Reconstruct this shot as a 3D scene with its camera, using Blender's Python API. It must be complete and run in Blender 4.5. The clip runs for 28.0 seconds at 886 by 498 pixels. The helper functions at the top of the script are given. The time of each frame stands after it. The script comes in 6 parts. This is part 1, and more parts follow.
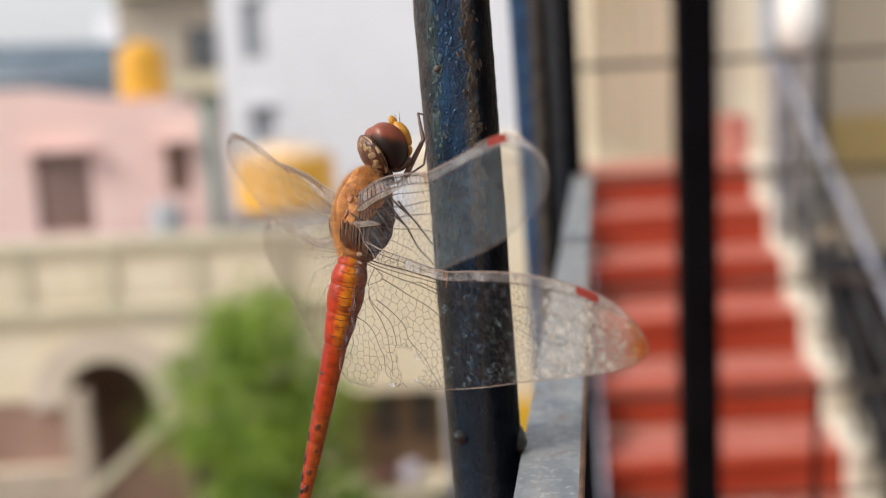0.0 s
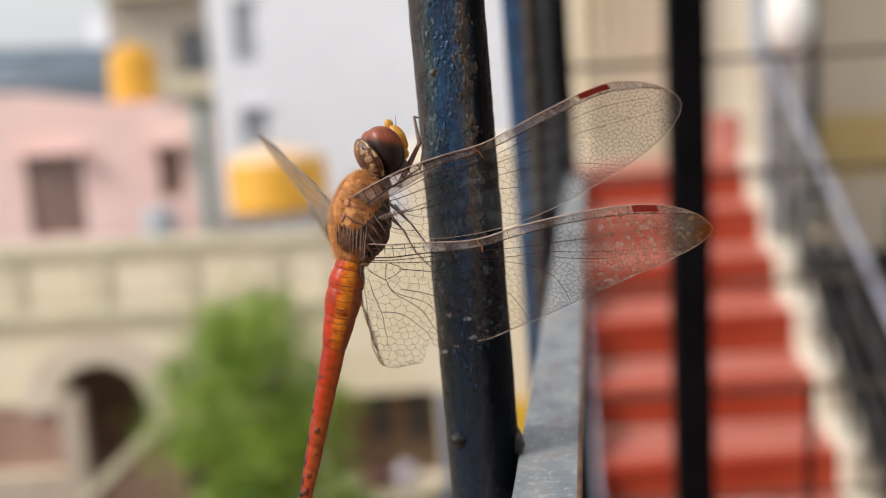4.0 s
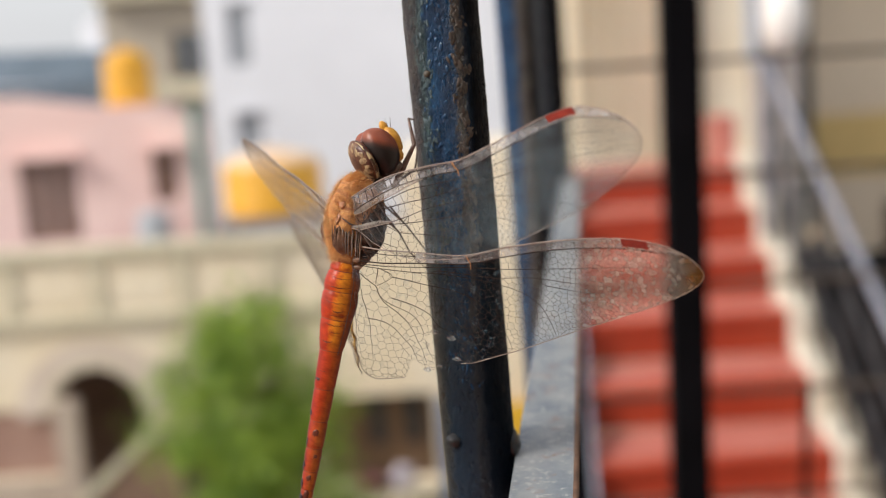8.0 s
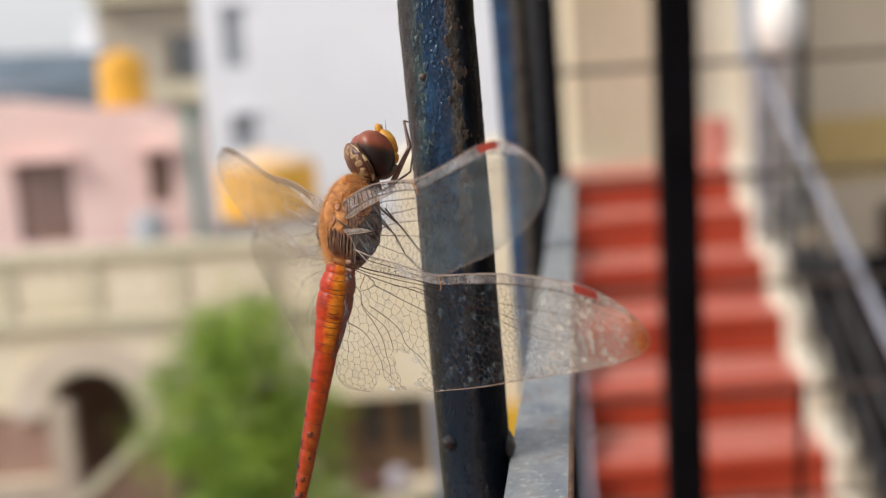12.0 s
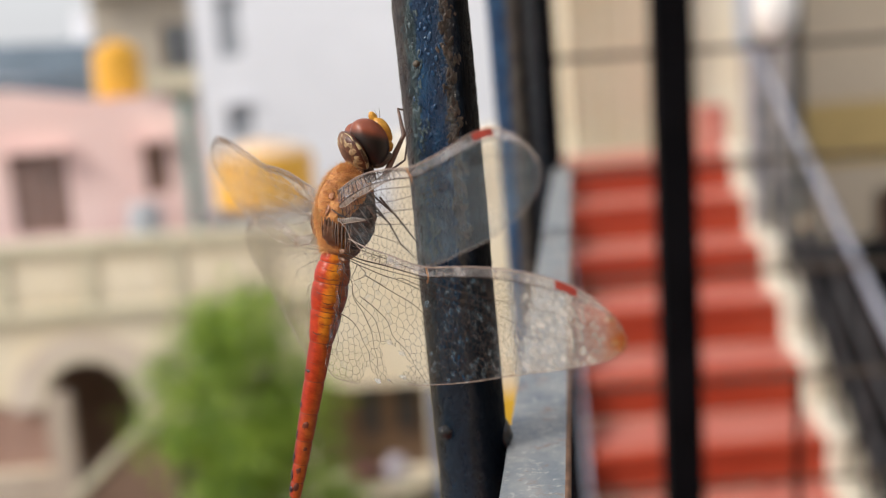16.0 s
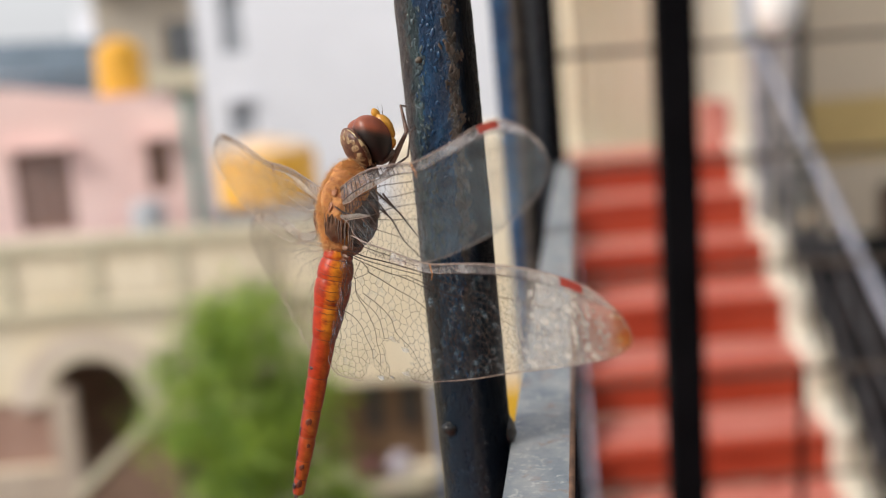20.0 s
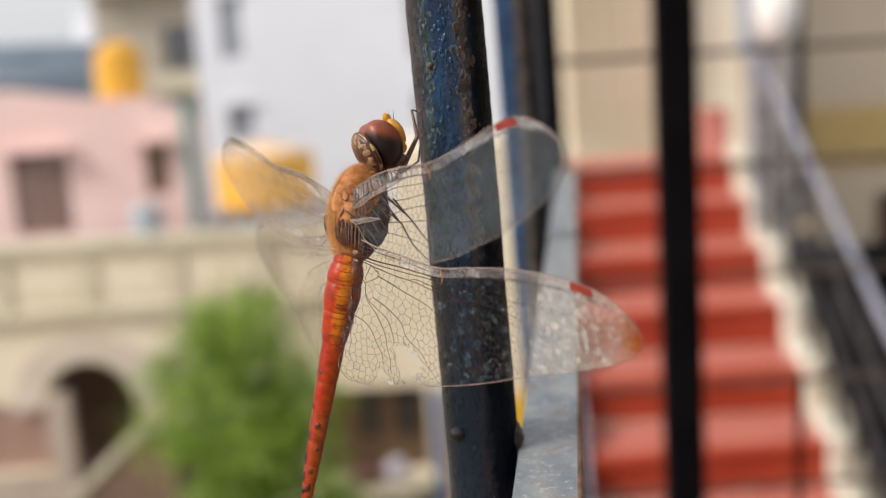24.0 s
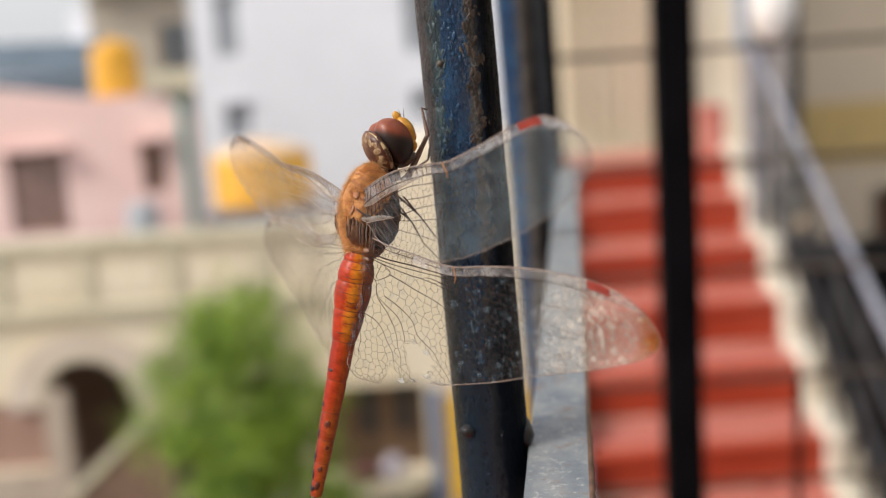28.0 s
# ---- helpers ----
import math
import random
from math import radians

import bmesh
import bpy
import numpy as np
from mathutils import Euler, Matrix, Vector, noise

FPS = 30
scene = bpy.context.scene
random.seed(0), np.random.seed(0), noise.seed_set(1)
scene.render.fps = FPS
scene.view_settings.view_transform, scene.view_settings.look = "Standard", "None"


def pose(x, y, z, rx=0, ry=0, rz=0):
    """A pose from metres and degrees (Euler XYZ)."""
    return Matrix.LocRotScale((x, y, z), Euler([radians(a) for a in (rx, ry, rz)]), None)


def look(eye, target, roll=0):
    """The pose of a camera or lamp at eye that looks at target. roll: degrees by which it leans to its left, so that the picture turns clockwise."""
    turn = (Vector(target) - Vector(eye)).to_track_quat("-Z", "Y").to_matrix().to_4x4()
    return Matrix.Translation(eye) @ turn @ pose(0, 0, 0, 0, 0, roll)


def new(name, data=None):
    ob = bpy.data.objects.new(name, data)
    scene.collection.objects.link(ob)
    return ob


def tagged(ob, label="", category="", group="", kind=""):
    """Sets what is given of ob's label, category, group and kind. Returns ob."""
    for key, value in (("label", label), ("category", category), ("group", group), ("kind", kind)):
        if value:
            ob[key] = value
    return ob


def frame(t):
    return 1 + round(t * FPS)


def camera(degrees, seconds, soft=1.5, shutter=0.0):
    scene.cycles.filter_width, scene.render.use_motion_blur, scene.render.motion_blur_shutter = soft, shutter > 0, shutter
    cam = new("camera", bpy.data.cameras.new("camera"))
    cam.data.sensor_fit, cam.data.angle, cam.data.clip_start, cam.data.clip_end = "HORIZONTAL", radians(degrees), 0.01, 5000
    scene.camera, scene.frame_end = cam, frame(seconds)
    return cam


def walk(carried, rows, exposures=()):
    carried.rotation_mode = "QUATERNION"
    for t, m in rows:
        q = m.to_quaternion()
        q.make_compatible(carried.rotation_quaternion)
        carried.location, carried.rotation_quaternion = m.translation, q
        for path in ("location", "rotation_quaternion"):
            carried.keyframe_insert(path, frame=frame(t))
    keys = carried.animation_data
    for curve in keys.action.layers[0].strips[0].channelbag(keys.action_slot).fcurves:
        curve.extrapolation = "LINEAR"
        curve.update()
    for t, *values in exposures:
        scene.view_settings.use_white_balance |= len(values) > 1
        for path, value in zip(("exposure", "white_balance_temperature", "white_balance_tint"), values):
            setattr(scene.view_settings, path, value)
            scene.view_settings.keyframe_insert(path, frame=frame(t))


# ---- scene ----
from mathutils import geometry

# ---- camera and its path ----
cam = camera(42.3, 28.0, soft=1.1)
cam.data.dof.use_dof = True
cam.data.dof.focus_distance = 0.1385
cam.data.dof.aperture_fstop = 15.5
walk(cam, [
    (0.0, pose(0.00009, 0.00011, 5.99994, 80.67, 3.21, 1.19)),
    (0.5, pose(-0.00027, 0.00004, 6.00002, 80.52, 3.42, 0.89)),
    (1.0, pose(-0.00007, -0.00017, 6.00018, 80.60, 3.55, 0.79)),
    (1.5, pose(-0.00033, -0.00019, 6.00009, 80.81, 3.41, 0.72)),
    (2.0, pose(-0.00028, -0.00021, 6.00009, 80.73, 3.41, 0.83)),
    (2.5, pose(-0.00029, -0.00058, 6.00015, 80.87, 3.34, 0.71)),
    (3.0, pose(-0.00026, -0.00017, 6.00009, 80.60, 3.42, 0.87)),
    (3.5, pose(-0.00040, -0.00023, 6.00025, 80.75, 3.45, 0.83)),
    (5.5, pose(-0.00025, -0.00019, 6.00009, 80.50, 3.62, 0.66)),
    (6.0, pose(-0.00043, -0.00020, 6.00003, 80.56, 3.65, 0.61)),
    (6.5, pose(-0.00038, -0.00020, 6.00015, 80.61, 3.48, 0.59)),
    (7.0, pose(-0.00055, -0.00054, 6.00021, 80.83, 3.41, 0.36)),
    (7.5, pose(-0.00024, -0.00023, 6.00010, 80.75, 3.84, 0.49)),
    (8.0, pose(-0.00033, -0.00047, 6.00014, 80.81, 3.79, 0.51)),
    (8.5, pose(-0.00039, -0.00051, 6.00019, 80.80, 3.58, 0.58)),
    (9.0, pose(-0.00023, -0.00110, 6.00018, 81.00, 3.73, 0.46)),
    (9.5, pose(-0.00035, -0.00083, 6.00019, 80.92, 3.72, 0.55)),
    (10.0, pose(-0.00025, -0.00079, 6.00017, 81.05, 3.72, 0.54)),
    (10.5, pose(-0.00039, -0.00087, 6.00010, 81.05, 3.59, 0.63)),
    (11.0, pose(-0.00047, -0.00077, 6.00009, 81.08, 3.46, 0.59)),
    (11.5, pose(-0.00041, -0.00113, 6.00031, 81.12, 3.57, 0.30)),
    (12.0, pose(-0.00036, -0.00078, 6.00018, 80.91, 3.71, 0.27)),
    (12.5, pose(-0.00020, -0.00042, 6.00021, 80.76, 3.94, 0.35)),
    (14.5, pose(-0.00005, 0.00025, 5.99992, 80.22, 4.32, 0.10)),
    (15.0, pose(-0.00005, 0.00005, 6.00000, 80.39, 4.17, 0.06)),
    (15.5, pose(-0.00021, -0.00027, 6.00001, 80.39, 4.17, 0.13)),
    (16.0, pose(-0.00018, 0.00019, 6.00000, 80.33, 4.06, 0.05)),
    (16.5, pose(-0.00007, 0.00028, 5.99999, 80.21, 4.24, 0.22)),
    (17.0, pose(-0.00000, 0.00003, 6.00000, 80.30, 4.30, -0.00)),
    (17.5, pose(-0.00015, -0.00026, 6.00029, 80.41, 4.10, 0.07)),
    (18.0, pose(-0.00007, -0.00061, 6.00024, 80.75, 4.15, -0.06)),
    (18.5, pose(-0.00001, -0.00015, 5.99998, 80.54, 4.21, 0.02)),
    (19.0, pose(-0.00015, 0.00024, 6.00000, 80.28, 4.22, 0.06)),
    (19.5, pose(-0.00023, 0.00026, 5.99989, 80.25, 4.23, 0.20)),
    (20.0, pose(-0.00017, 0.00029, 6.00000, 80.16, 4.24, 0.18)),
    (20.5, pose(-0.00033, 0.00078, 5.99974, 80.17, 4.16, 0.61)),
    (21.0, pose(-0.00067, 0.00003, 6.00011, 80.27, 3.81, 0.37)),
    (21.5, pose(-0.00055, -0.00003, 6.00010, 80.42, 3.90, 0.04)),
    (23.5, pose(-0.00175, -0.00033, 6.00024, 80.45, 3.82, 0.13)),
    (24.0, pose(-0.00174, 0.00020, 6.00006, 80.43, 3.82, 0.12)),
    (24.5, pose(-0.00206, -0.00021, 6.00031, 80.32, 3.65, 0.14)),
    (25.0, pose(-0.00340, -0.00011, 6.00032, 80.42, 3.43, 0.21)),
    (25.5, pose(-0.00320, -0.00010, 6.00042, 80.33, 3.57, 0.21)),
    (26.0, pose(-0.00315, -0.00038, 6.00031, 80.53, 3.61, -0.03)),
    (26.5, pose(-0.00321, -0.00002, 6.00038, 80.17, 3.68, 0.06)),
    (27.0, pose(-0.00369, -0.00006, 6.00028, 80.17, 3.63, -0.05)),
    (27.5, pose(-0.00378, 0.00013, 6.00028, 80.07, 3.48, 0.08)),
    (28.0, pose(-0.00342, -0.00003, 6.00031, 80.28, 3.98, -0.06)),
], exposures=[(0.0, 0.37), (28.0, 0.37)])

# ---- daylight: thin white overcast with a soft sun ----
SUN_FROM = Vector((-0.66, -0.34, 0.67)).normalized()
world = bpy.data.worlds.new("overcast_sky")
scene.world = world
world.use_nodes = True
wn = world.node_tree
wn.nodes.clear()
sky = wn.nodes.new("ShaderNodeTexSky")
sky.sky_type, sky.sun_disc = "NISHITA", False
sky.sun_elevation = math.asin(SUN_FROM.z)
sky.sun_rotation = math.atan2(SUN_FROM.x, SUN_FROM.y)
sky.air_density, sky.dust_density, sky.ozone_density = 1.0, 6.0, 1.0
veil = wn.nodes.new("ShaderNodeMix")
veil.data_type = "RGBA"
veil.inputs[0].default_value = 0.55
veil.inputs[7].default_value = (9.0, 9.1, 9.4, 1)
sky_out = wn.nodes.new("ShaderNodeBackground")
sky_out.inputs["Strength"].default_value = 0.105
end = wn.nodes.new("ShaderNodeOutputWorld")
wn.links.new(sky.outputs[0], veil.inputs[6])
wn.links.new(veil.outputs[2], sky_out.inputs["Color"])
wn.links.new(sky_out.outputs[0], end.inputs["Surface"])
sun = new("sun", bpy.data.lights.new("sun", "SUN"))
sun.data.energy, sun.data.angle, sun.data.color = 2.0, radians(14), (1.0, 0.96, 0.91)
sun.matrix_world = look((0, 0, 30), Vector((0, 0, 30)) - SUN_FROM)


# ---- materials ----
def noise_node(nt, scale, detail=5.0, rough=0.6, stretch=(1, 1, 1), coord="Object", vary=False):
    tc, mp, nz = (nt.nodes.new(k) for k in ("ShaderNodeTexCoord", "ShaderNodeMapping", "ShaderNodeTexNoise"))
    mp.inputs["Scale"].default_value = stretch
    nz.inputs["Scale"].default_value, nz.inputs["Detail"].default_value = scale, detail
    nz.inputs["Roughness"].default_value = rough
    nt.links.new(tc.outputs[coord], mp.inputs["Vector"])
    if vary:
        # each object takes its own stretch of the pattern
        info = nt.nodes.new("ShaderNodeObjectInfo")
        nt.links.new(info.outputs["Random"], mp.inputs["Location"])
    nt.links.new(mp.outputs[0], nz.inputs["Vector"])
    return nz.outputs["Fac"]


def ramp_node(nt, fac, stops, mode="LINEAR"):
    r = nt.nodes.new("ShaderNodeValToRGB")
    r.color_ramp.interpolation = mode
    while len(r.color_ramp.elements) < len(stops):
        r.color_ramp.elements.new(0.5)
    for e, (p, c) in zip(r.color_ramp.elements, stops):
        e.position, e.color = p, (*c, 1)
    nt.links.new(fac, r.inputs[0])
    return r.outputs[0]


def mix_node(nt, a, b, fac, mode="MIX"):
    m = nt.nodes.new("ShaderNodeMix")
    m.data_type, m.blend_type = "RGBA", mode
    for sock, v in ((m.inputs[0], fac), (m.inputs[6], a), (m.inputs[7], b)):
        if isinstance(v, (int, float)):
            sock.default_value = v
        elif isinstance(v, tuple):
            sock.default_value = (*v, 1)
        else:
            nt.links.new(v, sock)
    return m.outputs[2]


def blank(name):
    m = bpy.data.materials.new(name)
    m.use_nodes = True
    nt = m.node_tree
    return m, nt, nt.nodes["Principled BSDF"]


def bump_node(nt, bsdf, height, strength, distance):
    b = nt.nodes.new("ShaderNodeBump")
    b.inputs["Strength"].default_value, b.inputs["Distance"].default_value = strength, distance
    nt.links.new(height, b.inputs["Height"])
    nt.links.new(b.outputs[0], bsdf.inputs["Normal"])


def mat(name, c1, c2, scale=3.0, rough=0.7, metal=0.0, fine=40.0, grime=0.25, bump=0.3, dist=0.004, stretch=(1, 1, 1), lo=0.35, hi=0.65, spec=0.5):
    """Two colours in large patches, a finer grain over them, and relief."""
    m, nt, b = blank(name)
    base = ramp_node(nt, noise_node(nt, scale, stretch=stretch), [(lo, c1), (hi, c2)])
    f = noise_node(nt, fine, 4.0, 0.7, stretch)
    g = ramp_node(nt, f, [(0.3, (1 - grime,) * 3), (0.7, (1, 1, 1))])
    nt.links.new(mix_node(nt, base, g, 1.0, "MULTIPLY"), b.inputs["Base Color"])
    b.inputs["Roughness"].default_value, b.inputs["Metallic"].default_value = rough, metal
    b.inputs["Specular IOR Level"].default_value = spec
    bump_node(nt, b, f, bump, dist)
    return m


CREAM = mat("cream_plaster", (0.79, 0.67, 0.48), (0.86, 0.76, 0.60), 0.9, 0.85, grime=0.18)
CREAM_LEDGE = mat("weathered_ledge_plaster", (0.60, 0.55, 0.40), (0.75, 0.67, 0.50), 1.6, 0.9, grime=0.3)
PINK = mat("pink_paint", (0.78, 0.54, 0.50), (0.84, 0.63, 0.58), 0.8, 0.85, grime=0.12)
WHITE = mat("white_paint", (0.77, 0.78, 0.82), (0.82, 0.83, 0.87), 0.5, 0.8, grime=0.08)
TAUPE_PALE = mat("pale_taupe_paint", (0.44, 0.38, 0.30), (0.52, 0.46, 0.38), 0.7, 0.85)
TAUPE = mat("taupe_paint", (0.34, 0.30, 0.24), (0.42, 0.38, 0.31), 0.7, 0.85)
PANE = mat("dark_window_pane", (0.05, 0.055, 0.06), (0.10, 0.105, 0.11), 1.5, 0.15, bump=0.02)
PANE_BROWN = mat("brown_curtained_pane", (0.29, 0.19, 0.165), (0.40, 0.28, 0.245), 2.5, 0.35, bump=0.02)
PANE_GREY = mat("pale_window_pane", (0.36, 0.38, 0.41), (0.46, 0.48, 0.51), 1.5, 0.3, bump=0.02)
BROWN_WOOD = mat("brown_window_wood", (0.16, 0.085, 0.055), (0.24, 0.14, 0.09), 3, 0.6)
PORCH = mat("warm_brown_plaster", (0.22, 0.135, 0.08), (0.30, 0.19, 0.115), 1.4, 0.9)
MAROON = mat("maroon_cloth", (0.10, 0.035, 0.04), (0.18, 0.06, 0.07), 6, 0.9)
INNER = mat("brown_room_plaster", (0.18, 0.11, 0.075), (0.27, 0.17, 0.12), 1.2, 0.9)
TANK = mat("yellow_tank_plastic", (0.80, 0.40, 0.03), (0.86, 0.47, 0.05), 1.5, 0.45, grime=0.1)
# top of the far tank: sky light put into a paler colour
TANK_LIT = mat("sky_lit_tank_plastic", (0.80, 0.55, 0.33), (0.84, 0.62, 0.42), 1.5, 0.5, grime=0.1)
BLUE_SHEET = mat("blue_grey_sheet", (0.095, 0.135, 0.175), (0.14, 0.19, 0.24), 1.2, 0.5)
TEAL = mat("teal_pipe", (0.10, 0.30, 0.27), (0.15, 0.38, 0.35), 2, 0.5)
GREY = mat("grey_plastic", (0.36, 0.39, 0.42), (0.46, 0.48, 0.51), 2, 0.6)
YELLOW = mat("yellow_gate_paint", (0.78, 0.45, 0.03), (0.84, 0.52, 0.06), 2, 0.5)
BLUE_DOOR = mat("blue_door_paint", (0.06, 0.13, 0.30), (0.09, 0.18, 0.37), 2, 0.5)
EARTH = mat("dusty_ground", (0.20, 0.18, 0.15), (0.30, 0.27, 0.22), 0.4, 0.95, fine=9, dist=0.02)
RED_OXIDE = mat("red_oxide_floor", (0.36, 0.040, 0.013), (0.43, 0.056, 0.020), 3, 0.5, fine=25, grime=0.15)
# treads are dusty, and paler by the sky light put into their colour
RED_LIT = mat("dusty_sky_lit_red_tread", (0.49, 0.155, 0.12), (0.58, 0.225, 0.18), 4, 0.28, fine=25, grime=0.12)
STEP_CREAM = mat("soiled_cream_paint", (0.62, 0.57, 0.45), (0.74, 0.69, 0.59), 5.0, 0.8, grime=0.2)
CREAM_BLOTCH = mat("yellowish_cream_paint", (0.84, 0.75, 0.58), (0.90, 0.83, 0.68), 2.2, 0.8)
TAN_CLOTH = mat("tan_curtain", (0.85, 0.75, 0.62), (0.90, 0.82, 0.70), 2.5, 0.9, grime=0.08, stretch=(4, 1, 0.3))
BEIGE = mat("beige_paint", (0.70, 0.56, 0.41), (0.76, 0.63, 0.47), 1, 0.8)
OCHRE = mat("ochre_paint", (0.62, 0.43, 0.165), (0.70, 0.50, 0.205), 1, 0.8)
LILAC = mat("grey_cement", (0.25, 0.25, 0.29), (0.33, 0.33, 0.37), 3, 0.8)
SKIRT = mat("blue_grey_skirting_paint", (0.27, 0.29, 0.36), (0.35, 0.37, 0.44), 3, 0.8)
STEEL_GREY = mat("grey_pipe_paint", (0.19, 0.20, 0.24), (0.26, 0.27, 0.32), 5, 0.4)
RAIL_LILAC = mat("pale_lilac_pipe_paint", (0.24, 0.25, 0.30), (0.31, 0.32, 0.38), 5, 0.4)
CAP_TAN = mat("tan_cap_paint", (0.42, 0.30, 0.18), (0.50, 0.38, 0.24), 8, 0.6)
DARK_PIPE = mat("dark_pipe_paint", (0.018, 0.018, 0.02), (0.045, 0.045, 0.05), 8, 0.5)
SHADE_DARK = mat("shade_dark_paint", (0.003, 0.0035, 0.0045), (0.020, 0.019, 0.018), 3.0, 0.9, spec=0.1)
# light and dark leaf masses put sun and shade into the colour
LEAF = mat("green_leaf", (0.032, 0.120, 0.018), (0.44, 0.62, 0.09), 2.6, 0.55, fine=9, grime=0.45, lo=0.42, hi=0.57)
SHADE_GREY = mat("shade_grey_plaster", (0.40, 0.355, 0.335), (0.50, 0.45, 0.43), 2, 0.85)
ARCH_PAINT = mat("pale_pinkish_cream_paint", (0.60, 0.50, 0.41), (0.70, 0.60, 0.51), 1.2, 0.85, grime=0.2)
PINK_BROWN = mat("pinkish_brown_paint", (0.34, 0.20, 0.155), (0.43, 0.27, 0.21), 2, 0.85)
PLINTH_TAN = mat("pinkish_tan_paint", (0.42, 0.34, 0.27), (0.52, 0.43, 0.35), 1.6, 0.85, grime=0.25)
PIPE_BLUE = mat("pale_blue_pipe", (0.36, 0.42, 0.52), (0.46, 0.51, 0.60), 3, 0.5)
leaf_nt = LEAF.node_tree
leaf_glow, leaf_mix = leaf_nt.nodes.new("ShaderNodeBsdfTranslucent"), leaf_nt.nodes.new("ShaderNodeMixShader")
leaf_glow.inputs[0].default_value, leaf_mix.inputs[0].default_value = (0.40, 0.52, 0.07, 1), 0.36
leaf_nt.links.new(leaf_nt.nodes["Principled BSDF"].outputs[0], leaf_mix.inputs[1])
leaf_nt.links.new(leaf_glow.outputs[0], leaf_mix.inputs[2])
leaf_nt.links.new(leaf_mix.outputs[0], leaf_nt.nodes["Material Output"].inputs["Surface"])
BARK = mat("bark", (0.12, 0.09, 0.06), (0.20, 0.15, 0.10), 6, 0.9, stretch=(1, 1, 0.3))
BLACK_PAINT = mat("black_gate_paint", (0.0016, 0.0018, 0.0030), (0.0038, 0.0038, 0.0055), 20, 0.8, spec=0.08)
ROD = mat("brown_rod_paint", (0.055, 0.045, 0.035), (0.10, 0.08, 0.06), 30, 0.6)
WHITE_GLASS = mat("white_globe", (0.80, 0.77, 0.73), (0.85, 0.82, 0.79), 2, 0.55, grime=0.03, bump=0.02)
CLOTH = mat("lilac_laundry", (0.40, 0.36, 0.42), (0.62, 0.58, 0.64), 6, 0.9)


def bar_paint(name, stops, low_shade=False):
    """Navy paint with lengthwise scars of bare brown-grey steel and a faded teal edge; the right side is darkened for
    shade.
    """
    m, nt, b = blank(name)
    tc, sep = nt.nodes.new("ShaderNodeTexCoord"), nt.nodes.new("ShaderNodeSeparateXYZ")
    nt.links.new(tc.outputs["Object"], sep.inputs[0])
    big = noise_node(nt, 170.0, 6.0, 0.65, (1, 1, 0.28))
    fine = noise_node(nt, 2600.0, 6.0, 0.75, (1, 1, 0.6))
    mid = noise_node(nt, 950.0, 6.0, 0.72, (1, 1, 0.42))
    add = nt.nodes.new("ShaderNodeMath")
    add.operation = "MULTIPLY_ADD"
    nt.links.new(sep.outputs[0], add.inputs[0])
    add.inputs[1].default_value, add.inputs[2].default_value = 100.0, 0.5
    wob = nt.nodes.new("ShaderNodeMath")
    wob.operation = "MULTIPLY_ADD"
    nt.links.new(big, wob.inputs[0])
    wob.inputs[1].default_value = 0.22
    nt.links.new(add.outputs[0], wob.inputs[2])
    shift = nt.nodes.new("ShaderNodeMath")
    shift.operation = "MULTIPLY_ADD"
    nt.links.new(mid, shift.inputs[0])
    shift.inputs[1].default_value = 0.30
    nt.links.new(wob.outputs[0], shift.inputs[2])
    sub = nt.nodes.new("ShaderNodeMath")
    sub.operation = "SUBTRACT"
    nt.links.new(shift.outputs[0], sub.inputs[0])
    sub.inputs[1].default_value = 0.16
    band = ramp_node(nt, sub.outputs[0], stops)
    # paler specks put the glints of the flakes into the colour
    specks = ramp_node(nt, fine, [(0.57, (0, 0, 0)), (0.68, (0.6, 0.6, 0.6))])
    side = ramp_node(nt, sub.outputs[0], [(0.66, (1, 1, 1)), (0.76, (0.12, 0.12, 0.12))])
    specks = mix_node(nt, specks, side, 1.0, "MULTIPLY")
    band = mix_node(nt, band, ramp_node(nt, noise_node(nt, 420.0, 5.0, 0.7, (1, 1, 0.5)), [(0.34, (0.35, 0.42, 0.50)), (0.52, (1, 1, 1)), (0.66, (1.7, 1.9, 1.7))]), 1.0, "MULTIPLY")
    col = mix_node(nt, band, (0.085, 0.155, 0.205), specks)
    worn = ramp_node(nt, mid, [(0.60, (0, 0, 0)), (0.66, (0.5, 0.5, 0.5))])
    col = mix_node(nt, col, (0.055, 0.072, 0.085), mix_node(nt, worn, side, 1.0, "MULTIPLY"))
    if low_shade:
        # shade on the lower bar and its lit left edge, painted in, with a ragged upper end
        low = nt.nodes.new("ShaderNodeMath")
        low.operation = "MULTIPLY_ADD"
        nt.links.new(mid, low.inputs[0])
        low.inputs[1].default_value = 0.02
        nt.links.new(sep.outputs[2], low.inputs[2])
        shade_mask = ramp_node(nt, low.outputs[0], [(0.026, (0.92, 0.92, 0.92)), (0.046, (0, 0, 0))])
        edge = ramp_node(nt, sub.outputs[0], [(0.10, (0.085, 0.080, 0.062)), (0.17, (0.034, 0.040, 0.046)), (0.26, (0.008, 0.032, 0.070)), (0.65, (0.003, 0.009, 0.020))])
        col = mix_node(nt, col, edge, shade_mask)
    nt.links.new(col, b.inputs["Base Color"])
    # gloss is cut on the right too, to keep its painted shade dark
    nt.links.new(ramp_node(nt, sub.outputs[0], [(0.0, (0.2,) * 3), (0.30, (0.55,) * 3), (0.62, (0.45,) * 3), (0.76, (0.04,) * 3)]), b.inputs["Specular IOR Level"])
    nt.links.new(ramp_node(nt, mid, [(0.3, (0.16,) * 3), (0.7, (0.50,) * 3)]), b.inputs["Roughness"])
    bump_node(nt, b, mix_node(nt, fine, mid, 0.65), 1.0, 0.0030)
    return m


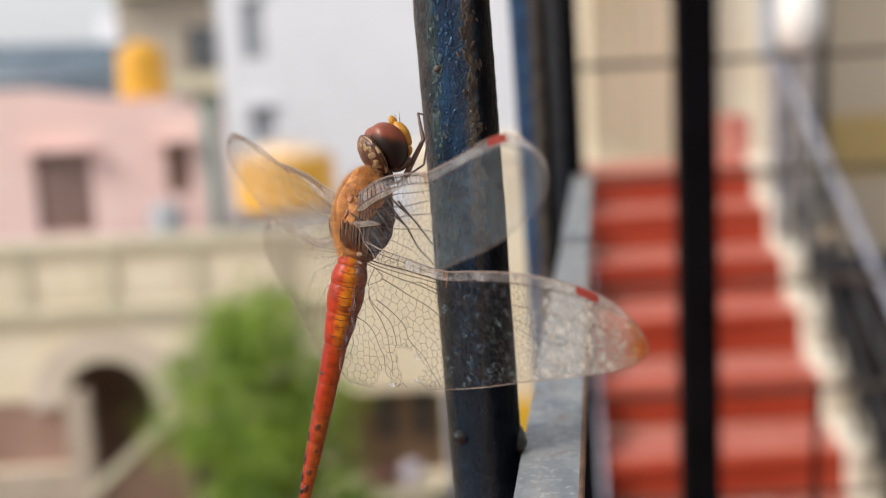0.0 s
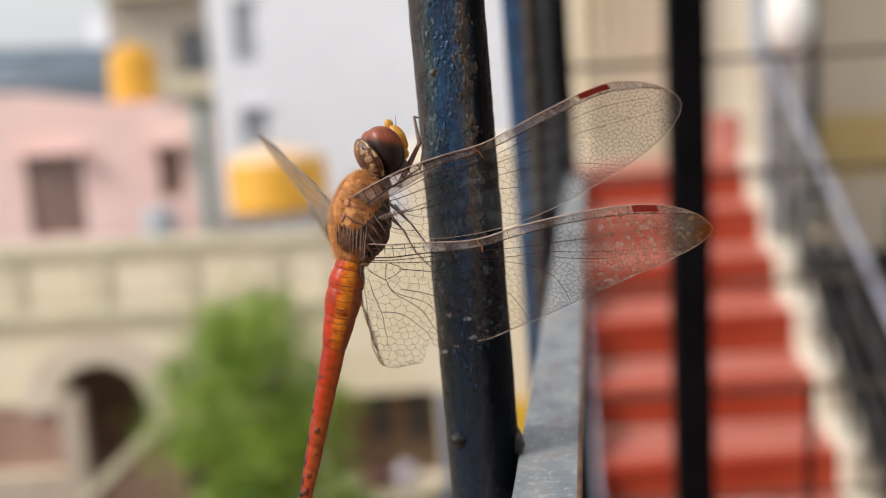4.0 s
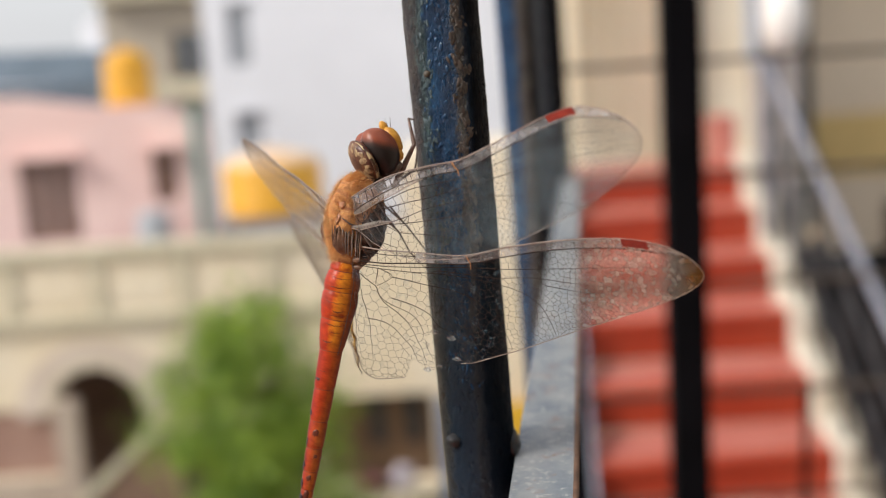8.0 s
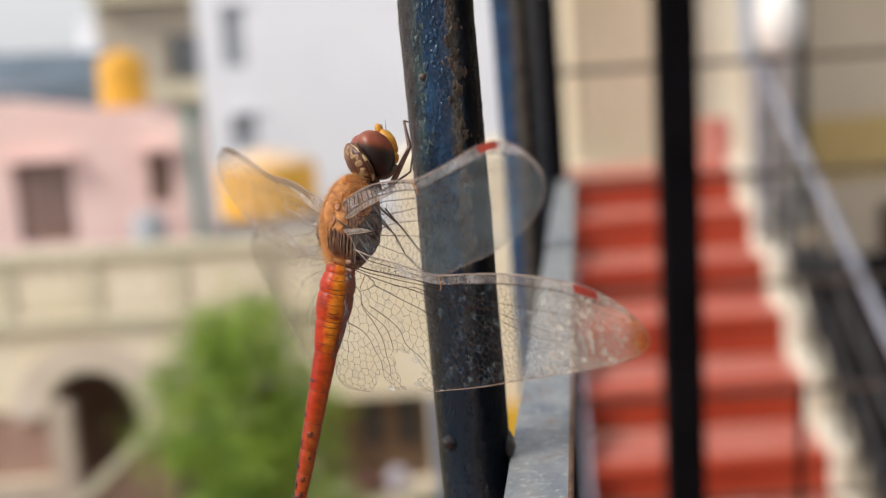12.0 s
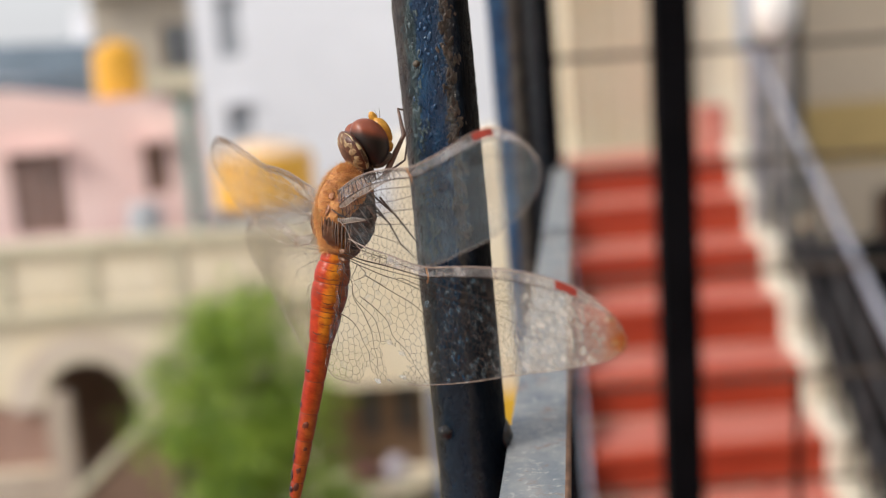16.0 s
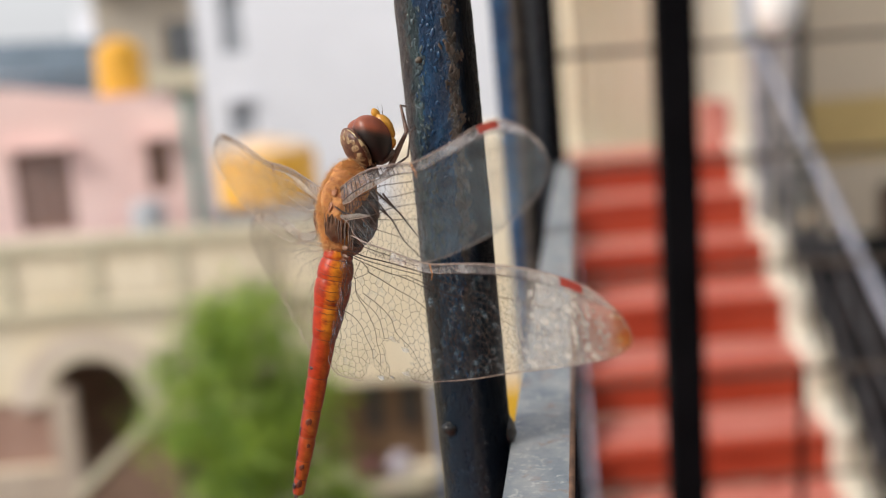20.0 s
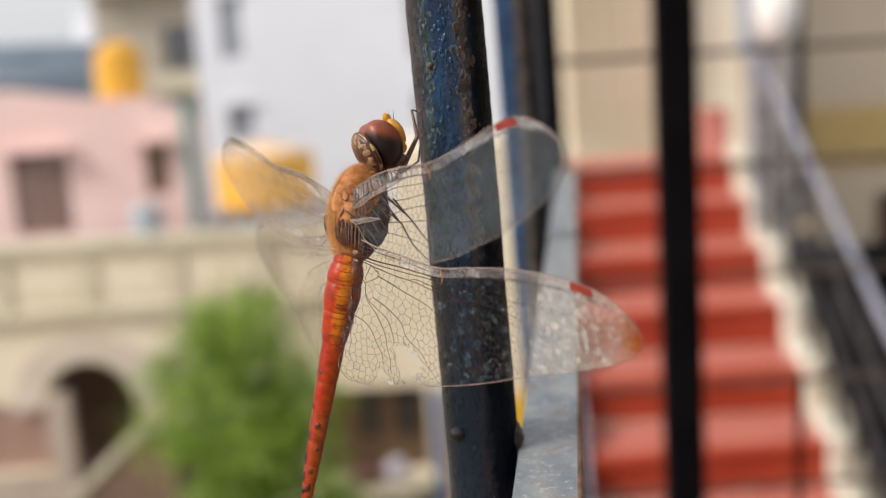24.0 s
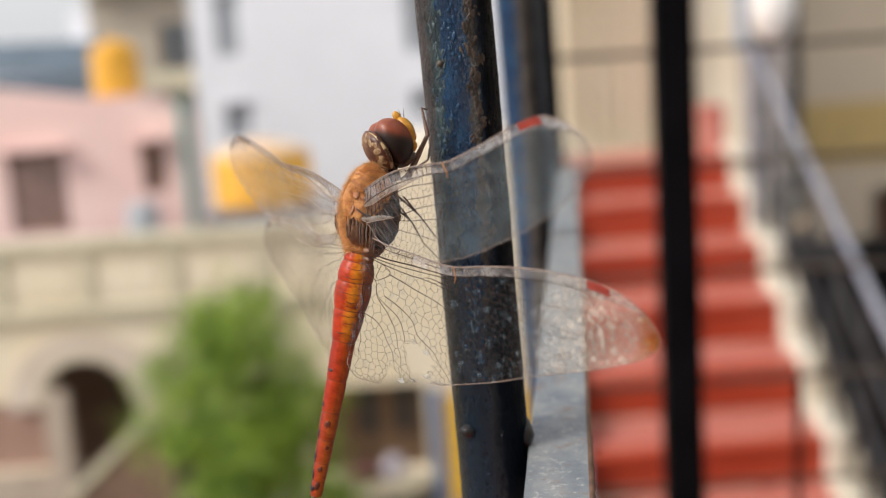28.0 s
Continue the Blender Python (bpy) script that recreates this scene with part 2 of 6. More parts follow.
def rail_paint():
    """Pale blue-grey paint with white scuffs, rusty at the edge."""
    m, nt, b = blank("scuffed_blue_grey_rail_paint")
    big = noise_node(nt, 130.0, 6.0, 0.65, (1, 0.6, 1))
    fine = noise_node(nt, 700.0, 7.0, 0.78)
    base = ramp_node(nt, big, [(0.34, (0.11, 0.15, 0.195)), (0.48, (0.21, 0.24, 0.265)), (0.62, (0.30, 0.315, 0.325))])
    rust = ramp_node(nt, noise_node(nt, 180.0, 5.0, 0.7), [(0.56, (0, 0, 0)), (0.68, (1, 1, 1))])
    col = mix_node(nt, base, (0.24, 0.15, 0.10), rust)
    scuff = ramp_node(nt, fine, [(0.55, (0, 0, 0)), (0.63, (1, 1, 1))])
    col = mix_node(nt, col, (0.46, 0.46, 0.45), scuff)
    nt.links.new(col, b.inputs["Base Color"])
    b.inputs["Roughness"].default_value = 0.42
    bump_node(nt, b, fine, 0.5, 0.0003)
    return m


WELD = mat("blue_black_weld_paint", (0.010, 0.014, 0.020), (0.030, 0.032, 0.036), 600, 0.3, fine=1800, dist=0.0002)
RUST = mat("rusty_steel", (0.10, 0.055, 0.035), (0.24, 0.13, 0.08), 400, 0.8, fine=1500, dist=0.0002)
# the last colour is the right side's shade, put into the paint ramps
STEEL, TEALISH, NAVY, SIDE_SHADE = (0.105, 0.088, 0.084), (0.085, 0.130, 0.140), (0.013, 0.066, 0.172), (0.004, 0.006, 0.012)
BAR = bar_paint("scarred_navy_bar_paint", [(0.0, STEEL), (0.10, STEEL), (0.16, TEALISH), (0.20, TEALISH), (0.25, NAVY), (0.56, NAVY), (0.60, (0.10, 0.090, 0.080)), (0.66, (0.06, 0.058, 0.060)), (0.70, (0.008, 0.022, 0.050)), (0.82, SIDE_SHADE), (1.0, SIDE_SHADE)], True)
BAR_FAR = bar_paint("half_worn_navy_bar_paint", [(0.0, NAVY), (0.40, (0.014, 0.075, 0.20)), (0.46, (0.15, 0.125, 0.11)), (0.72, (0.105, 0.090, 0.082)), (0.85, SIDE_SHADE), (1.0, SIDE_SHADE)])
BAR_DARK = bar_paint("dark_navy_bar_paint", [(0.0, (0.05, 0.045, 0.045)), (0.3, (0.035, 0.035, 0.04)), (0.5, (0.008, 0.020, 0.040)), (1.0, SIDE_SHADE)])
RAIL = rail_paint()
SCALE_BROWN = mat("crumbly_brown_scale", (0.050, 0.042, 0.037), (0.135, 0.110, 0.095), 900, 0.6, fine=3000, dist=0.00005)
SCALE_TEAL = mat("faded_teal_paint", (0.024, 0.052, 0.070), (0.080, 0.118, 0.130), 900, 0.45, fine=3000, dist=0.00005)
SCALE_NAVY = mat("glossy_navy_paint", (0.010, 0.045, 0.115), (0.022, 0.080, 0.180), 900, 0.22, fine=3000, dist=0.00003)


# ---- mesh makers ----
def box(x0, x1, y0, y1, z0, z1, bev=0.0):
    bm = bmesh.new()
    bmesh.ops.create_cube(bm, size=1.0)
    bmesh.ops.scale(bm, vec=(x1 - x0, y1 - y0, z1 - z0), verts=bm.verts)
    bmesh.ops.translate(bm, vec=((x0 + x1) / 2, (y0 + y1) / 2, (z0 + z1) / 2), verts=bm.verts)
    if bev:
        bmesh.ops.bevel(bm, geom=bm.edges[:], offset=bev, segments=2, affect="EDGES", profile=0.6)
    return bm_lists(bm)


def bm_lists(bm):
    bm.verts.ensure_lookup_table()
    v, f = [tuple(p.co) for p in bm.verts], [[q.index for q in p.verts] for p in bm.faces]
    bm.free()
    return v, f


def joined(*shapes):
    v, f = [], []
    for sv, sf in shapes:
        n = len(v)
        v += sv
        f += [[i + n for i in q] for q in sf]
    return v, f


def tube(points, radii, n=8, squash=1.0, up=None):
    """A round tube along points. radii: one or one each."""
    pts = [Vector(p) for p in points]
    rad = radii if isinstance(radii, (list, tuple)) else [radii] * len(pts)
    v, f, side = [], [], None
    for i, p in enumerate(pts):
        d = (pts[min(i + 1, len(pts) - 1)] - pts[max(i - 1, 0)]).normalized()
        if side is None:
            ref = Vector(up) if up else (Vector((0, 0, 1)) if abs(d.z) < 0.9 else Vector((1, 0, 0)))
            side = d.cross(ref).normalized()
        side = (side - d * side.dot(d)).normalized()
        other = d.cross(side)
        for k in range(n):
            a = 2 * math.pi * k / n
            v.append(tuple(p + (side * math.cos(a) + other * math.sin(a) * squash) * rad[i]))
    for i in range(len(pts) - 1):
        for k in range(n):
            a, b = i * n + k, i * n + (k + 1) % n
            f.append([a, b, b + n, a + n])
    m, e = len(v), (len(pts) - 1) * n
    v += v[:n] + v[e:e + n]
    f += [list(range(m, m + n))[::-1], list(range(m + n, m + 2 * n))]
    return v, f


def lathe(profile, centre, n=24):
    v, f = [], []
    for r, z in profile:
        for k in range(n):
            a = 2 * math.pi * k / n
            v.append((centre[0] + r * math.cos(a), centre[1] + r * math.sin(a), centre[2] + z))
    for i in range(len(profile) - 1):
        for k in range(n):
            a, b = i * n + k, i * n + (k + 1) % n
            f.append([a, b, b + n, a + n])
    f.append(list(range(n))[::-1])
    f.append([(len(profile) - 1) * n + k for k in range(n)])
    return v, f


def ball(centre, r, n=20, m=14, axes=None, lump=0.0, grain=1.0):
    """An ellipsoid with half axes r along the columns of axes."""
    A = axes if axes else Matrix.Identity(3)
    v, f, c = [], [], Vector(centre)
    for i in range(m + 1):
        th = math.pi * i / m
        for k in range(n):
            ph = 2 * math.pi * k / n
            q = Vector((math.sin(th) * math.cos(ph), math.sin(th) * math.sin(ph), math.cos(th)))
            s = 1 + (lump * noise.noise(q * grain + c * 100) if lump else 0)
            v.append(tuple(c + A @ Vector((q.x * r[0] * s, q.y * r[1] * s, q.z * r[2] * s))))
    for i in range(m):
        for k in range(n):
            a, b = i * n + k, i * n + (k + 1) % n
            f.append([a, a + n, b + n, b])
    return v, f


def slab(outline, y0, y1):
    """A plate whose outline lies in x and z, from y0 to y1."""
    n = len(outline)
    v = [(x, y0, z) for x, z in outline] + [(x, y1, z) for x, z in outline]
    f = [list(range(n)), list(range(n, 2 * n))[::-1]]
    f += [[i, i + n, (i + 1) % n + n, (i + 1) % n] for i in range(n)]
    return v, f


def pierced(x0, x1, z0, z1, y0, y1, holes):
    """A wall with rectangular openings (x0, x1, z0, z1), in one skin."""
    xs = sorted({x0, x1, *[h[0] for h in holes], *[h[1] for h in holes]})
    zs = sorted({z0, z1, *[h[2] for h in holes], *[h[3] for h in holes]})
    nx, nz = len(xs), len(zs)
    v = [(x, y, z) for y in (y0, y1) for x in xs for z in zs]

    def solid(i, k):
        if not (0 <= i < nx - 1 and 0 <= k < nz - 1):
            return False
        cx, cz = (xs[i] + xs[i + 1]) / 2, (zs[k] + zs[k + 1]) / 2
        return not any(h[0] < cx < h[1] and h[2] < cz < h[3] for h in holes)

    f, back = [], nx * nz
    for i in range(nx - 1):
        for k in range(nz - 1):
            if not solid(i, k):
                continue
            a, b, c, d = i * nz + k, (i + 1) * nz + k, (i + 1) * nz + k + 1, i * nz + k + 1
            f += [[a, b, c, d], [a + back, d + back, c + back, b + back]]
            for (p, q), (di, dk) in (((a, b), (0, -1)), ((b, c), (1, 0)), ((c, d), (0, 1)), ((d, a), (-1, 0))):
                if not solid(i + di, k + dk):
                    f.append([p, p + back, q + back, q])
    return v, f


ORIGIN = {}


def mesh_of(name, shape, material, smooth=False, shift=(0, 0, 0)):
    me = bpy.data.meshes.new(name)
    v, f = shape
    me.from_pydata([(a - shift[0], b - shift[1], c - shift[2]) for a, b, c in v], [], f)
    bm = bmesh.new()
    bm.from_mesh(me)
    bmesh.ops.recalc_face_normals(bm, faces=bm.faces)
    bm.to_mesh(me)
    bm.free()
    if smooth:
        me.polygons.foreach_set("use_smooth", [True] * len(me.polygons))
    me.materials.append(material)
    return me


def thing(name, base, label, category, group="", kind="", turn=None):
    ob = new(name)
    ob.empty_display_size = 0.05
    ob.location = base
    ORIGIN[ob.name] = Vector(base)
    return tagged(ob, label, category, group, kind)


def part(name, shape, material, parent, label="", smooth=False):
    """One mesh under a thing or a part; its shape is given in the world's metres (or the thing's, for the insect)."""
    o = ORIGIN[parent.name]
    ob = new(name, mesh_of(name, shape, material, smooth, o))
    ob.parent = parent
    ORIGIN[ob.name] = o
    if label:
        tagged(ob, label)
    return ob


def setting(name, shape, material, label, category, smooth=False, base=(0, 0, 0)):
    ob = new(name, mesh_of(name, shape, material, smooth, base))
    ob.location = base
    ORIGIN[ob.name] = Vector(base)
    return tagged(ob, label, category, kind="structure")


# ---- ground and the balcony from which the view is taken ----
setting("ground", box(-90, 90, -40, 160, -0.3, 0.0), EARTH, "dusty grey-brown ground between the houses", "ground")
setting("landing_floor", joined(box(0.0, 1.45, -1.6, 3.24, 4.20, 4.364), box(-1.5, 0.0, -1.6, 0.10, 4.20, 4.364)), RED_OXIDE, "red oxide landing floor below the railing", "floor")
setting("wall_south", box(-1.5, 1.45, -1.8, -1.6, 0.0, 7.4), CREAM, "cream plastered house wall behind the landing", "wall")
# unseen slab and east wall, added to block light from above and right
setting("canopy", box(-1.5, 1.45, -1.8, -1.0, 7.4, 7.55), CREAM, "unseen cream slab added to block sky light on the landing", "canopy")
setting("wall_east", box(1.25, 1.45, -1.6, 2.3, 4.364, 7.4), TAUPE, "unseen taupe wall added to block light from the right", "wall")
setting("landing_pier", box(0.3, 1.40, -1.4, 3.0, 0.0, 4.20), CREAM, "cream plastered base under the landing", "wall")


# ---- the railing with the bar on which the insect sits ----
def rail_x(y):
    return 0.0026 + (y - 0.129) * 0.1111


railing = thing("railing", (0.004, 0.15, 4.364), "navy painted steel railing with scarred round bars", "railing")


def bar_radius(a, z, r):
    """Uneven radius of the nearest bar, from layers of old paint."""
    q = Vector((math.cos(a) * 1.6, math.sin(a) * 1.6, z * 120))
    w = Vector((math.cos(a) * 5, math.sin(a) * 5, z * 700))
    return r * (1 + 0.030 * noise.noise(q) + 0.014 * noise.noise(w))


def worn_bar(cx, cy, z0, z1, lean, r, fine=True):
    zs = [z0]
    step = 0.0005 if fine else 0.25
    while zs[-1] < z1:
        z = zs[-1]
        zs.append(z + (step if not fine or 5.90 < z < 6.06 else 0.04))
    n, v, f = (56 if fine else 20), [], []
    for z in zs:
        for k in range(n):
            a = 2 * math.pi * k / n
            rr = r
            if fine:
                rr = bar_radius(a, z, r)
            v.append((cx + (z - 5.947) * lean + rr * math.cos(a), cy + rr * math.sin(a), z))
    for i in range(len(zs) - 1):
        for k in range(n):
            a, b = i * n + k, i * n + (k + 1) % n
            f.append([a, b, b + n, a + n])
    f += [list(range(n))[::-1], [(len(zs) - 1) * n + k for k in range(n)]]
    return v, f


BAR_LEAN = -0.0235
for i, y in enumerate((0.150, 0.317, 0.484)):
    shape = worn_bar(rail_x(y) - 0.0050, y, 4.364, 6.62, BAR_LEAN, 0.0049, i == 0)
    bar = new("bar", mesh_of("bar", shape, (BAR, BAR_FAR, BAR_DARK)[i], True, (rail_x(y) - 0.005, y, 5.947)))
    bar.parent = railing
    bar.location = Vector((rail_x(y) - 0.005, y, 5.947)) - Vector(railing.location)
    tagged(bar, ("navy bar with flaking paint and bare steel scars", "navy bar with brown worn side", "dark navy bar with brown worn edge")[i])


def bar_scale(count, seed, side, spread, z0, z1, size, skin, label):
    """Loose scale and blisters on the front of the nearest bar, round a line at one side of it."""
    rng = random.Random(seed)
    bits = []
    for _ in range(count):
        z = rng.uniform(z0, z1)
        dx = side + rng.gauss(0, spread) + 0.0004 * math.sin(z * 900) + 0.0003 * math.sin(z * 2300 + 1)
        if abs(dx) < 0.0045:
            r = size * rng.uniform(0.4, 1.3)
            a = math.atan2(-math.sqrt(0.0049 ** 2 - dx * dx), dx)
            out = bar_radius(a, z, 0.0049) + 0.00002
            mid = (rail_x(0.150) - 0.005 + BAR_LEAN * (z - 5.947) + out * math.cos(a), 0.150 + out * math.sin(a), z)
            bits.append(ball(mid, (r, r * 0.17, r * rng.uniform(1.0, 3.4)), 9, 5, Matrix.Rotation(math.asin(dx / 0.0049), 3, "Z") @ Matrix.Rotation(rng.gauss(0, 0.35), 3, "Y"), 0.9, 3))
    tagged(part("paint_scale", joined(*bits), skin, railing, "", True), label, kind="stuff")


bar_scale(420, 3, 0.00165, 0.00036, 5.976, 6.032, 0.00018, SCALE_BROWN, "crumbly brown scale along a scar of the bar")
bar_scale(300, 4, -0.0026, 0.00040, 5.972, 6.032, 0.00016, SCALE_TEAL, "faded teal edge of the peeling paint")
bar_scale(220, 5, -0.0007, 0.0010, 5.958, 6.032, 0.00017, SCALE_NAVY, "small blisters in the navy paint")
part("paint_blob", ball((-0.0037, 0.1457, 5.9990), (0.00048, 0.0003, 0.00040), 10, 8, lump=0.3), ROD, railing, "brown paint blob", True)
part("weld_bead", ball((-0.0033, 0.1463, 5.9505), (0.0011, 0.0008, 0.0010), 16, 12, lump=0.3, grain=2), WELD, railing, "navy painted weld bead", True)
part("weld_seam", ball((0.0044, 0.1496, 5.9487), (0.0011, 0.0024, 0.0019), 14, 10, lump=0.35, grain=3), WELD, railing, "dark weld between bar and rail", True)
ry0, ry1 = -0.25, 0.50
rail_v = []
for y in (ry0, ry1):
    for dx, z in ((0, 5.9474), (0.0081, 5.9474), (0.0081, 5.9424), (0, 5.9424)):
        rail_v.append((rail_x(y) + dx, y, z))
part("flat_rail", (rail_v, [[0, 1, 2, 3], [4, 7, 6, 5], [0, 4, 5, 1], [1, 5, 6, 2], [2, 6, 7, 3], [3, 7, 4, 0]]), RAIL, railing, "scuffed blue-grey flat steel rail")

part("rusty_edge", tube([(rail_x(ry0) + 0.0081, ry0, 5.9470), (rail_x(ry1) + 0.0081, ry1, 5.9470)], 0.0005, 8), RUST, railing, "rusty bare edge of the rail", True)

# ---- black grille beyond it ----
grille = thing("grille", (0.19, 1.0, 4.364), "black steel grille with thin horizontal rods", "grille")
for name, cx, tilt in (("post", 0.0845, -0.012), ("upright", 0.1934, 0.0075), ("upright", 0.418, 0.0)):
    half = 0.0135 if name == "post" else 0.0170
    v, f = box(cx - half, cx + half, 0.987, 1.013, 4.364, 6.7, 0.002)
    v = [(x + (z - 5.8) * tilt, y, z) for x, y, z in v]
    part(name, (v, f), BLACK_PAINT, grille)
for k in range(-4, 9):
    z = 5.988 - 0.0985 * k
    part("rod", tube([(0.083, 1.0, z), (0.62, 1.0, z - 0.001)], 0.0026, 8), ROD, grille, "", True)
part("short_upright", tube([(0.2623, 1.0, 4.364), (0.2986, 1.0, 5.6925)], 0.0034, 8), BLACK_PAINT, grille, "", True)
part("end_post", box(0.609, 0.631, 0.989, 1.011, 4.364, 6.7, 0.002), BLACK_PAINT, grille)

# ---- red stairs ----
AZ, SKEW, TREAD, RISE, WIDE = 0.0803, -0.03, 0.3232, 0.1408, 0.70
SF, SR, S0 = Vector((math.sin(AZ), math.cos(AZ), 0)), Vector((math.cos(SKEW), -math.sin(SKEW), 0)), Vector((0.3691, 3.2855, 4.7801))


def stair_shape(shape):
    v, f = shape
    return [tuple(S0 + SR * x + SF * y + Vector((0, 0, z))) for x, y, z in v], f


stairs = thing("staircase", tuple(S0 - Vector((0, 0, 0.316))), "red oxide stairs with cream edges", "stairs")
for j in range(-2, 6):
    y, z = j * TREAD, j * RISE
    deep = TREAD + 0.02 if j < 5 else 0.62
    # front strip in riser red, so the riser looks taller from the camera
    part("tread_front", stair_shape(box(-0.022, WIDE, y - 0.015, y + 0.048, z - 0.03, z, 0.008)), RED_OXIDE, stairs)
    part("tread", stair_shape(box(-0.022, WIDE, y + 0.050, y + deep - 0.02, z - 0.03, z - 0.003, 0.004)), RED_LIT, stairs)
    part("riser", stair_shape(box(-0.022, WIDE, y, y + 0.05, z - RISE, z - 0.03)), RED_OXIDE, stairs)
    part("step_end", stair_shape(box(WIDE, WIDE + 0.080, y - 0.05, y + deep - 0.05, z - 0.75, z + 0.035, 0.03)), STEP_CREAM, stairs, "cream painted step end")
side = [(-2.2 * TREAD, -2 * RISE - 0.6), (6 * TREAD, 6 * RISE - 0.6), (6 * TREAD, 6 * RISE + 0.03), (-2.2 * TREAD, -2.2 * RISE + 0.03)]
part("skirting", stair_shape(([(x, y, z) for x in (-0.062, -0.024) for y, z in side], [[0, 1, 2, 3], [7, 6, 5, 4], [0, 4, 5, 1], [1, 5, 6, 2], [2, 6, 7, 3], [3, 7, 4, 0]])), SKIRT, stairs, "blue-grey painted skirting")
rake = [(-2.3 * TREAD, -2.3 * RISE - 0.6), (5.2 * TREAD, 5.2 * RISE - 0.6), (5.2 * TREAD, 5.2 * RISE - 0.03), (-2.3 * TREAD, -2.3 * RISE - 0.03)]
part("stringer", stair_shape(([(x, y, z) for x in (WIDE + 0.082, WIDE + 0.105) for y, z in rake], [[0, 1, 2, 3], [7, 6, 5, 4], [0, 4, 5, 1], [1, 5, 6, 2], [2, 6, 7, 3], [3, 7, 4, 0]])), TAUPE, stairs, "taupe sloping edge of the stairs")
part("corner_step", stair_shape(box(0.62, 0.73, 5 * TREAD + 0.25, 5 * TREAD + 0.50, 5 * RISE, 5 * RISE + 0.20, 0.01)), RED_LIT, stairs)

stair_rail = thing("stair_railing", tuple(S0 + SR * 0.86 - Vector((0, 0, 0.3))), "grey pipe handrail on dark balusters beside the stairs", "railing")
def slope(x, j, h):
    return tuple(S0 + SR * x + SF * (j * TREAD) + Vector((0, 0, j * RISE + h)))


part("handrail", tube([slope(0.715, -4, 0.76), slope(0.715, 0, 0.72), slope(0.715, 3.4, 0.69)], 0.0135, 12), RAIL_LILAC, stair_rail, "light lilac-grey handrail", True)
part("newel", tube([slope(0.715, 3.4, 0.0), slope(0.715, 3.4, 0.69)], 0.017, 10), STEEL_GREY, stair_rail, "", True)
for h in (0.50, 0.30):
    part("mid_rail", tube([slope(0.737, -4, h), slope(0.737, 3.4, h - 0.03)], 0.010, 8), DARK_PIPE, stair_rail, "", True)
for k in range(-3, 4):
    part("baluster", tube([slope(0.737, k, 0.0), slope(0.737, k, 0.72)], 0.009, 8), DARK_PIPE, stair_rail, "", True)

part("post_cap", ball((1.33, 4.30, 5.27), (0.032, 0.032, 0.032), 16, 12), CAP_TAN, stair_rail, "round tan post cap", True)

# ---- the house at the head of the stairs ----
stair_house = thing("stair_house", (1.3, 5.9, 0), "cream house at the head of the stairs", "house")
part("wall", box(0.46, 1.72, 5.78, 6.0, 0.0, 8.6), CREAM_BLOTCH, stair_house, "yellowish cream wall")
for k in range(9):
    x = 0.60 + k * 0.075
    part("curtain_fold", tube([(x, 5.776, 5.50), (x + 0.004, 5.776, 6.6), (x, 5.776, 7.6)], 0.060, 12, 0.07), TAN_CLOTH if k in (4, 5, 6) else CREAM_BLOTCH, stair_house, "", True)
part("base", box(0.46, 1.72, 5.70, 5.778, 0.0, 5.46), CREAM_BLOTCH, stair_house)
# side face of the wall; its shade is put into the grey colour
part("side_return", box(1.465, 1.665, 5.60, 5.776, 4.0, 5.98, 0.01), SHADE_GREY, stair_house, "corner strip with the wall's shade painted grey")
part("downpipe", tube([(1.43, 5.55, 5.90), (1.425, 5.55, 8.4)], 0.035, 12), PIPE_BLUE, stair_house, "pale blue-grey downpipe", True)
part("corner_pipe", tube([(1.865, 6.2, 4.0), (1.865, 6.2, 8.4)], 0.045, 12), DARK_PIPE, stair_house, "dark corner pipe", True)
side_house = thing("side_house", (3.0, 7.0, 0), "beige house with an ochre band", "house")
part("upper_wall", box(1.60, 6.5, 6.40, 6.7, 5.58, 8.8), BEIGE, side_house)
part("band", box(1.60, 6.5, 6.385, 6.7, 5.24, 5.578), OCHRE, side_house, "ochre painted band")
part("lower_wall", pierced(1.60, 6.5, 0.0, 5.238, 6.40, 6.7, [(2.36, 2.60, 3.2, 5.08)]), BEIGE, side_house)
part("door", box(2.36, 2.60, 6.50, 6.54, 3.2, 5.08, 0.01), BROWN_WOOD, side_house, "brown narrow door")
part("door_jamb", box(2.60, 2.72, 6.37, 6.398, 3.2, 5.12), OCHRE, side_house)
# panel and low wall are near black: the shade there, put into colour
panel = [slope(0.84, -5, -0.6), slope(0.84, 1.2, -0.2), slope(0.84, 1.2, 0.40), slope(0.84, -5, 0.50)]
part("panel", ([p for d in (0, 0.02) for p in [(q[0] + d, q[1], q[2]) for q in panel]], [[0, 1, 2, 3], [7, 6, 5, 4], [0, 4, 5, 1], [1, 5, 6, 2], [2, 6, 7, 3], [3, 7, 4, 0]]), SHADE_DARK, stair_rail, "near-black plate put in for the shade under the handrail")
setting("low_wall", joined(box(1.34, 4.0, 4.9, 5.1, 0.0, 5.05), box(1.30, 1.42, 3.0, 4.9, 0.0, 4.1)), SHADE_DARK, "near-black low wall put in for the shade beside the stairs", "wall")
lantern = thing("globe_lantern", (1.52, 5.40, 6.0), "white glass globe lantern on the wall", "lamp")
part("globe", ball((1.505, 5.3, 6.115), (0.105, 0.105, 0.175), 24, 16), WHITE_GLASS, lantern, "white glass globe", True)
part("bracket", tube([(1.50, 5.3, 6.28), (1.50, 5.3, 6.34), (1.50, 5.70, 6.36), (1.50, 5.775, 6.36)], 0.012, 8), DARK_PIPE, lantern, "", True)

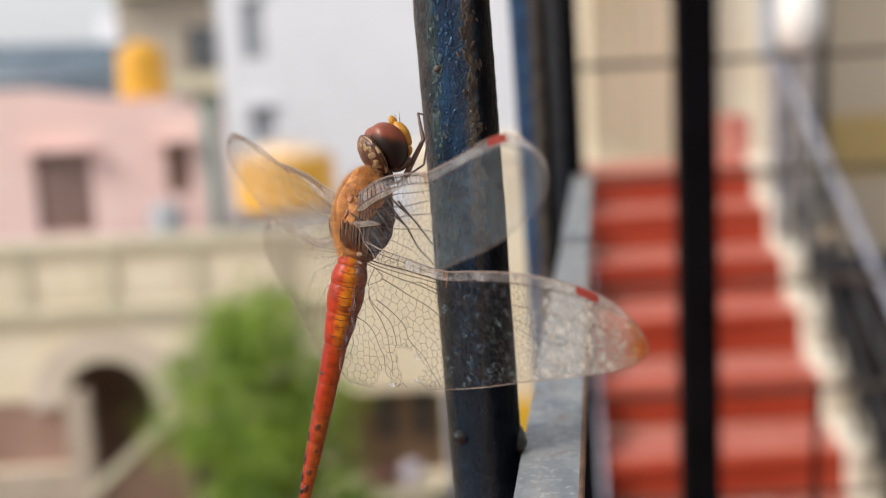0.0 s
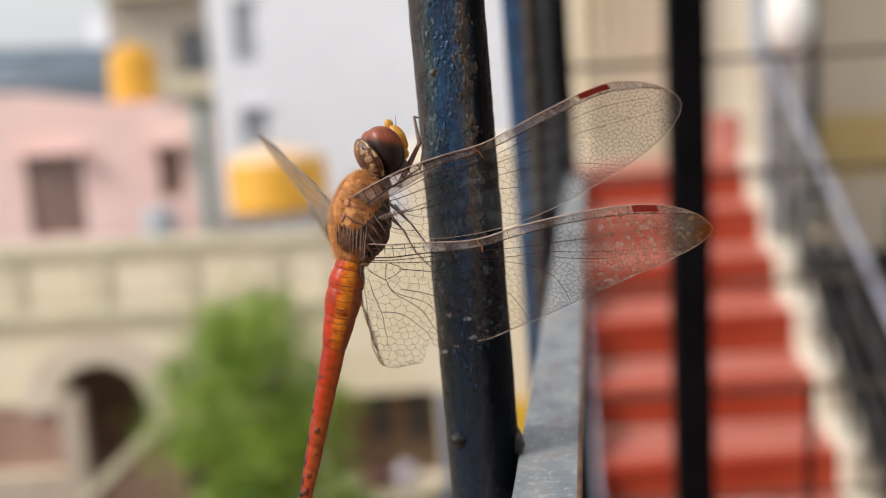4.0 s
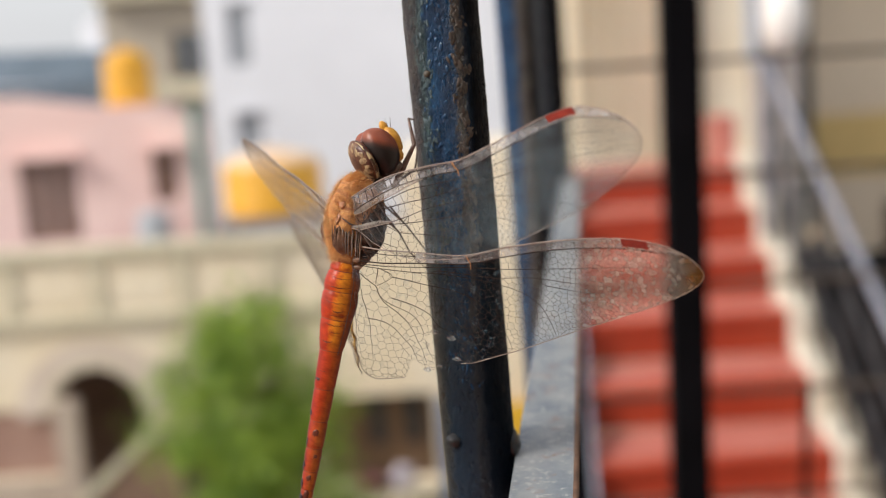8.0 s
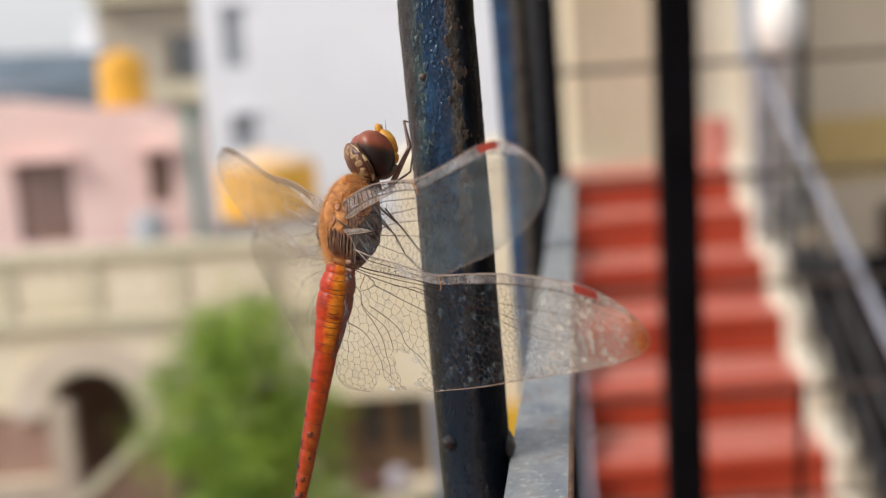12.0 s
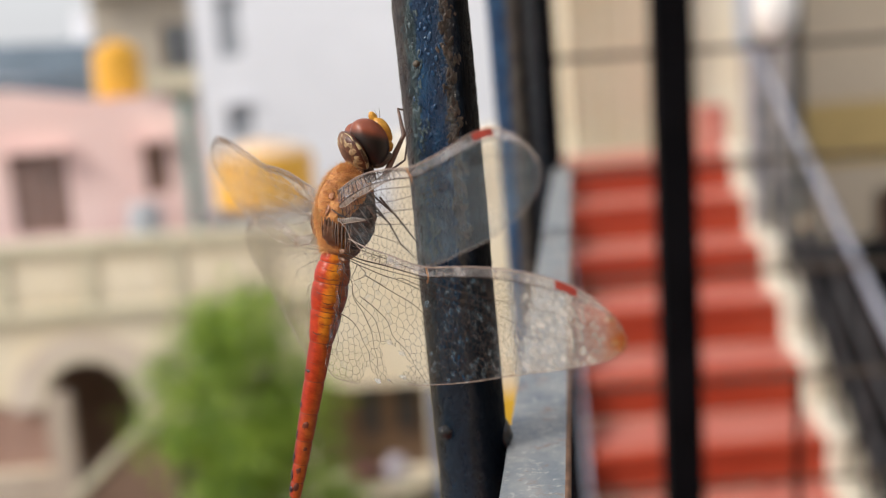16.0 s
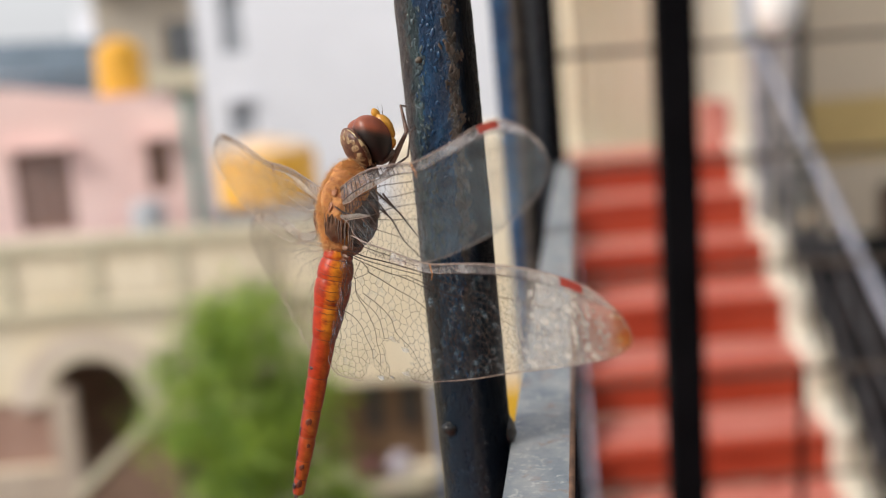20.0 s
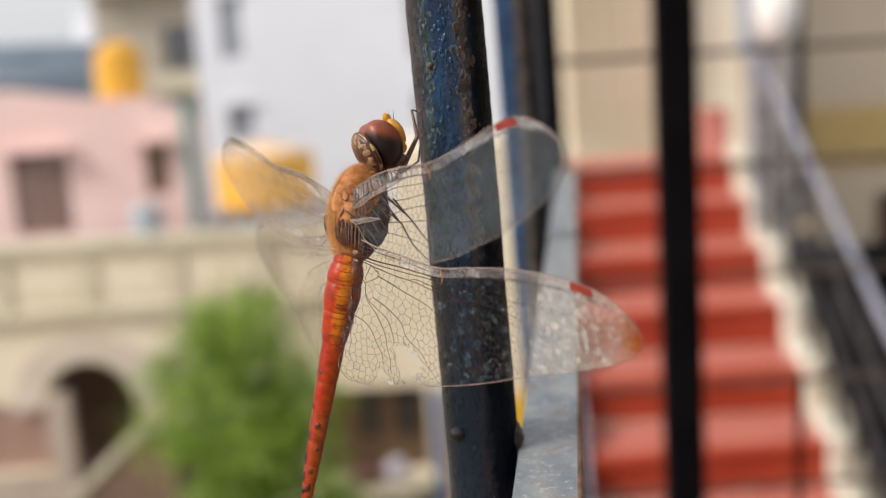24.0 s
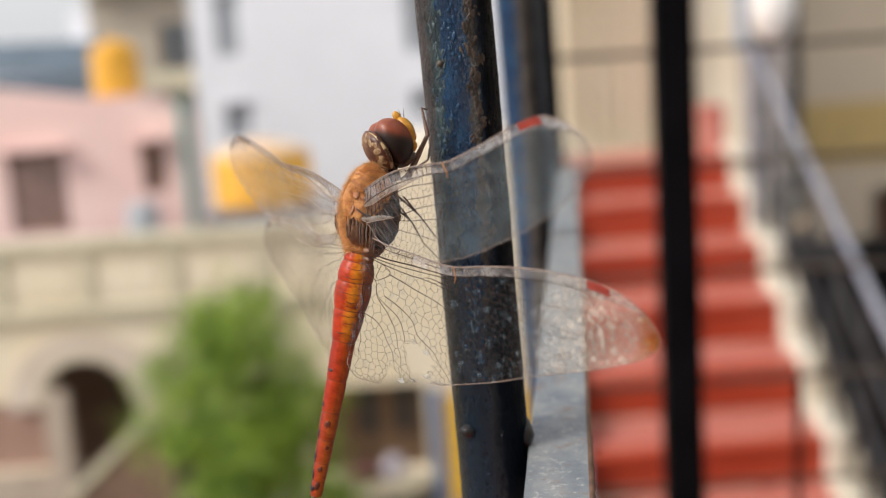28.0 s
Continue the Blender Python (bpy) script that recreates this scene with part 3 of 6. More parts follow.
# ---- cream house across the yard ----
cream = thing("cream_house", (-2.5, 16, 0), "cream two-storey house with a parapet and arches", "house")
ARCH = (-5.74, -4.50)
holes = [(ARCH[0], ARCH[1], 0.0, 1.66), (-6.9, -5.74, 0.78, 1.72), (-2.14, -0.56, 0.38, 1.63)]
# last two openings are added to give the shade under the tree
part("wall", pierced(-9.0, 2.6, 0.0, 2.858, 15.0, 15.25, [(ARCH[0], ARCH[1], 0.0, 2.30)] + holes[1:] + [(-4.50, -3.3, 0.0, 1.12), (-3.1, -2.24, 0.0, 1.45)]), CREAM, cream, "cream plastered front wall")
mid_x, rad_x = sum(ARCH) / 2, (ARCH[1] - ARCH[0]) / 2
arch = [(ARCH[0], 2.30), (ARCH[0], 1.66)] + [(mid_x - rad_x * math.cos(math.pi * k / 16), 1.66 + 0.60 * math.sin(math.pi * k / 16)) for k in range(17)] + [(ARCH[1], 2.30)]
part("arch", slab([q for i, q in enumerate(arch) if i != 1], 15.0, 15.25), CREAM, cream)
# added plinth; shade at the foot of the wall is in its colour
part("plinth", box(-9.0, -5.70, 14.93, 14.997, 0.0, 0.74, 0.01), PLINTH_TAN, cream, "added tan plinth with the shade at the wall's foot painted in")
part("arch_moulding", tube([(mid_x - (rad_x + 0.06) * math.cos(math.pi * k / 16), 14.99, 1.66 + 0.66 * math.sin(math.pi * k / 16)) for k in range(17)], 0.05, 8), CREAM_LEDGE, cream, "", True)
part("column", box(-5.68, -5.36, 14.80, 14.995, 0.0, 1.86, 0.02), PLINTH_TAN, cream, "pale square column at the arch")
ring = [(mid_x - (rad_x + 0.46) * math.cos(math.pi * k / 20), 1.60 + 1.04 * math.sin(math.pi * k / 20)) for k in range(21)] + [(mid_x + rad_x * math.cos(math.pi * k / 20), 1.66 + 0.60 * math.sin(math.pi * k / 20)) for k in range(21)]
part("arch_band", slab(ring, 14.955, 14.998), ARCH_PAINT, cream, "broad pale band round the arch")
part("ledge", box(-9.1, -1.9, 14.88, 15.3, 2.862, 3.02, 0.02), CREAM_LEDGE, cream, "stained projecting ledge")
part("coping", box(-9.1, -1.9, 14.86, 15.14, 3.76, 3.93, 0.03), CREAM_LEDGE, cream, "stained parapet coping")
part("parapet", box(-9.0, -1.9, 14.96, 15.08, 3.022, 3.758), CREAM, cream)
part("wall", box(-1.898, 2.6, 15.0, 15.24, 2.86, 3.93), CREAM, cream)
for k in range(6):
    x = -8.4 + k * 1.16
    part("parapet_post", box(x - 0.09, x + 0.09, 14.90, 15.12, 3.024, 3.758, 0.01), CREAM_LEDGE, cream)
for k in range(5):
    x = -8.4 + k * 1.16
    part("parapet_panel", box(x + 0.20, x + 0.96, 14.935, 14.958, 3.14, 3.64, 0.008), CREAM, cream)
part("roof", box(-9.0, 2.6, 15.25, 23.0, 2.90, 3.10), LILAC, cream, "grey flat roof")
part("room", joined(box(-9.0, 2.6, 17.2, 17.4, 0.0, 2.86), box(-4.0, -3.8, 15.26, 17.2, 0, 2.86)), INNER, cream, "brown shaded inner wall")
part("upper_room", box(-0.85, 2.4, 15.9, 19.0, 3.102, 4.75), CREAM, cream)
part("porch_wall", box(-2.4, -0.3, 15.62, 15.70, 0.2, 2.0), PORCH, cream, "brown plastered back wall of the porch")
for x in (-1.52, -1.02):
    fr = part("window", joined(box(x, x + 0.03, 15.56, 15.618, 0.72, 1.50), box(x + 0.25, x + 0.28, 15.56, 15.618, 0.72, 1.50), box(x + 0.03, x + 0.25, 15.56, 15.618, 1.46, 1.50), box(x + 0.03, x + 0.25, 15.56, 15.618, 0.72, 0.76)), BROWN_WOOD, cream, "narrow brown window")
    part("pane", box(x + 0.03, x + 0.25, 15.58, 15.60, 0.76, 1.46), PANE, fr)
# panel added in place of the pinkish brown wall seen in this opening
part("shutter", box(-6.9, -5.74, 15.06, 15.10, 0.78, 1.72, 0.01), PINK_BROWN, cream, "pinkish brown panel for the wall inside the opening")
part("sill", box(-2.2, -0.45, 14.7, 15.02, 0.28, 0.378, 0.01), CREAM_LEDGE, cream)
part("under_ramp_plate", slab([(-5.3, 0.0), (-3.9, 0.0), (-3.9, 1.40), (-4.2, 1.42), (-5.3, 0.43)], 14.34, 14.40), INNER, cream, "dark brown plate filling below the sloping parapet")
# the slope takes darker ledge plaster for the shade on it
part("ramp_wall", slab([(-5.3, 0.49), (-4.2, 1.48), (-4.2, 1.63), (-5.3, 0.64)], 14.3, 14.42), CREAM_LEDGE, cream, "cream sloping parapet of the side steps")
part("yellow_leaf", box(-0.296, 0.98, 14.7, 14.76, 0.0, 1.50, 0.01), YELLOW, cream, "yellow painted gate leaf")
part("blue_leaf", box(-0.49, -0.30, 14.7, 14.76, 0.0, 1.62, 0.01), BLUE_DOOR, cream, "blue painted gate leaf")
laundry = thing("laundry_bundle", (-1.2, 14.6, 0.38), "lilac and maroon laundry heaped on a ledge", "laundry")
part("cloth", ball((-1.02, 14.62, 0.57), (0.15, 0.12, 0.19), 16, 12, lump=0.4, grain=2), CLOTH, laundry, "lilac cloth", True)
part("cloth", ball((-1.43, 14.62, 0.52), (0.27, 0.12, 0.15), 16, 12, lump=0.4, grain=2), MAROON, laundry, "maroon cloth", True)
part("shelf", box(-1.7, -0.7, 14.45, 14.69, 0.30, 0.38), CREAM_LEDGE, laundry)


def water_tank(base, r, h, label, faded):
    t = thing("water_tank", base, label, "tank", "yellow roof tanks")
    prof = [(r * 0.96, 0), (r, 0.03)]
    for k in range(5):
        z = h * (0.08 + 0.15 * k)
        prof += [(r, z), (r * 1.03, z + 0.02), (r * 1.03, z + 0.05), (r, z + 0.07)]
    body = part("shell", lathe(prof + [(r, h * 0.80)], base), TANK, t, "", True)
    # faded: skin of the top, on one tank with sky light painted in
    part("shoulder", lathe([(r, h * 0.80), (r * 0.9, h * 0.88), (r * 0.55, h * 0.96), (r * 0.36, h * 0.97)], base), faded, t, "", True)
    part("lid", lathe([(r * 0.36, h * 0.965), (r * 0.38, h), (r * 0.1, h * 1.03)], base), faded, t, "", True)
    return t


water_tank((-5.64, 20.0, 5.66), 0.40, 0.95, "yellow plastic water tank on a pink roof", TANK)
water_tank((-2.66, 16.2, 4.06), 0.69, 0.90, "yellow plastic tank, its sky-lit top painted peach", TANK_LIT)
stand = thing("tank_stand", (-2.62, 16.2, 3.1), "grey concrete tank stand on the roof", "stand")
part("stand_top", box(-3.35, -1.9, 15.5, 16.9, 3.96, 4.058, 0.01), LILAC, stand)
for x in (-3.2, -2.05):
    for y in (15.65, 16.75):
        part("leg", box(x - 0.08, x + 0.08, y - 0.08, y + 0.08, 3.102, 3.958), LILAC, stand)

# ---- pink house ----
pink = thing("pink_house", (-7.0, 19, 0), "pink painted house with brown windows", "house")
W1, W2 = (-6.97, -6.06, 3.64, 4.92), (-4.84, -4.46, 4.16, 4.96)
part("wall", pierced(-12.0, -4.02, 0.0, 5.30, 18.0, 18.22, [W1, W2]), PINK, pink, "pink painted wall")
part("parapet", slab([(-12.0, 5.302), (-4.02, 5.302), (-4.02, 5.44), (-6.9, 5.92), (-12.0, 5.95)], 18.0, 18.2), PINK, pink)
part("side_wall", box(-4.24, -4.02, 18.222, 18.5, 0, 5.30), PINK, pink)
part("rear_wall", box(-5.2, -4.241, 18.3, 18.5, 0, 5.2), PINK, pink)
part("roof", box(-12.0, -5.2, 18.222, 24.0, 5.22, 5.298), LILAC, pink)
part("roof_room", box(-6.6, -5.0, 19.3, 20.8, 5.3, 5.655), PINK, pink)
for w in (W1, W2):
    x0, x1, z0, z1 = w
    fr = part("window", joined(box(x0, x0 + 0.06, 18.06, 18.14, z0, z1), box(x1 - 0.06, x1, 18.06, 18.14, z0, z1), box(x0 + 0.06, x1 - 0.06, 18.06, 18.14, z1 - 0.06, z1), box(x0 + 0.06, x1 - 0.06, 18.06, 18.14, z0, z0 + 0.06)), BROWN_WOOD, pink, "brown wooden window")
    part("pane", box(x0 + 0.06, x1 - 0.06, 18.09, 18.10, z0 + 0.06, z1 - 0.06), PANE_BROWN, fr)
    for k in (1, 2):
        x = x0 + (x1 - x0) * k / 3
        part("mullion", box(x - 0.03, x + 0.03, 18.05, 18.088, z0 + 0.06, z1 - 0.06), BROWN_WOOD, fr)
    part("sunshade", box(x0 - 0.12, x1 + 0.12, 17.72, 17.998, z1 + 0.02, z1 + 0.09), PINK, pink)
part("drainpipe", tube([(-4.08, 17.9, 3.0), (-4.10, 17.9, 5.6)], 0.07, 10), TEAL, pink, "teal drainpipe", True)
drum = thing("plastic_drum", (-4.72, 17.3, 3.1), "grey-blue plastic drum on the flat roof", "drum")
part("shell", lathe([(0.24, 0), (0.26, 0.05), (0.26, 0.42), (0.28, 0.45), (0.28, 0.5), (0.26, 0.53), (0.25, 0.9), (0.2, 0.98)], (-4.72, 17.3, 3.1)), GREY, drum, "", True)
blue_roof = thing("blue_roof_sheet", (-7.6, 21.4, 5.3), "blue-grey sheet shelter on the roof", "shelter")
ribs = 60
sheet_v = [(x, 20.6 + 0.02 * k, 6.17 + 0.010 * k + 0.03 * math.sin(k * 1.4) - (0.1 if x > -9 else 0)) for x in (-9.4, -6.28) for k in range(ribs)]
part("sheet", (sheet_v, [[k, k + 1, ribs + k + 1, ribs + k] for k in range(ribs - 1)]), BLUE_SHEET, blue_roof, "corrugated blue-grey sheet", True)
part("screen", box(-9.4, -6.30, 20.62, 20.68, 5.30, 6.09), BLUE_SHEET, blue_roof)

# ---- tall white block behind ----
white = thing("white_block", (-2.0, 30, 0), "tall white apartment block with small windows", "building")
wins = [(-5.38, -4.86, 6.30, 7.75), (-5.36, -4.74, 4.30, 5.16), (-0.85, 0.0, 6.1, 7.6), (-0.80, 0.0, 4.5, 5.2), (-5.38, -4.86, 8.6, 10.0), (-0.85, 0.0, 8.6, 10.0)]
part("wall", pierced(-6.0, 6.0, 0, 14, 28.0, 28.3, wins), WHITE, white, "white painted wall")
part("side_wall", box(-6.0, -5.8, 28.302, 36, 0, 14), WHITE, white)
part("roof", box(-6.1, 6.1, 27.9, 36, 14.002, 14.3), WHITE, white)
for x0, x1, z0, z1 in wins:
    fr = part("window", joined(box(x0, x0 + 0.05, 28.1, 28.16, z0, z1), box(x1 - 0.05, x1, 28.1, 28.16, z0, z1), box(x0 + 0.05, x1 - 0.05, 28.1, 28.16, z1 - 0.05, z1), box(x0 + 0.05, x1 - 0.05, 28.1, 28.16, z0, z0 + 0.05)), GREY, white, "grey window frame")
    part("pane", box(x0 + 0.05, x1 - 0.05, 28.12, 28.13, z0 + 0.05, z1 - 0.05), PANE_GREY, fr)
    part("window_hood", box(x0 - 0.1, x1 + 0.1, 27.90, 27.998, z1 + 0.02, z1 + 0.10), WHITE, white)
taupe = thing("taupe_block", (-7.0, 29, 0), "taupe apartment wing with balconies", "building")
part("wall", pierced(-8.70, -6.02, 0, 14, 29.0, 29.3, [(-7.0, -6.2, 6.1, 7.2), (-7.0, -6.2, 8.6, 9.9)]), TAUPE_PALE, taupe)
for z in (6.1, 8.6):
    part("window", box(-7.0, -6.2, 29.1, 29.15, z, z + 1.1 if z < 7 else z + 1.3), PANE, taupe)
    part("mullion", box(-6.64, -6.56, 29.05, 29.098, z, z + 1.1), GREY, taupe)
    part("balcony", box(-8.7, -6.02, 28.5, 28.998, z - 0.55, z - 0.35, 0.02), CREAM_LEDGE, taupe)
    part("balcony_wall", box(-8.7, -6.02, 28.5, 28.58, z - 0.348, z - 0.05), CREAM_LEDGE, taupe)
pale = thing("pale_block", (-14, 42, 0), "pale hazy apartment block in the distance", "building")
part("wall", box(-24, -8.6, 40, 48, 0, 7.0), WHITE, pale)
part("stair_head", box(-13, -11, 41, 44, 7.002, 8.4), WHITE, pale)


# ---- tree in the yard ----
def leafy_tree(base):
    t = thing("tree", base, "small green leafy tree in the yard", "tree")
    bx, by, bz = base
    rng = random.Random(5)
    limbs = [tube([(bx, by, 0), (bx + 0.05, by, 0.8), (bx - 0.02, by, 1.5), (bx + 0.04, by, 2.2)], [0.11, 0.09, 0.075, 0.05], 10)]
    tips = []
    for k in range(15):
        a, z0 = k * 2.4, 1.1 + 0.1 * k
        reach, zr = rng.uniform(0.5, 0.95), rng.uniform(0.3, 1.0)
        p0 = Vector((bx, by, z0 * 0.8 + 0.3))
        p2 = p0 + Vector((math.cos(a) * reach, math.sin(a) * reach, zr))
        p1 = (p0 + p2) / 2 + Vector((0, 0, 0.12))
        limbs.append(tube([p0, p1, p2], [0.035, 0.025, 0.01], 6))
        tips.append(p2)
    part("trunk", joined(*limbs), BARK, t, "", True)
    v, f = [], []
    clumps = []
    for k in range(88):
        u = Vector((rng.gauss(0, 1), rng.gauss(0, 1), rng.gauss(0, 1))).normalized()
        rr = rng.uniform(0.5, 1.05)
        c = Vector((bx + u.x * 0.84 * rr * (1 + 0.45 * min(0.0, u.z)) - 0.12 * max(0.0, -u.z), by + u.y * 0.9 * rr, 2.60 + u.z * 1.28 * rr))
        clumps.append((c, rng.uniform(0.14, 0.36)))
    clumps += [(p, 0.3) for p in tips] + [(Vector((bx - 0.25 + rng.gauss(0, 0.35), by + rng.gauss(0, 0.4), rng.uniform(0.7, 1.5))), 0.3) for _ in range(9)]
    for c, r in clumps:
        for _ in range(95):
            p = c + Vector((rng.gauss(0, 1), rng.gauss(0, 1), rng.gauss(0, 0.9))) * r * 0.62
            d = Vector((rng.gauss(0, 1), rng.gauss(0, 1), rng.gauss(-0.2, 0.6))).normalized()
            s = d.cross(Vector((rng.gauss(0, 1), rng.gauss(0, 1), rng.gauss(0, 1)))).normalized()
            L, w = rng.uniform(0.06, 0.12), rng.uniform(0.02, 0.036)
            n = len(v)
            v += [tuple(p), tuple(p + d * L * 0.5 + s * w), tuple(p + d * L), tuple(p + d * L * 0.5 - s * w)]
            f.append([n, n + 1, n + 2, n + 3])
    part("crown", (v, f), LEAF, t, "dense small green leaves")


leafy_tree((-2.38, 11.5, 0))


def shrub(base, r, seed):
    t = thing("shrub", base, "low green leafy shrub by the wall", "shrub", "shrubs")
    rng = random.Random(seed)
    part("stem", joined(*[tube([base, (base[0] + rng.gauss(0, r * 0.5), base[1] + rng.gauss(0, r * 0.4), r * 1.5)], [0.02, 0.006], 5) for _ in range(9)]), BARK, t, "", True)
    v, f = [], []
    for _ in range(3200):
        p = Vector((base[0] + rng.gauss(0, r * 0.30), base[1] + rng.gauss(0, r * 0.3), r * 0.9 + rng.gauss(0, r * 0.45)))
        if p.z < 0.02:
            continue
        d = Vector((rng.gauss(0, 1), rng.gauss(0, 1), rng.gauss(0.2, 0.7))).normalized()
        s = d.cross(Vector((rng.gauss(0, 1), rng.gauss(0, 1), 1))).normalized()
        n, L = len(v), rng.uniform(0.06, 0.12)
        v += [tuple(p), tuple(p + d * L * 0.5 + s * 0.03), tuple(p + d * L), tuple(p + d * L * 0.5 - s * 0.03)]
        f.append([n, n + 1, n + 2, n + 3])
    part("foliage", (v, f), LEAF, t)


shrub((-1.64, 12.4, 0), 0.74, 3)


# ---- dragonfly ----
# Its own space: x to its right, y to its head, z to its back; lengths in metres.
BODY = Matrix(((0.46545, 0.4111, -0.78381, -0.01264), (-0.88321, 0.15829, -0.44146, 0.14139), (-0.05741, 0.89774, 0.43676, 5.98123), (0, 0, 0, 1)))
MM = 0.001


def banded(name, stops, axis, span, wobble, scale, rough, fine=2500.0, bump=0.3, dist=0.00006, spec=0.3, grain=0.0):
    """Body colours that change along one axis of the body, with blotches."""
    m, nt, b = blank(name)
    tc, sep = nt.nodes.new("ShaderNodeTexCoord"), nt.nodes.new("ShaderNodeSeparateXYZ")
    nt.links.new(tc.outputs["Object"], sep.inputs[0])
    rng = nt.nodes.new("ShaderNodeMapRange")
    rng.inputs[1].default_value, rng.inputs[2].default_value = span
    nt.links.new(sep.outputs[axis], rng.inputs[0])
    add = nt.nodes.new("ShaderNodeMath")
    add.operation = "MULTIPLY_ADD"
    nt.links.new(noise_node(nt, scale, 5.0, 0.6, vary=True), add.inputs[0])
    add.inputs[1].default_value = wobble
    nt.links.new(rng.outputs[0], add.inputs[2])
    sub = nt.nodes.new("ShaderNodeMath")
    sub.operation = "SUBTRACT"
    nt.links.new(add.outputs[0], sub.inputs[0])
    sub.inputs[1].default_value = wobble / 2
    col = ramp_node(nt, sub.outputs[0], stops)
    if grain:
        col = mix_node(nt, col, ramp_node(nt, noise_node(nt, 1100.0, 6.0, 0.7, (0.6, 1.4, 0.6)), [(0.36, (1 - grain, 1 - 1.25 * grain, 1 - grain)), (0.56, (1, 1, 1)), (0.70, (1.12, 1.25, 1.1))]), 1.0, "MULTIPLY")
    nt.links.new(col, b.inputs["Base Color"])
    b.inputs["Roughness"].default_value = rough
    b.inputs["Specular IOR Level"].default_value = spec
    bump_node(nt, b, noise_node(nt, fine, 4.0, 0.7), bump, dist)
    return m


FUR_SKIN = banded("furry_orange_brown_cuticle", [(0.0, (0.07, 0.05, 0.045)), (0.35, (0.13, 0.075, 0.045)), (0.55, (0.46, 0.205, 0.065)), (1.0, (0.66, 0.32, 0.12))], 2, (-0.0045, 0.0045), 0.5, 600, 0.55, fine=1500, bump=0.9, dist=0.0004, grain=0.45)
def hair(name, dark, light):
    m, nt, b = blank(name)
    geo = nt.nodes.new("ShaderNodeNewGeometry")
    col = ramp_node(nt, geo.outputs["Random Per Island"], [(0.0, dark), (0.55, light), (1.0, tuple(min(1, c * 1.5) for c in light))])
    nt.links.new(mix_node(nt, col, ramp_node(nt, noise_node(nt, 500.0), [(0.35, (0.6,) * 3), (0.65, (1.0,) * 3)]), 1.0, "MULTIPLY"), b.inputs["Base Color"])
    b.inputs["Roughness"].default_value = 0.5
    return m


FUR = hair("orange_brown_hair", (0.70, 0.31, 0.10), (0.93, 0.51, 0.22))
BUMP = mat("pinkish_orange_cuticle", (0.48, 0.20, 0.10), (0.66, 0.34, 0.20), 700, 0.35, fine=2600, grime=0.35, dist=0.00008)
SIDE = mat("brown_side_plate", (0.036, 0.021, 0.016), (0.23, 0.145, 0.108), 750, 0.40, fine=2600, grime=0.6, bump=0.7, dist=0.00018, stretch=(1, 1.6, 0.6), lo=0.42, hi=0.66, spec=0.22)
FOLD = mat("ridged_orange_brown_cuticle", (0.15, 0.070, 0.040), (0.34, 0.19, 0.12), 900, 0.4, fine=3500, grime=0.5, dist=0.00008)
SEAM = mat("pale_leathery_cuticle", (0.13, 0.095, 0.085), (0.34, 0.28, 0.25), 800, 0.38, fine=3000, grime=0.4, dist=0.00008)
EYE = banded("red_brown_and_dark_eye", [(0.0, (0.020, 0.012, 0.010)), (0.55, (0.016, 0.010, 0.010)), (0.61, (0.05, 0.02, 0.015)), (0.70, (0.25, 0.060, 0.026)), (1.0, (0.29, 0.085, 0.045))], 2, (-0.0036, 0.0033), 0.09, 300, 0.40, bump=0.06, spec=0.45, grain=0.12)
OCCIPUT = mat("mottled_rear_of_eye", (0.105, 0.030, 0.017), (0.30, 0.145, 0.075), 300, 0.42, fine=1500, grime=0.5, lo=0.50, hi=0.64, dist=0.00004)
MARGIN = mat("pale_blotched_eye_margin", (0.07, 0.030, 0.015), (0.52, 0.40, 0.22), 620, 0.35, fine=2500, lo=0.46, hi=0.52, dist=0.00003)
BLOTCH = mat("cream_head_blotch", (0.20, 0.105, 0.055), (0.50, 0.36, 0.20), 900, 0.38, fine=2500, lo=0.38, hi=0.56, dist=0.00003)
FACE = mat("yellow_orange_face", (0.66, 0.30, 0.03), (0.78, 0.42, 0.06), 700, 0.4, fine=2500, dist=0.00003)
LEG_FRONT = mat("reddish_brown_leg", (0.12, 0.065, 0.048), (0.26, 0.16, 0.125), 900, 0.4, fine=3000, dist=0.00003)
LEGC = mat("dark_brown_leg", (0.075, 0.050, 0.040), (0.18, 0.125, 0.10), 900, 0.4, fine=3000, dist=0.00003)


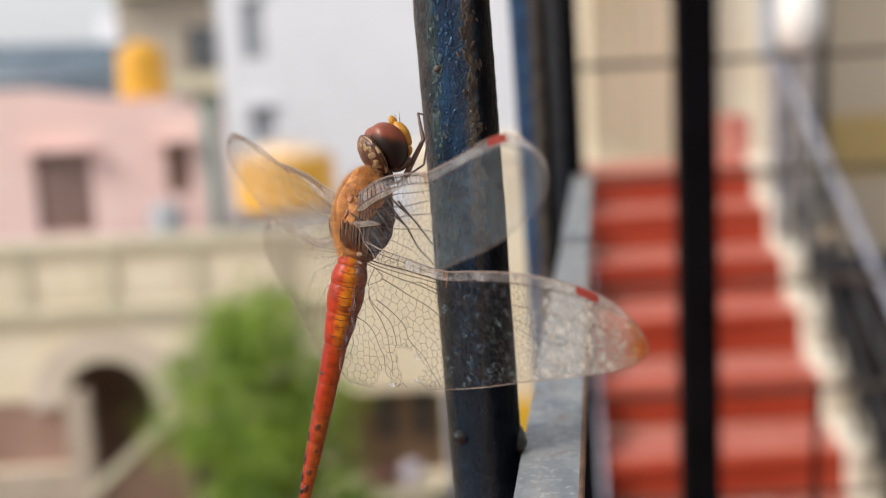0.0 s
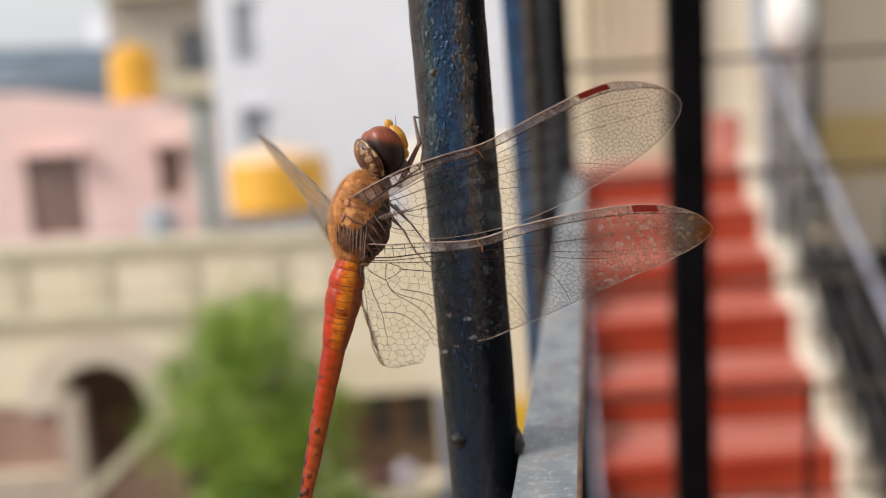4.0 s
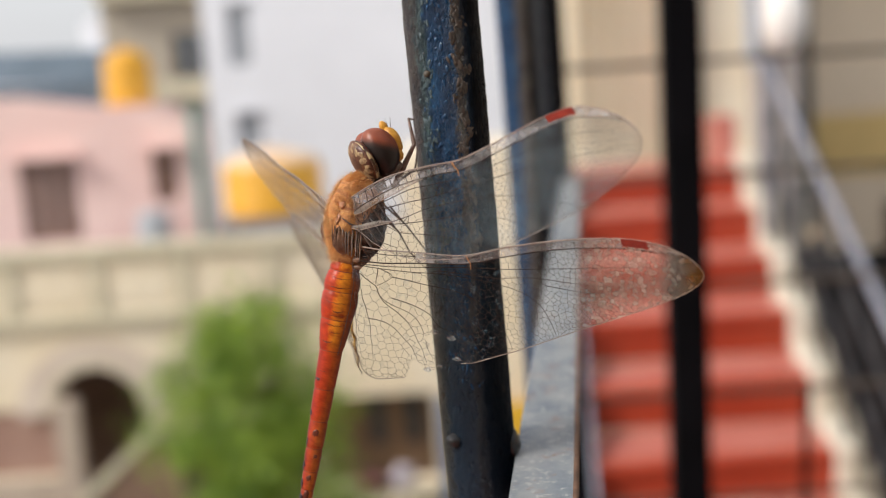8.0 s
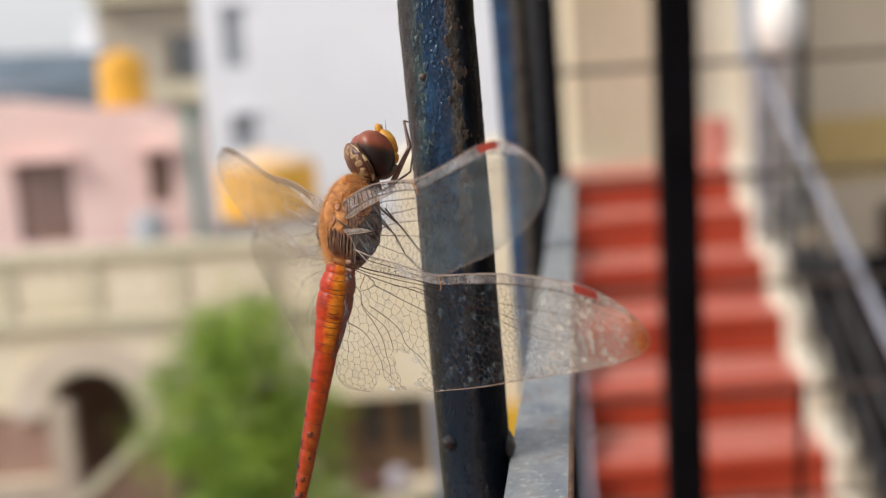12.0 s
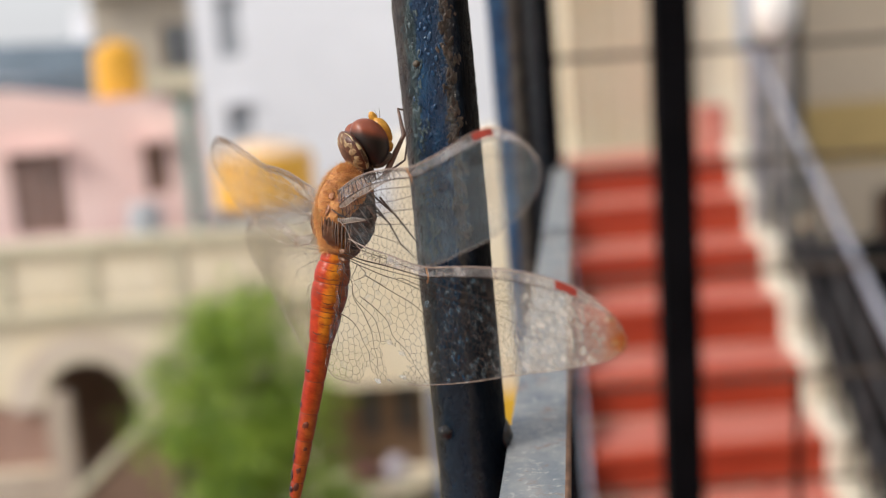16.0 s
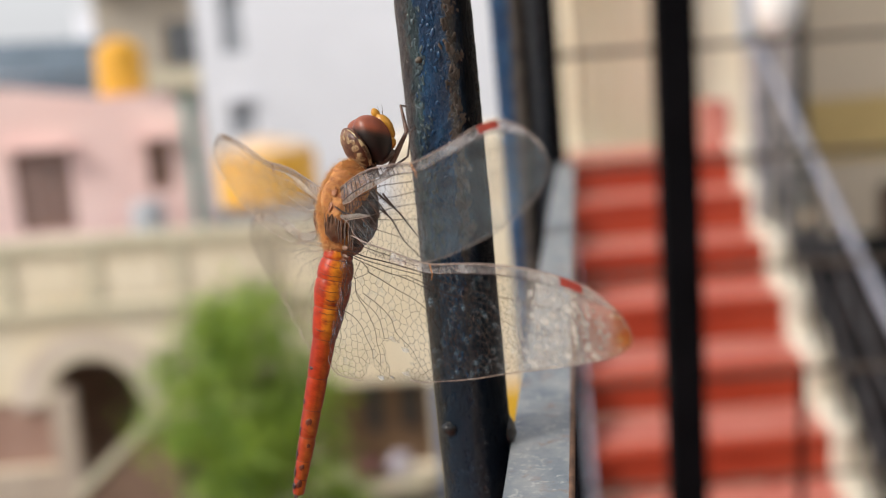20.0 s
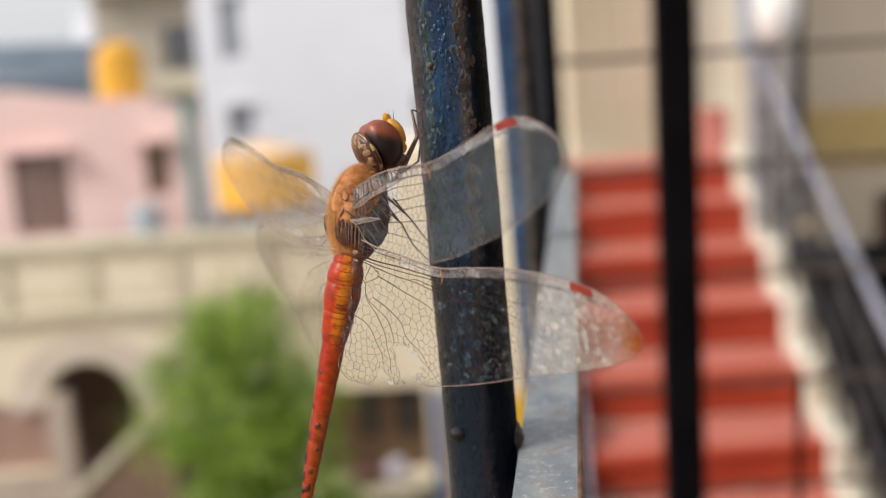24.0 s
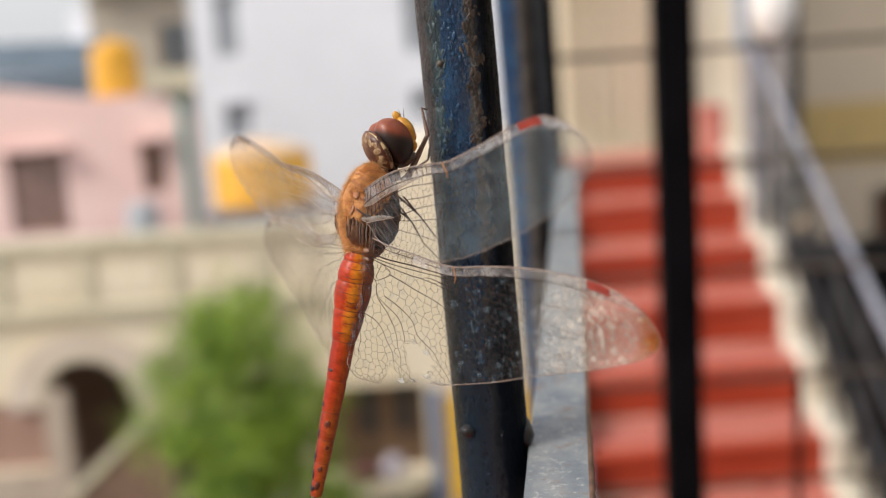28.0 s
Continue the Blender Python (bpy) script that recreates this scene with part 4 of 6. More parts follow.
def abdomen_skin():
    """Red back, orange flank and brown underside round the body, redder towards the middle and browner at the end."""
    m, nt, b = blank("red_and_orange_abdomen")
    uv, sep = nt.nodes.new("ShaderNodeUVMap"), nt.nodes.new("ShaderNodeSeparateXYZ")
    uv.uv_map = "round"
    nt.links.new(uv.outputs[0], sep.inputs[0])
    wob = nt.nodes.new("ShaderNodeMath")
    wob.operation = "MULTIPLY_ADD"
    nt.links.new(noise_node(nt, 420.0, 4.0, 0.6, (1.0, 1.5, 1.0)), wob.inputs[0])
    wob.inputs[1].default_value = 0.13
    nt.links.new(sep.outputs[0], wob.inputs[2])
    sub = nt.nodes.new("ShaderNodeMath")
    sub.operation = "SUBTRACT"
    nt.links.new(wob.outputs[0], sub.inputs[0])
    sub.inputs[1].default_value = 0.065
    # the colours run from the underside (0) over the flank to the back (1)
    front = ramp_node(nt, sub.outputs[0], [(0.10, (0.16, 0.04, 0.018)), (0.36, (0.30, 0.08, 0.026)), (0.45, (0.44, 0.13, 0.026)), (0.49, (0.66, 0.22, 0.018)), (0.62, (0.72, 0.26, 0.020)), (0.72, (0.66, 0.17, 0.014)), (0.79, (0.48, 0.045, 0.008)), (1.0, (0.42, 0.030, 0.007))])
    middle = ramp_node(nt, sub.outputs[0], [(0.10, (0.22, 0.04, 0.016)), (0.34, (0.42, 0.08, 0.018)), (0.46, (0.55, 0.12, 0.018)), (0.62, (0.48, 0.060, 0.012)), (0.84, (0.42, 0.034, 0.009)), (1.0, (0.30, 0.024, 0.012))])
    rear = ramp_node(nt, sub.outputs[0], [(0.10, (0.20, 0.05, 0.020)), (0.36, (0.40, 0.10, 0.026)), (0.50, (0.52, 0.15, 0.028)), (0.70, (0.44, 0.075, 0.018)), (0.90, (0.38, 0.04, 0.014)), (1.0, (0.20, 0.028, 0.020))])
    ragged = nt.nodes.new("ShaderNodeMath")
    ragged.operation = "MULTIPLY_ADD"
    nt.links.new(noise_node(nt, 500.0, 3.0, 0.6), ragged.inputs[0])
    ragged.inputs[1].default_value = 0.06
    nt.links.new(sep.outputs[1], ragged.inputs[2])
    to_middle = ramp_node(nt, ragged.outputs[0], [(0.345, (0, 0, 0)), (0.40, (1, 1, 1))])
    to_rear = ramp_node(nt, ragged.outputs[0], [(0.64, (0, 0, 0)), (0.71, (1, 1, 1))])
    col = mix_node(nt, mix_node(nt, front, middle, to_middle), rear, to_rear)
    blot = ramp_node(nt, noise_node(nt, 520.0, 3.0, 0.5, (0.8, 1.3, 0.8)), [(0.57, (0, 0, 0)), (0.66, (0.8, 0.8, 0.8))])
    col = mix_node(nt, col, (0.34, 0.035, 0.010), blot)
    col = mix_node(nt, col, ramp_node(nt, noise_node(nt, 1100.0, 6.0, 0.7, (0.6, 1.4, 0.6)), [(0.36, (0.72, 0.64, 0.72)), (0.56, (1, 1, 1)), (0.70, (1.12, 1.25, 1.1))]), 1.0, "MULTIPLY")
    nt.links.new(col, b.inputs["Base Color"])
    b.inputs["Roughness"].default_value, b.inputs["Specular IOR Level"].default_value = 0.36, 0.3
    bump_node(nt, b, noise_node(nt, 800.0, 4.0, 0.7, (0.3, 1.8, 0.3)), 0.5, 0.00016)
    return m


ABDOMEN = abdomen_skin()
SPOT = mat("blue_black_spot", (0.020, 0.012, 0.018), (0.06, 0.022, 0.022), 900, 0.4, fine=2600, dist=0.00003)
CREASE = mat("dark_red_crease", (0.10, 0.020, 0.010), (0.20, 0.040, 0.016), 900, 0.45, fine=2600, dist=0.00002)
RING = mat("dark_segment_ring", (0.20, 0.04, 0.02), (0.30, 0.07, 0.03), 900, 0.4, fine=3000, dist=0.00002)
VEIN = mat("brown_wing_vein", (0.022, 0.011, 0.008), (0.060, 0.032, 0.022), 600, 0.5, fine=2500, dist=0.00001, spec=0.15)
NET = mat("thin_brown_vein", (0.055, 0.032, 0.022), (0.125, 0.080, 0.056), 600, 0.5, fine=2500, dist=0.00001, spec=0.2)
# for the left wings: sunlight on the veins, put into a paler copy
VEIN_PALE_LIT = mat("sunlit_brown_wing_vein", (0.26, 0.20, 0.15), (0.42, 0.34, 0.27), 600, 0.45, fine=2500, dist=0.00001)
COSTA = mat("pale_brown_costal_vein", (0.24, 0.17, 0.14), (0.42, 0.33, 0.28), 500, 0.4, fine=2500, dist=0.00001)
STIGMA = mat("brick_red_stigma", (0.26, 0.022, 0.014), (0.36, 0.042, 0.022), 900, 0.4, fine=2500, dist=0.00001)
NODUS = mat("orange_brown_nodus", (0.40, 0.17, 0.06), (0.52, 0.25, 0.10), 900, 0.4, fine=2500, dist=0.00001)


def membrane(name, tint, haze_lo, haze_hi, cells, body=(0.72, 0.72, 0.71), rough=0.24, even=False, outer=None, amber=None, washed=None):
    """Clear wing skin: mostly see-through; its silvery sheen and glints are put in as haze that differs from cell to
    cell.
    """
    m, nt, b = blank(name)
    clear = nt.nodes.new("ShaderNodeBsdfTransparent")
    clear.inputs[0].default_value = (*tint, 1)
    b.inputs["Base Color"].default_value = (*body, 1)
    b.inputs["Roughness"].default_value = rough
    tc, cell = nt.nodes.new("ShaderNodeTexCoord"), nt.nodes.new("ShaderNodeNewGeometry")
    both = nt.nodes.new("ShaderNodeMath")
    both.operation = "MULTIPLY"
    nt.links.new(cell.outputs["Random Per Island"], both.inputs[0])
    nt.links.new(ramp_node(nt, noise_node(nt, 1500.0, 3.0, 0.6), [(0.38, (0.5,) * 3), (0.62, (1.0,) * 3)]), both.inputs[1])
    mr = nt.nodes.new("ShaderNodeMapRange")
    mr.inputs[1].default_value, mr.inputs[2].default_value = 0.55, 1.0
    mr.inputs[3].default_value, mr.inputs[4].default_value = haze_lo, haze_hi
    if even:
        mr.inputs[1].default_value, mr.inputs[2].default_value = 0.36, 0.66
        nt.links.new(noise_node(nt, 420.0, 4.0, 0.6), mr.inputs[0])
    else:
        nt.links.new(both.outputs[0], mr.inputs[0])
    haze = mr.outputs[0]
    # outer sheen: reflected sky put in as haze that grows towards the tip
    if outer:
        u0, u1, more = outer
        along, size, rise, sums = nt.nodes.new("ShaderNodeSeparateXYZ"), nt.nodes.new("ShaderNodeMath"), nt.nodes.new("ShaderNodeMapRange"), nt.nodes.new("ShaderNodeMath")
        size.operation, sums.operation = "ABSOLUTE", "ADD"
        nt.links.new(tc.outputs["Object"], along.inputs[0])
        nt.links.new(along.outputs[0], size.inputs[0])
        nt.links.new(size.outputs[0], rise.inputs[0])
        rise.inputs[1].default_value, rise.inputs[2].default_value, rise.inputs[4].default_value = u0, u1, more
        nt.links.new(haze, sums.inputs[0])
        patchy = nt.nodes.new("ShaderNodeMath")
        patchy.operation = "MULTIPLY"
        nt.links.new(rise.outputs[0], patchy.inputs[0])
        cloud = ramp_node(nt, noise_node(nt, 700.0, 4.0, 0.7), [(0.36, (0.75,) * 3), (0.66, (1.2,) * 3)])
        nt.links.new(mix_node(nt, cloud, ramp_node(nt, cell.outputs["Random Per Island"], [(0.0, (0.70,) * 3), (0.75, (0.9,) * 3), (1.0, (1.45,) * 3)]), 1.0, "MULTIPLY"), patchy.inputs[1])
        nt.links.new(patchy.outputs[0], sums.inputs[1])
        haze = sums.outputs[0]
        if amber:
            # the brown stain fades in towards the tip
            ragged, stain = nt.nodes.new("ShaderNodeMath"), nt.nodes.new("ShaderNodeMapRange")
            ragged.operation = "MULTIPLY_ADD"
            nt.links.new(noise_node(nt, 700.0, 5.0, 0.7), ragged.inputs[0])
            ragged.inputs[1].default_value = 0.006
            nt.links.new(size.outputs[0], ragged.inputs[2])
            nt.links.new(ragged.outputs[0], stain.inputs[0])
            stain.inputs[1].default_value, stain.inputs[2].default_value = 0.0422, 0.0446
            nt.links.new(mix_node(nt, tint, (0.84, 0.58, 0.24), stain.outputs[0]), clear.inputs[0])
            milky = nt.nodes.new("ShaderNodeMapRange")
            nt.links.new(size.outputs[0], milky.inputs[0])
            milky.inputs[1].default_value, milky.inputs[2].default_value = u0 - 0.003, u1
            nt.links.new(mix_node(nt, mix_node(nt, body, (0.74, 0.69, 0.61), milky.outputs[0]), amber, stain.outputs[0]), b.inputs["Base Color"])
    if washed:
        # a yellowish wash near the hinge
        far, close, wash = washed
        axes, size, near = nt.nodes.new("ShaderNodeSeparateXYZ"), nt.nodes.new("ShaderNodeMath"), nt.nodes.new("ShaderNodeMapRange")
        size.operation = "ABSOLUTE"
        nt.links.new(tc.outputs["Object"], axes.inputs[0])
        nt.links.new(axes.outputs[0], size.inputs[0])
        nt.links.new(size.outputs[0], near.inputs[0])
        near.inputs[1].default_value, near.inputs[2].default_value = far, close
        nt.links.new(mix_node(nt, tint, wash, near.outputs[0]), clear.inputs[0])
        nt.links.new(mix_node(nt, body, (0.70, 0.50, 0.20), near.outputs[0]), b.inputs["Base Color"])
    mx = nt.nodes.new("ShaderNodeMixShader")
    nt.links.new(haze, mx.inputs[0])
    nt.links.new(clear.outputs[0], mx.inputs[1])
    nt.links.new(b.outputs[0], mx.inputs[2])
    nt.links.new(mx.outputs[0], nt.nodes["Material Output"].inputs["Surface"])
    bump_node(nt, b, noise_node(nt, cells * 1.5, 3.0, 0.6), 0.6, 0.0002)
    return m


SKIN = membrane("clear_wing_membrane", (0.97, 0.96, 0.94), 0.012, 0.17, 3400, (0.34, 0.53, 0.70), 0.26, outer=(0.0250, 0.0305, 0.36), amber=(0.46, 0.21, 0.045))
SKIN_FORE = membrane("hazy_wing_membrane", (0.95, 0.94, 0.93), 0.006, 0.060, 900, (0.42, 0.58, 0.68), 0.4, True, outer=(0.012, 0.024, 0.055))
SMOKE = membrane("amber_wing_tip", (0.86, 0.60, 0.26), 0.25, 0.55, 1500, (0.48, 0.23, 0.05), 0.4)
PALE_PLEAT = membrane("sky_lit_wing_base_skin", (0.85, 0.82, 0.80), 0.25, 0.62, 900, (0.42, 0.37, 0.33), 0.45, True)
# left base folds: sunlight put into a paler copy of the skin
PLEAT_LEFT = membrane("sunlit_wing_base_skin", (0.90, 0.88, 0.84), 0.20, 0.58, 900, (0.76, 0.70, 0.62), 0.4, True)
COSTAL_SKIN = membrane("grey_costal_membrane", (0.86, 0.84, 0.84), 0.08, 0.40, 800, (0.72, 0.70, 0.72), 0.22, True)
FLAKE = membrane("dry_wing_flake", (0.9, 0.9, 0.9), 0.10, 0.50, 1800, (0.46, 0.49, 0.51), 0.35, True)
# left forewing: the haze stands for the sun on it
SKIN_LEFT_FORE = membrane("sunlit_hazy_membrane", (0.95, 0.93, 0.90), 0.07, 0.20, 900, (0.72, 0.68, 0.62), 0.35, True)
SKIN_LEFT = membrane("clear_yellow_based_membrane", (0.96, 0.95, 0.92), 0.02, 0.14, 2600, (0.70, 0.69, 0.66), 0.3, washed=(0.0045, 0.0015, (0.90, 0.68, 0.30)))

fly = new("dragonfly")
fly.empty_display_size = 0.01
fly.matrix_world = BODY
ORIGIN[fly.name] = Vector((0, 0, 0))
tagged(fly, "orange-red dragonfly with clear veined wings clinging to a bar", "dragonfly")


def mm(shape):
    v, f = shape
    return [(a * MM, b * MM, c * MM) for a, b, c in v], f


# thorax with its fur
tilt = Matrix.Rotation(radians(11), 3, "X")
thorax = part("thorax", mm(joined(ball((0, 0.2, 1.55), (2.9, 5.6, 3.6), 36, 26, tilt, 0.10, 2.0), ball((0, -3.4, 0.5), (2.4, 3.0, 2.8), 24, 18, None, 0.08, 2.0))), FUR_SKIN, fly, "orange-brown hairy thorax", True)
for x in (1, -1):
    part("side_plate", mm(ball((x * 1.68, -0.5, 0.15), (1.42, 3.95, 2.40), 48, 32, Matrix.Rotation(radians(14), 3, "X"), 0.09, 4.5)), SIDE, thorax, "dark brown side plate", True)
    # upright corrugated folds below the wing hinges, lying close in a leathery plate
    part("pleural_plate", mm(ball((x * 1.62, -2.6, 2.15), (0.84, 2.05, 2.05), 32, 24, Matrix.Rotation(radians(16), 3, "X"), 0.10, 4.0)), FOLD, thorax, "leathery brown plate below the wings", True)
    for k in range(16):
        s = (k + 0.35 * math.sin(k * 2.7)) / 15
        top = Vector((x * (1.62 + 1.06 * s ** 0.8), -1.75 + 0.95 * s, 4.75 - 3.3 * s))
        low = Vector((x * (1.45 + 1.20 * s ** 0.8), -4.2 - 0.5 * s, 3.55 - 3.4 * s))
        mid = top.lerp(low, 0.5) + Vector((x * 0.24, 0.06 * math.sin(k * 1.7), 0.16))
        wide = 0.075 + 0.030 * math.sin(k * 3.1)
        part("fold", mm(tube([top, top.lerp(mid, 0.5) + Vector((x * 0.1, 0, 0)), mid, mid.lerp(low, 0.5) + Vector((x * 0.1, 0, 0)), low], [0.04, wide, wide * 1.25, wide, 0.03], 8)), FOLD if k < 5 or k % 3 == 0 else SEAM, thorax, "ridged brown fold of the side", True)
    part("hinge_ridge", mm(tube([(x * 2.3, -0.5, 4.2), (x * 2.68, -0.85, 3.0), (x * 2.95, -0.75, 1.5), (x * 2.95, -2.6, 0.9), (x * 2.9, -4.8, 0.2)], [0.07, 0.12, 0.10, 0.07, 0.05], 8)), SEAM, thorax, "pale wing hinge ridge", True)
    for y, z, r, wide in ((1.1, 4.55, 0.85, 0.8), (-0.7, 4.42, 0.70, 1.1), (-2.3, 3.75, 0.95, 0.7)):
        part("tergite", mm(ball((x * 1.42, y, z - 0.3), (r * 0.62, r * wide, r * 0.55), 20, 16, None, 0.45, 3.0)), BUMP, thorax, "pinkish orange bump beside the wing hinge", True)
    for k in range(6):
        y = 2.6 - 1.15 * k
        seam = []
        for j in range(7):
            z, yy = 1.3 - 0.45 * j, y + 0.5 - 0.28 * j
            seam.append((x * (1.72 + 1.47 * math.sqrt(max(0.04, 1 - ((z - 0.05) / 2.45) ** 2 - ((yy + 0.9) / 4.4) ** 2))), yy, z - 0.15))
        part("suture", mm(tube(seam, [0.05, 0.10, 0.13, 0.12, 0.10, 0.07, 0.04], 6)), (SEAM, FOLD)[k % 2], thorax, "pale ridge of the side", True)
rng = random.Random(11)
hv, hf = [], []
for _ in range(36000):
    q = Vector((rng.gauss(0, 1), rng.gauss(0, 1), rng.gauss(0, 1))).normalized()
    if q.z + 0.5 * (abs(q.x) - 0.5) * -1.2 < -0.05 and rng.random() < 0.9:
        continue
    if abs(q.x) > 0.44 and q.z < 0.84 and q.y < 0.30 and rng.random() < 0.93:
        continue
    pick = rng.random()
    if pick < 0.05:
        p = Vector((q.x * 1.6, q.y * 1.6 + 5.8, q.z * 1.6 + 1.3))
        g = Vector((q.x, q.y * 0.4, q.z))
    elif pick < 0.75:
        p = tilt @ Vector((q.x * 2.9, q.y * 5.6, q.z * 3.6)) + Vector((0, 0.2, 1.55))
        g = tilt @ Vector((q.x / 2.9, q.y / 5.6, q.z / 3.6))
    else:
        p = Vector((q.x * 2.4, q.y * 3.0 - 3.4, q.z * 2.8 + 0.5))
        g = Vector((q.x / 2.4, q.y / 3.0, q.z / 2.8))
    g = (g.normalized() + Vector((rng.gauss(0, 0.35), rng.gauss(-0.25, 0.35), rng.gauss(0, 0.35)))).normalized()
    L = rng.uniform(0.15, 0.65) if rng.random() < 0.95 else rng.uniform(0.65, 1.3)
    s = g.cross(Vector((rng.gauss(0, 1), rng.gauss(0, 1), rng.gauss(0, 1)))).normalized() * 0.017
    u = g.cross(s).normalized() * 0.017
    bend = Vector((rng.gauss(0, 0.1), -0.12, rng.gauss(0, 0.1)))
    n = len(hv)
    base = p - g * 0.15
    hv += [tuple(base + s), tuple(base - s * 0.5 + u), tuple(base - s * 0.5 - u), tuple(p + g * L + bend)]
    hf += [[n, n + 1, n + 3], [n + 1, n + 2, n + 3], [n + 2, n, n + 3]]
part("fur", mm((hv, hf)), FUR, thorax, "orange-brown hair")
part("neck", mm(tube([(0, 4.2, 0.4), (0, 5.2, 1.0), (0, 5.9, 1.4), (0, 6.5, 1.7), (0, 7.2, 2.0)], [1.7, 1.5, 1.25, 1.45, 1.3], 18)), SIDE, fly, "dark brown folded neck", True)
for x in (1, -1):
    for k in range(3):
        part("neck_fold", mm(ball((x * (1.05 + 0.1 * k), 5.2 + 0.62 * k, 1.75 + 0.34 * k), (0.42, 0.30, 0.85), 16, 12, Matrix.Rotation(radians(-30), 3, "X"), 0.25, 2.5)), BUMP if k == 1 else FOLD, fly, "brownish pink fold of the neck", True)

# head: its front faces the bar
HEAD_UP = Vector((-0.262, 0.618, 0.737)).normalized()
HEAD_FRONT = Vector((-0.011, 0.763, -0.645))
HEAD_FRONT = (HEAD_FRONT - HEAD_UP * HEAD_FRONT.dot(HEAD_UP)).normalized()
HEAD_AXES = Matrix((HEAD_FRONT.cross(HEAD_UP), HEAD_FRONT, HEAD_UP)).transposed()
HX, HF, HD = HEAD_AXES.col[0], HEAD_AXES.col[1], HEAD_AXES.col[2]
H0 = Vector((0, 7.68, 2.59))


def at_head(x, f, d):
    return tuple(H0 + HX * x + HF * f + HD * d)


head = part("head", mm(ball(at_head(0, -0.78, 0.05), (2.85, 1.22, 2.72), 32, 24, HEAD_AXES, 0.06, 2.0)), OCCIPUT, fly, "mottled red-brown and tan rear of the head", True)
CAP = Matrix.Rotation(radians(-44), 3, "X")
for x in (1, -1):
    # the red cap of the eye leans forward over the face; the rear of the eye is cut flat
    eye_axes = HEAD_AXES @ Matrix.Rotation(radians(9 * x), 3, "Y") @ CAP
    globe_v, globe_f = ball((0, 0, 0), (2.25, 2.55, 3.10), 48, 36)
    globe_v = [tuple(CAP.transposed() @ Vector((p, q * (0.70 if q < 0 else 1.0), r))) for p, q, r in globe_v]
    eye = new("eye", mesh_of("eye", mm((globe_v, globe_f)), EYE, True))
    eye.parent = head
    eye.matrix_basis = Matrix.Translation(Vector(at_head(1.15 * x, 1.05, 0.05)) * MM) @ eye_axes.to_4x4()
    tagged(eye, "glossy compound eye, red-brown above and dark below")
for x in (1, -1):
    rim = []
    for k in range(25):
        th = math.pi * (0.10 + 0.86 * k / 24)
        rim.append(at_head(x * (0.25 + 2.66 * math.sin(th)), -0.80 - 0.10 * math.cos(th), 2.70 * math.cos(th)))
    part("eye_margin", mm(tube(rim, [0.05 + (0.20 + 0.03 * math.sin(k * 1.3)) * math.sin(math.pi * (k / 24) ** 1.5) for k in range(25)], 10)), MARGIN, head, "pale yellowish rim behind the eye", True)
# cream blotches on the rear of the head, next to the rim
for x in (1, -1):
    for turn, rho, wide, tall in ((18, 0.80, 0.40, 0.50), (42, 0.76, 0.46, 0.62), (66, 0.82, 0.36, 0.40), (90, 0.74, 0.55, 0.62), (114, 0.80, 0.42, 0.50), (134, 0.70, 0.70, 0.55), (156, 0.74, 0.50, 0.60), (168, 0.50, 0.42, 0.40)):
        ca, cb = rho * math.sin(radians(turn)), rho * math.cos(radians(turn))
        dome = []
        for ring in range(4):
            for k in range(12):
                g = 2 * math.pi * k / 12
                reach = ring / 3 * (1 + 0.30 * math.sin(2 * g + turn) + 0.18 * math.sin(3 * g + 2 * turn))
                p, q = ca + wide * 0.34 * reach * math.cos(g), cb + tall * 0.34 * reach * math.sin(g)
                if p * p + q * q > 0.94:
                    p, q = p * 0.97 / math.hypot(p, q), q * 0.97 / math.hypot(p, q)
                out = 1.035 - 0.035 * (ring / 3) ** 2
                dome.append(at_head(x * 2.85 * p * out, -0.78 - 1.22 * out * math.sqrt(1 - p * p - q * q), 0.05 + 2.72 * q * out))
        part("pale_blotch", mm((dome, [[12 * r + k, 12 * r + (k + 1) % 12, 12 * r + 12 + (k + 1) % 12, 12 * r + 12 + k][::x] for r in range(3) for k in range(12)])), BLOTCH, head, "cream blotch behind the eye", True)
part("frons", mm(ball(at_head(0.25, 3.75, 0.35), (1.3, 1.02, 1.85), 20, 16, HEAD_AXES, 0.1, 2)), FACE, head, "yellow-orange swollen face", True)
part("labrum", mm(ball(at_head(0.2, 3.25, -1.5), (1.25, 0.82, 0.9), 18, 14, HEAD_AXES, 0.1, 2)), FACE, head, "yellow-orange upper lip", True)
part("vertex", mm(ball(at_head(0.1, 3.7, 2.35), (0.42, 0.52, 0.80), 16, 12, HEAD_AXES, 0.08, 3)), FACE, head, "small orange crown knob", True)
part("jaw", mm(ball(at_head(0.1, 1.8, -2.75), (1.5, 1.5, 0.75), 18, 14, HEAD_AXES, 0.1, 2)), LEGC, head, "dark brown jaw", True)
for x in (0.5, -0.5):
    part("antenna", mm(tube([at_head(x, 4.3, 1.9), at_head(x * 1.4, 4.6, 2.5), at_head(x * 1.8, 4.75, 3.0)], [0.06, 0.03, 0.012], 6)), LEGC, head, "", True)


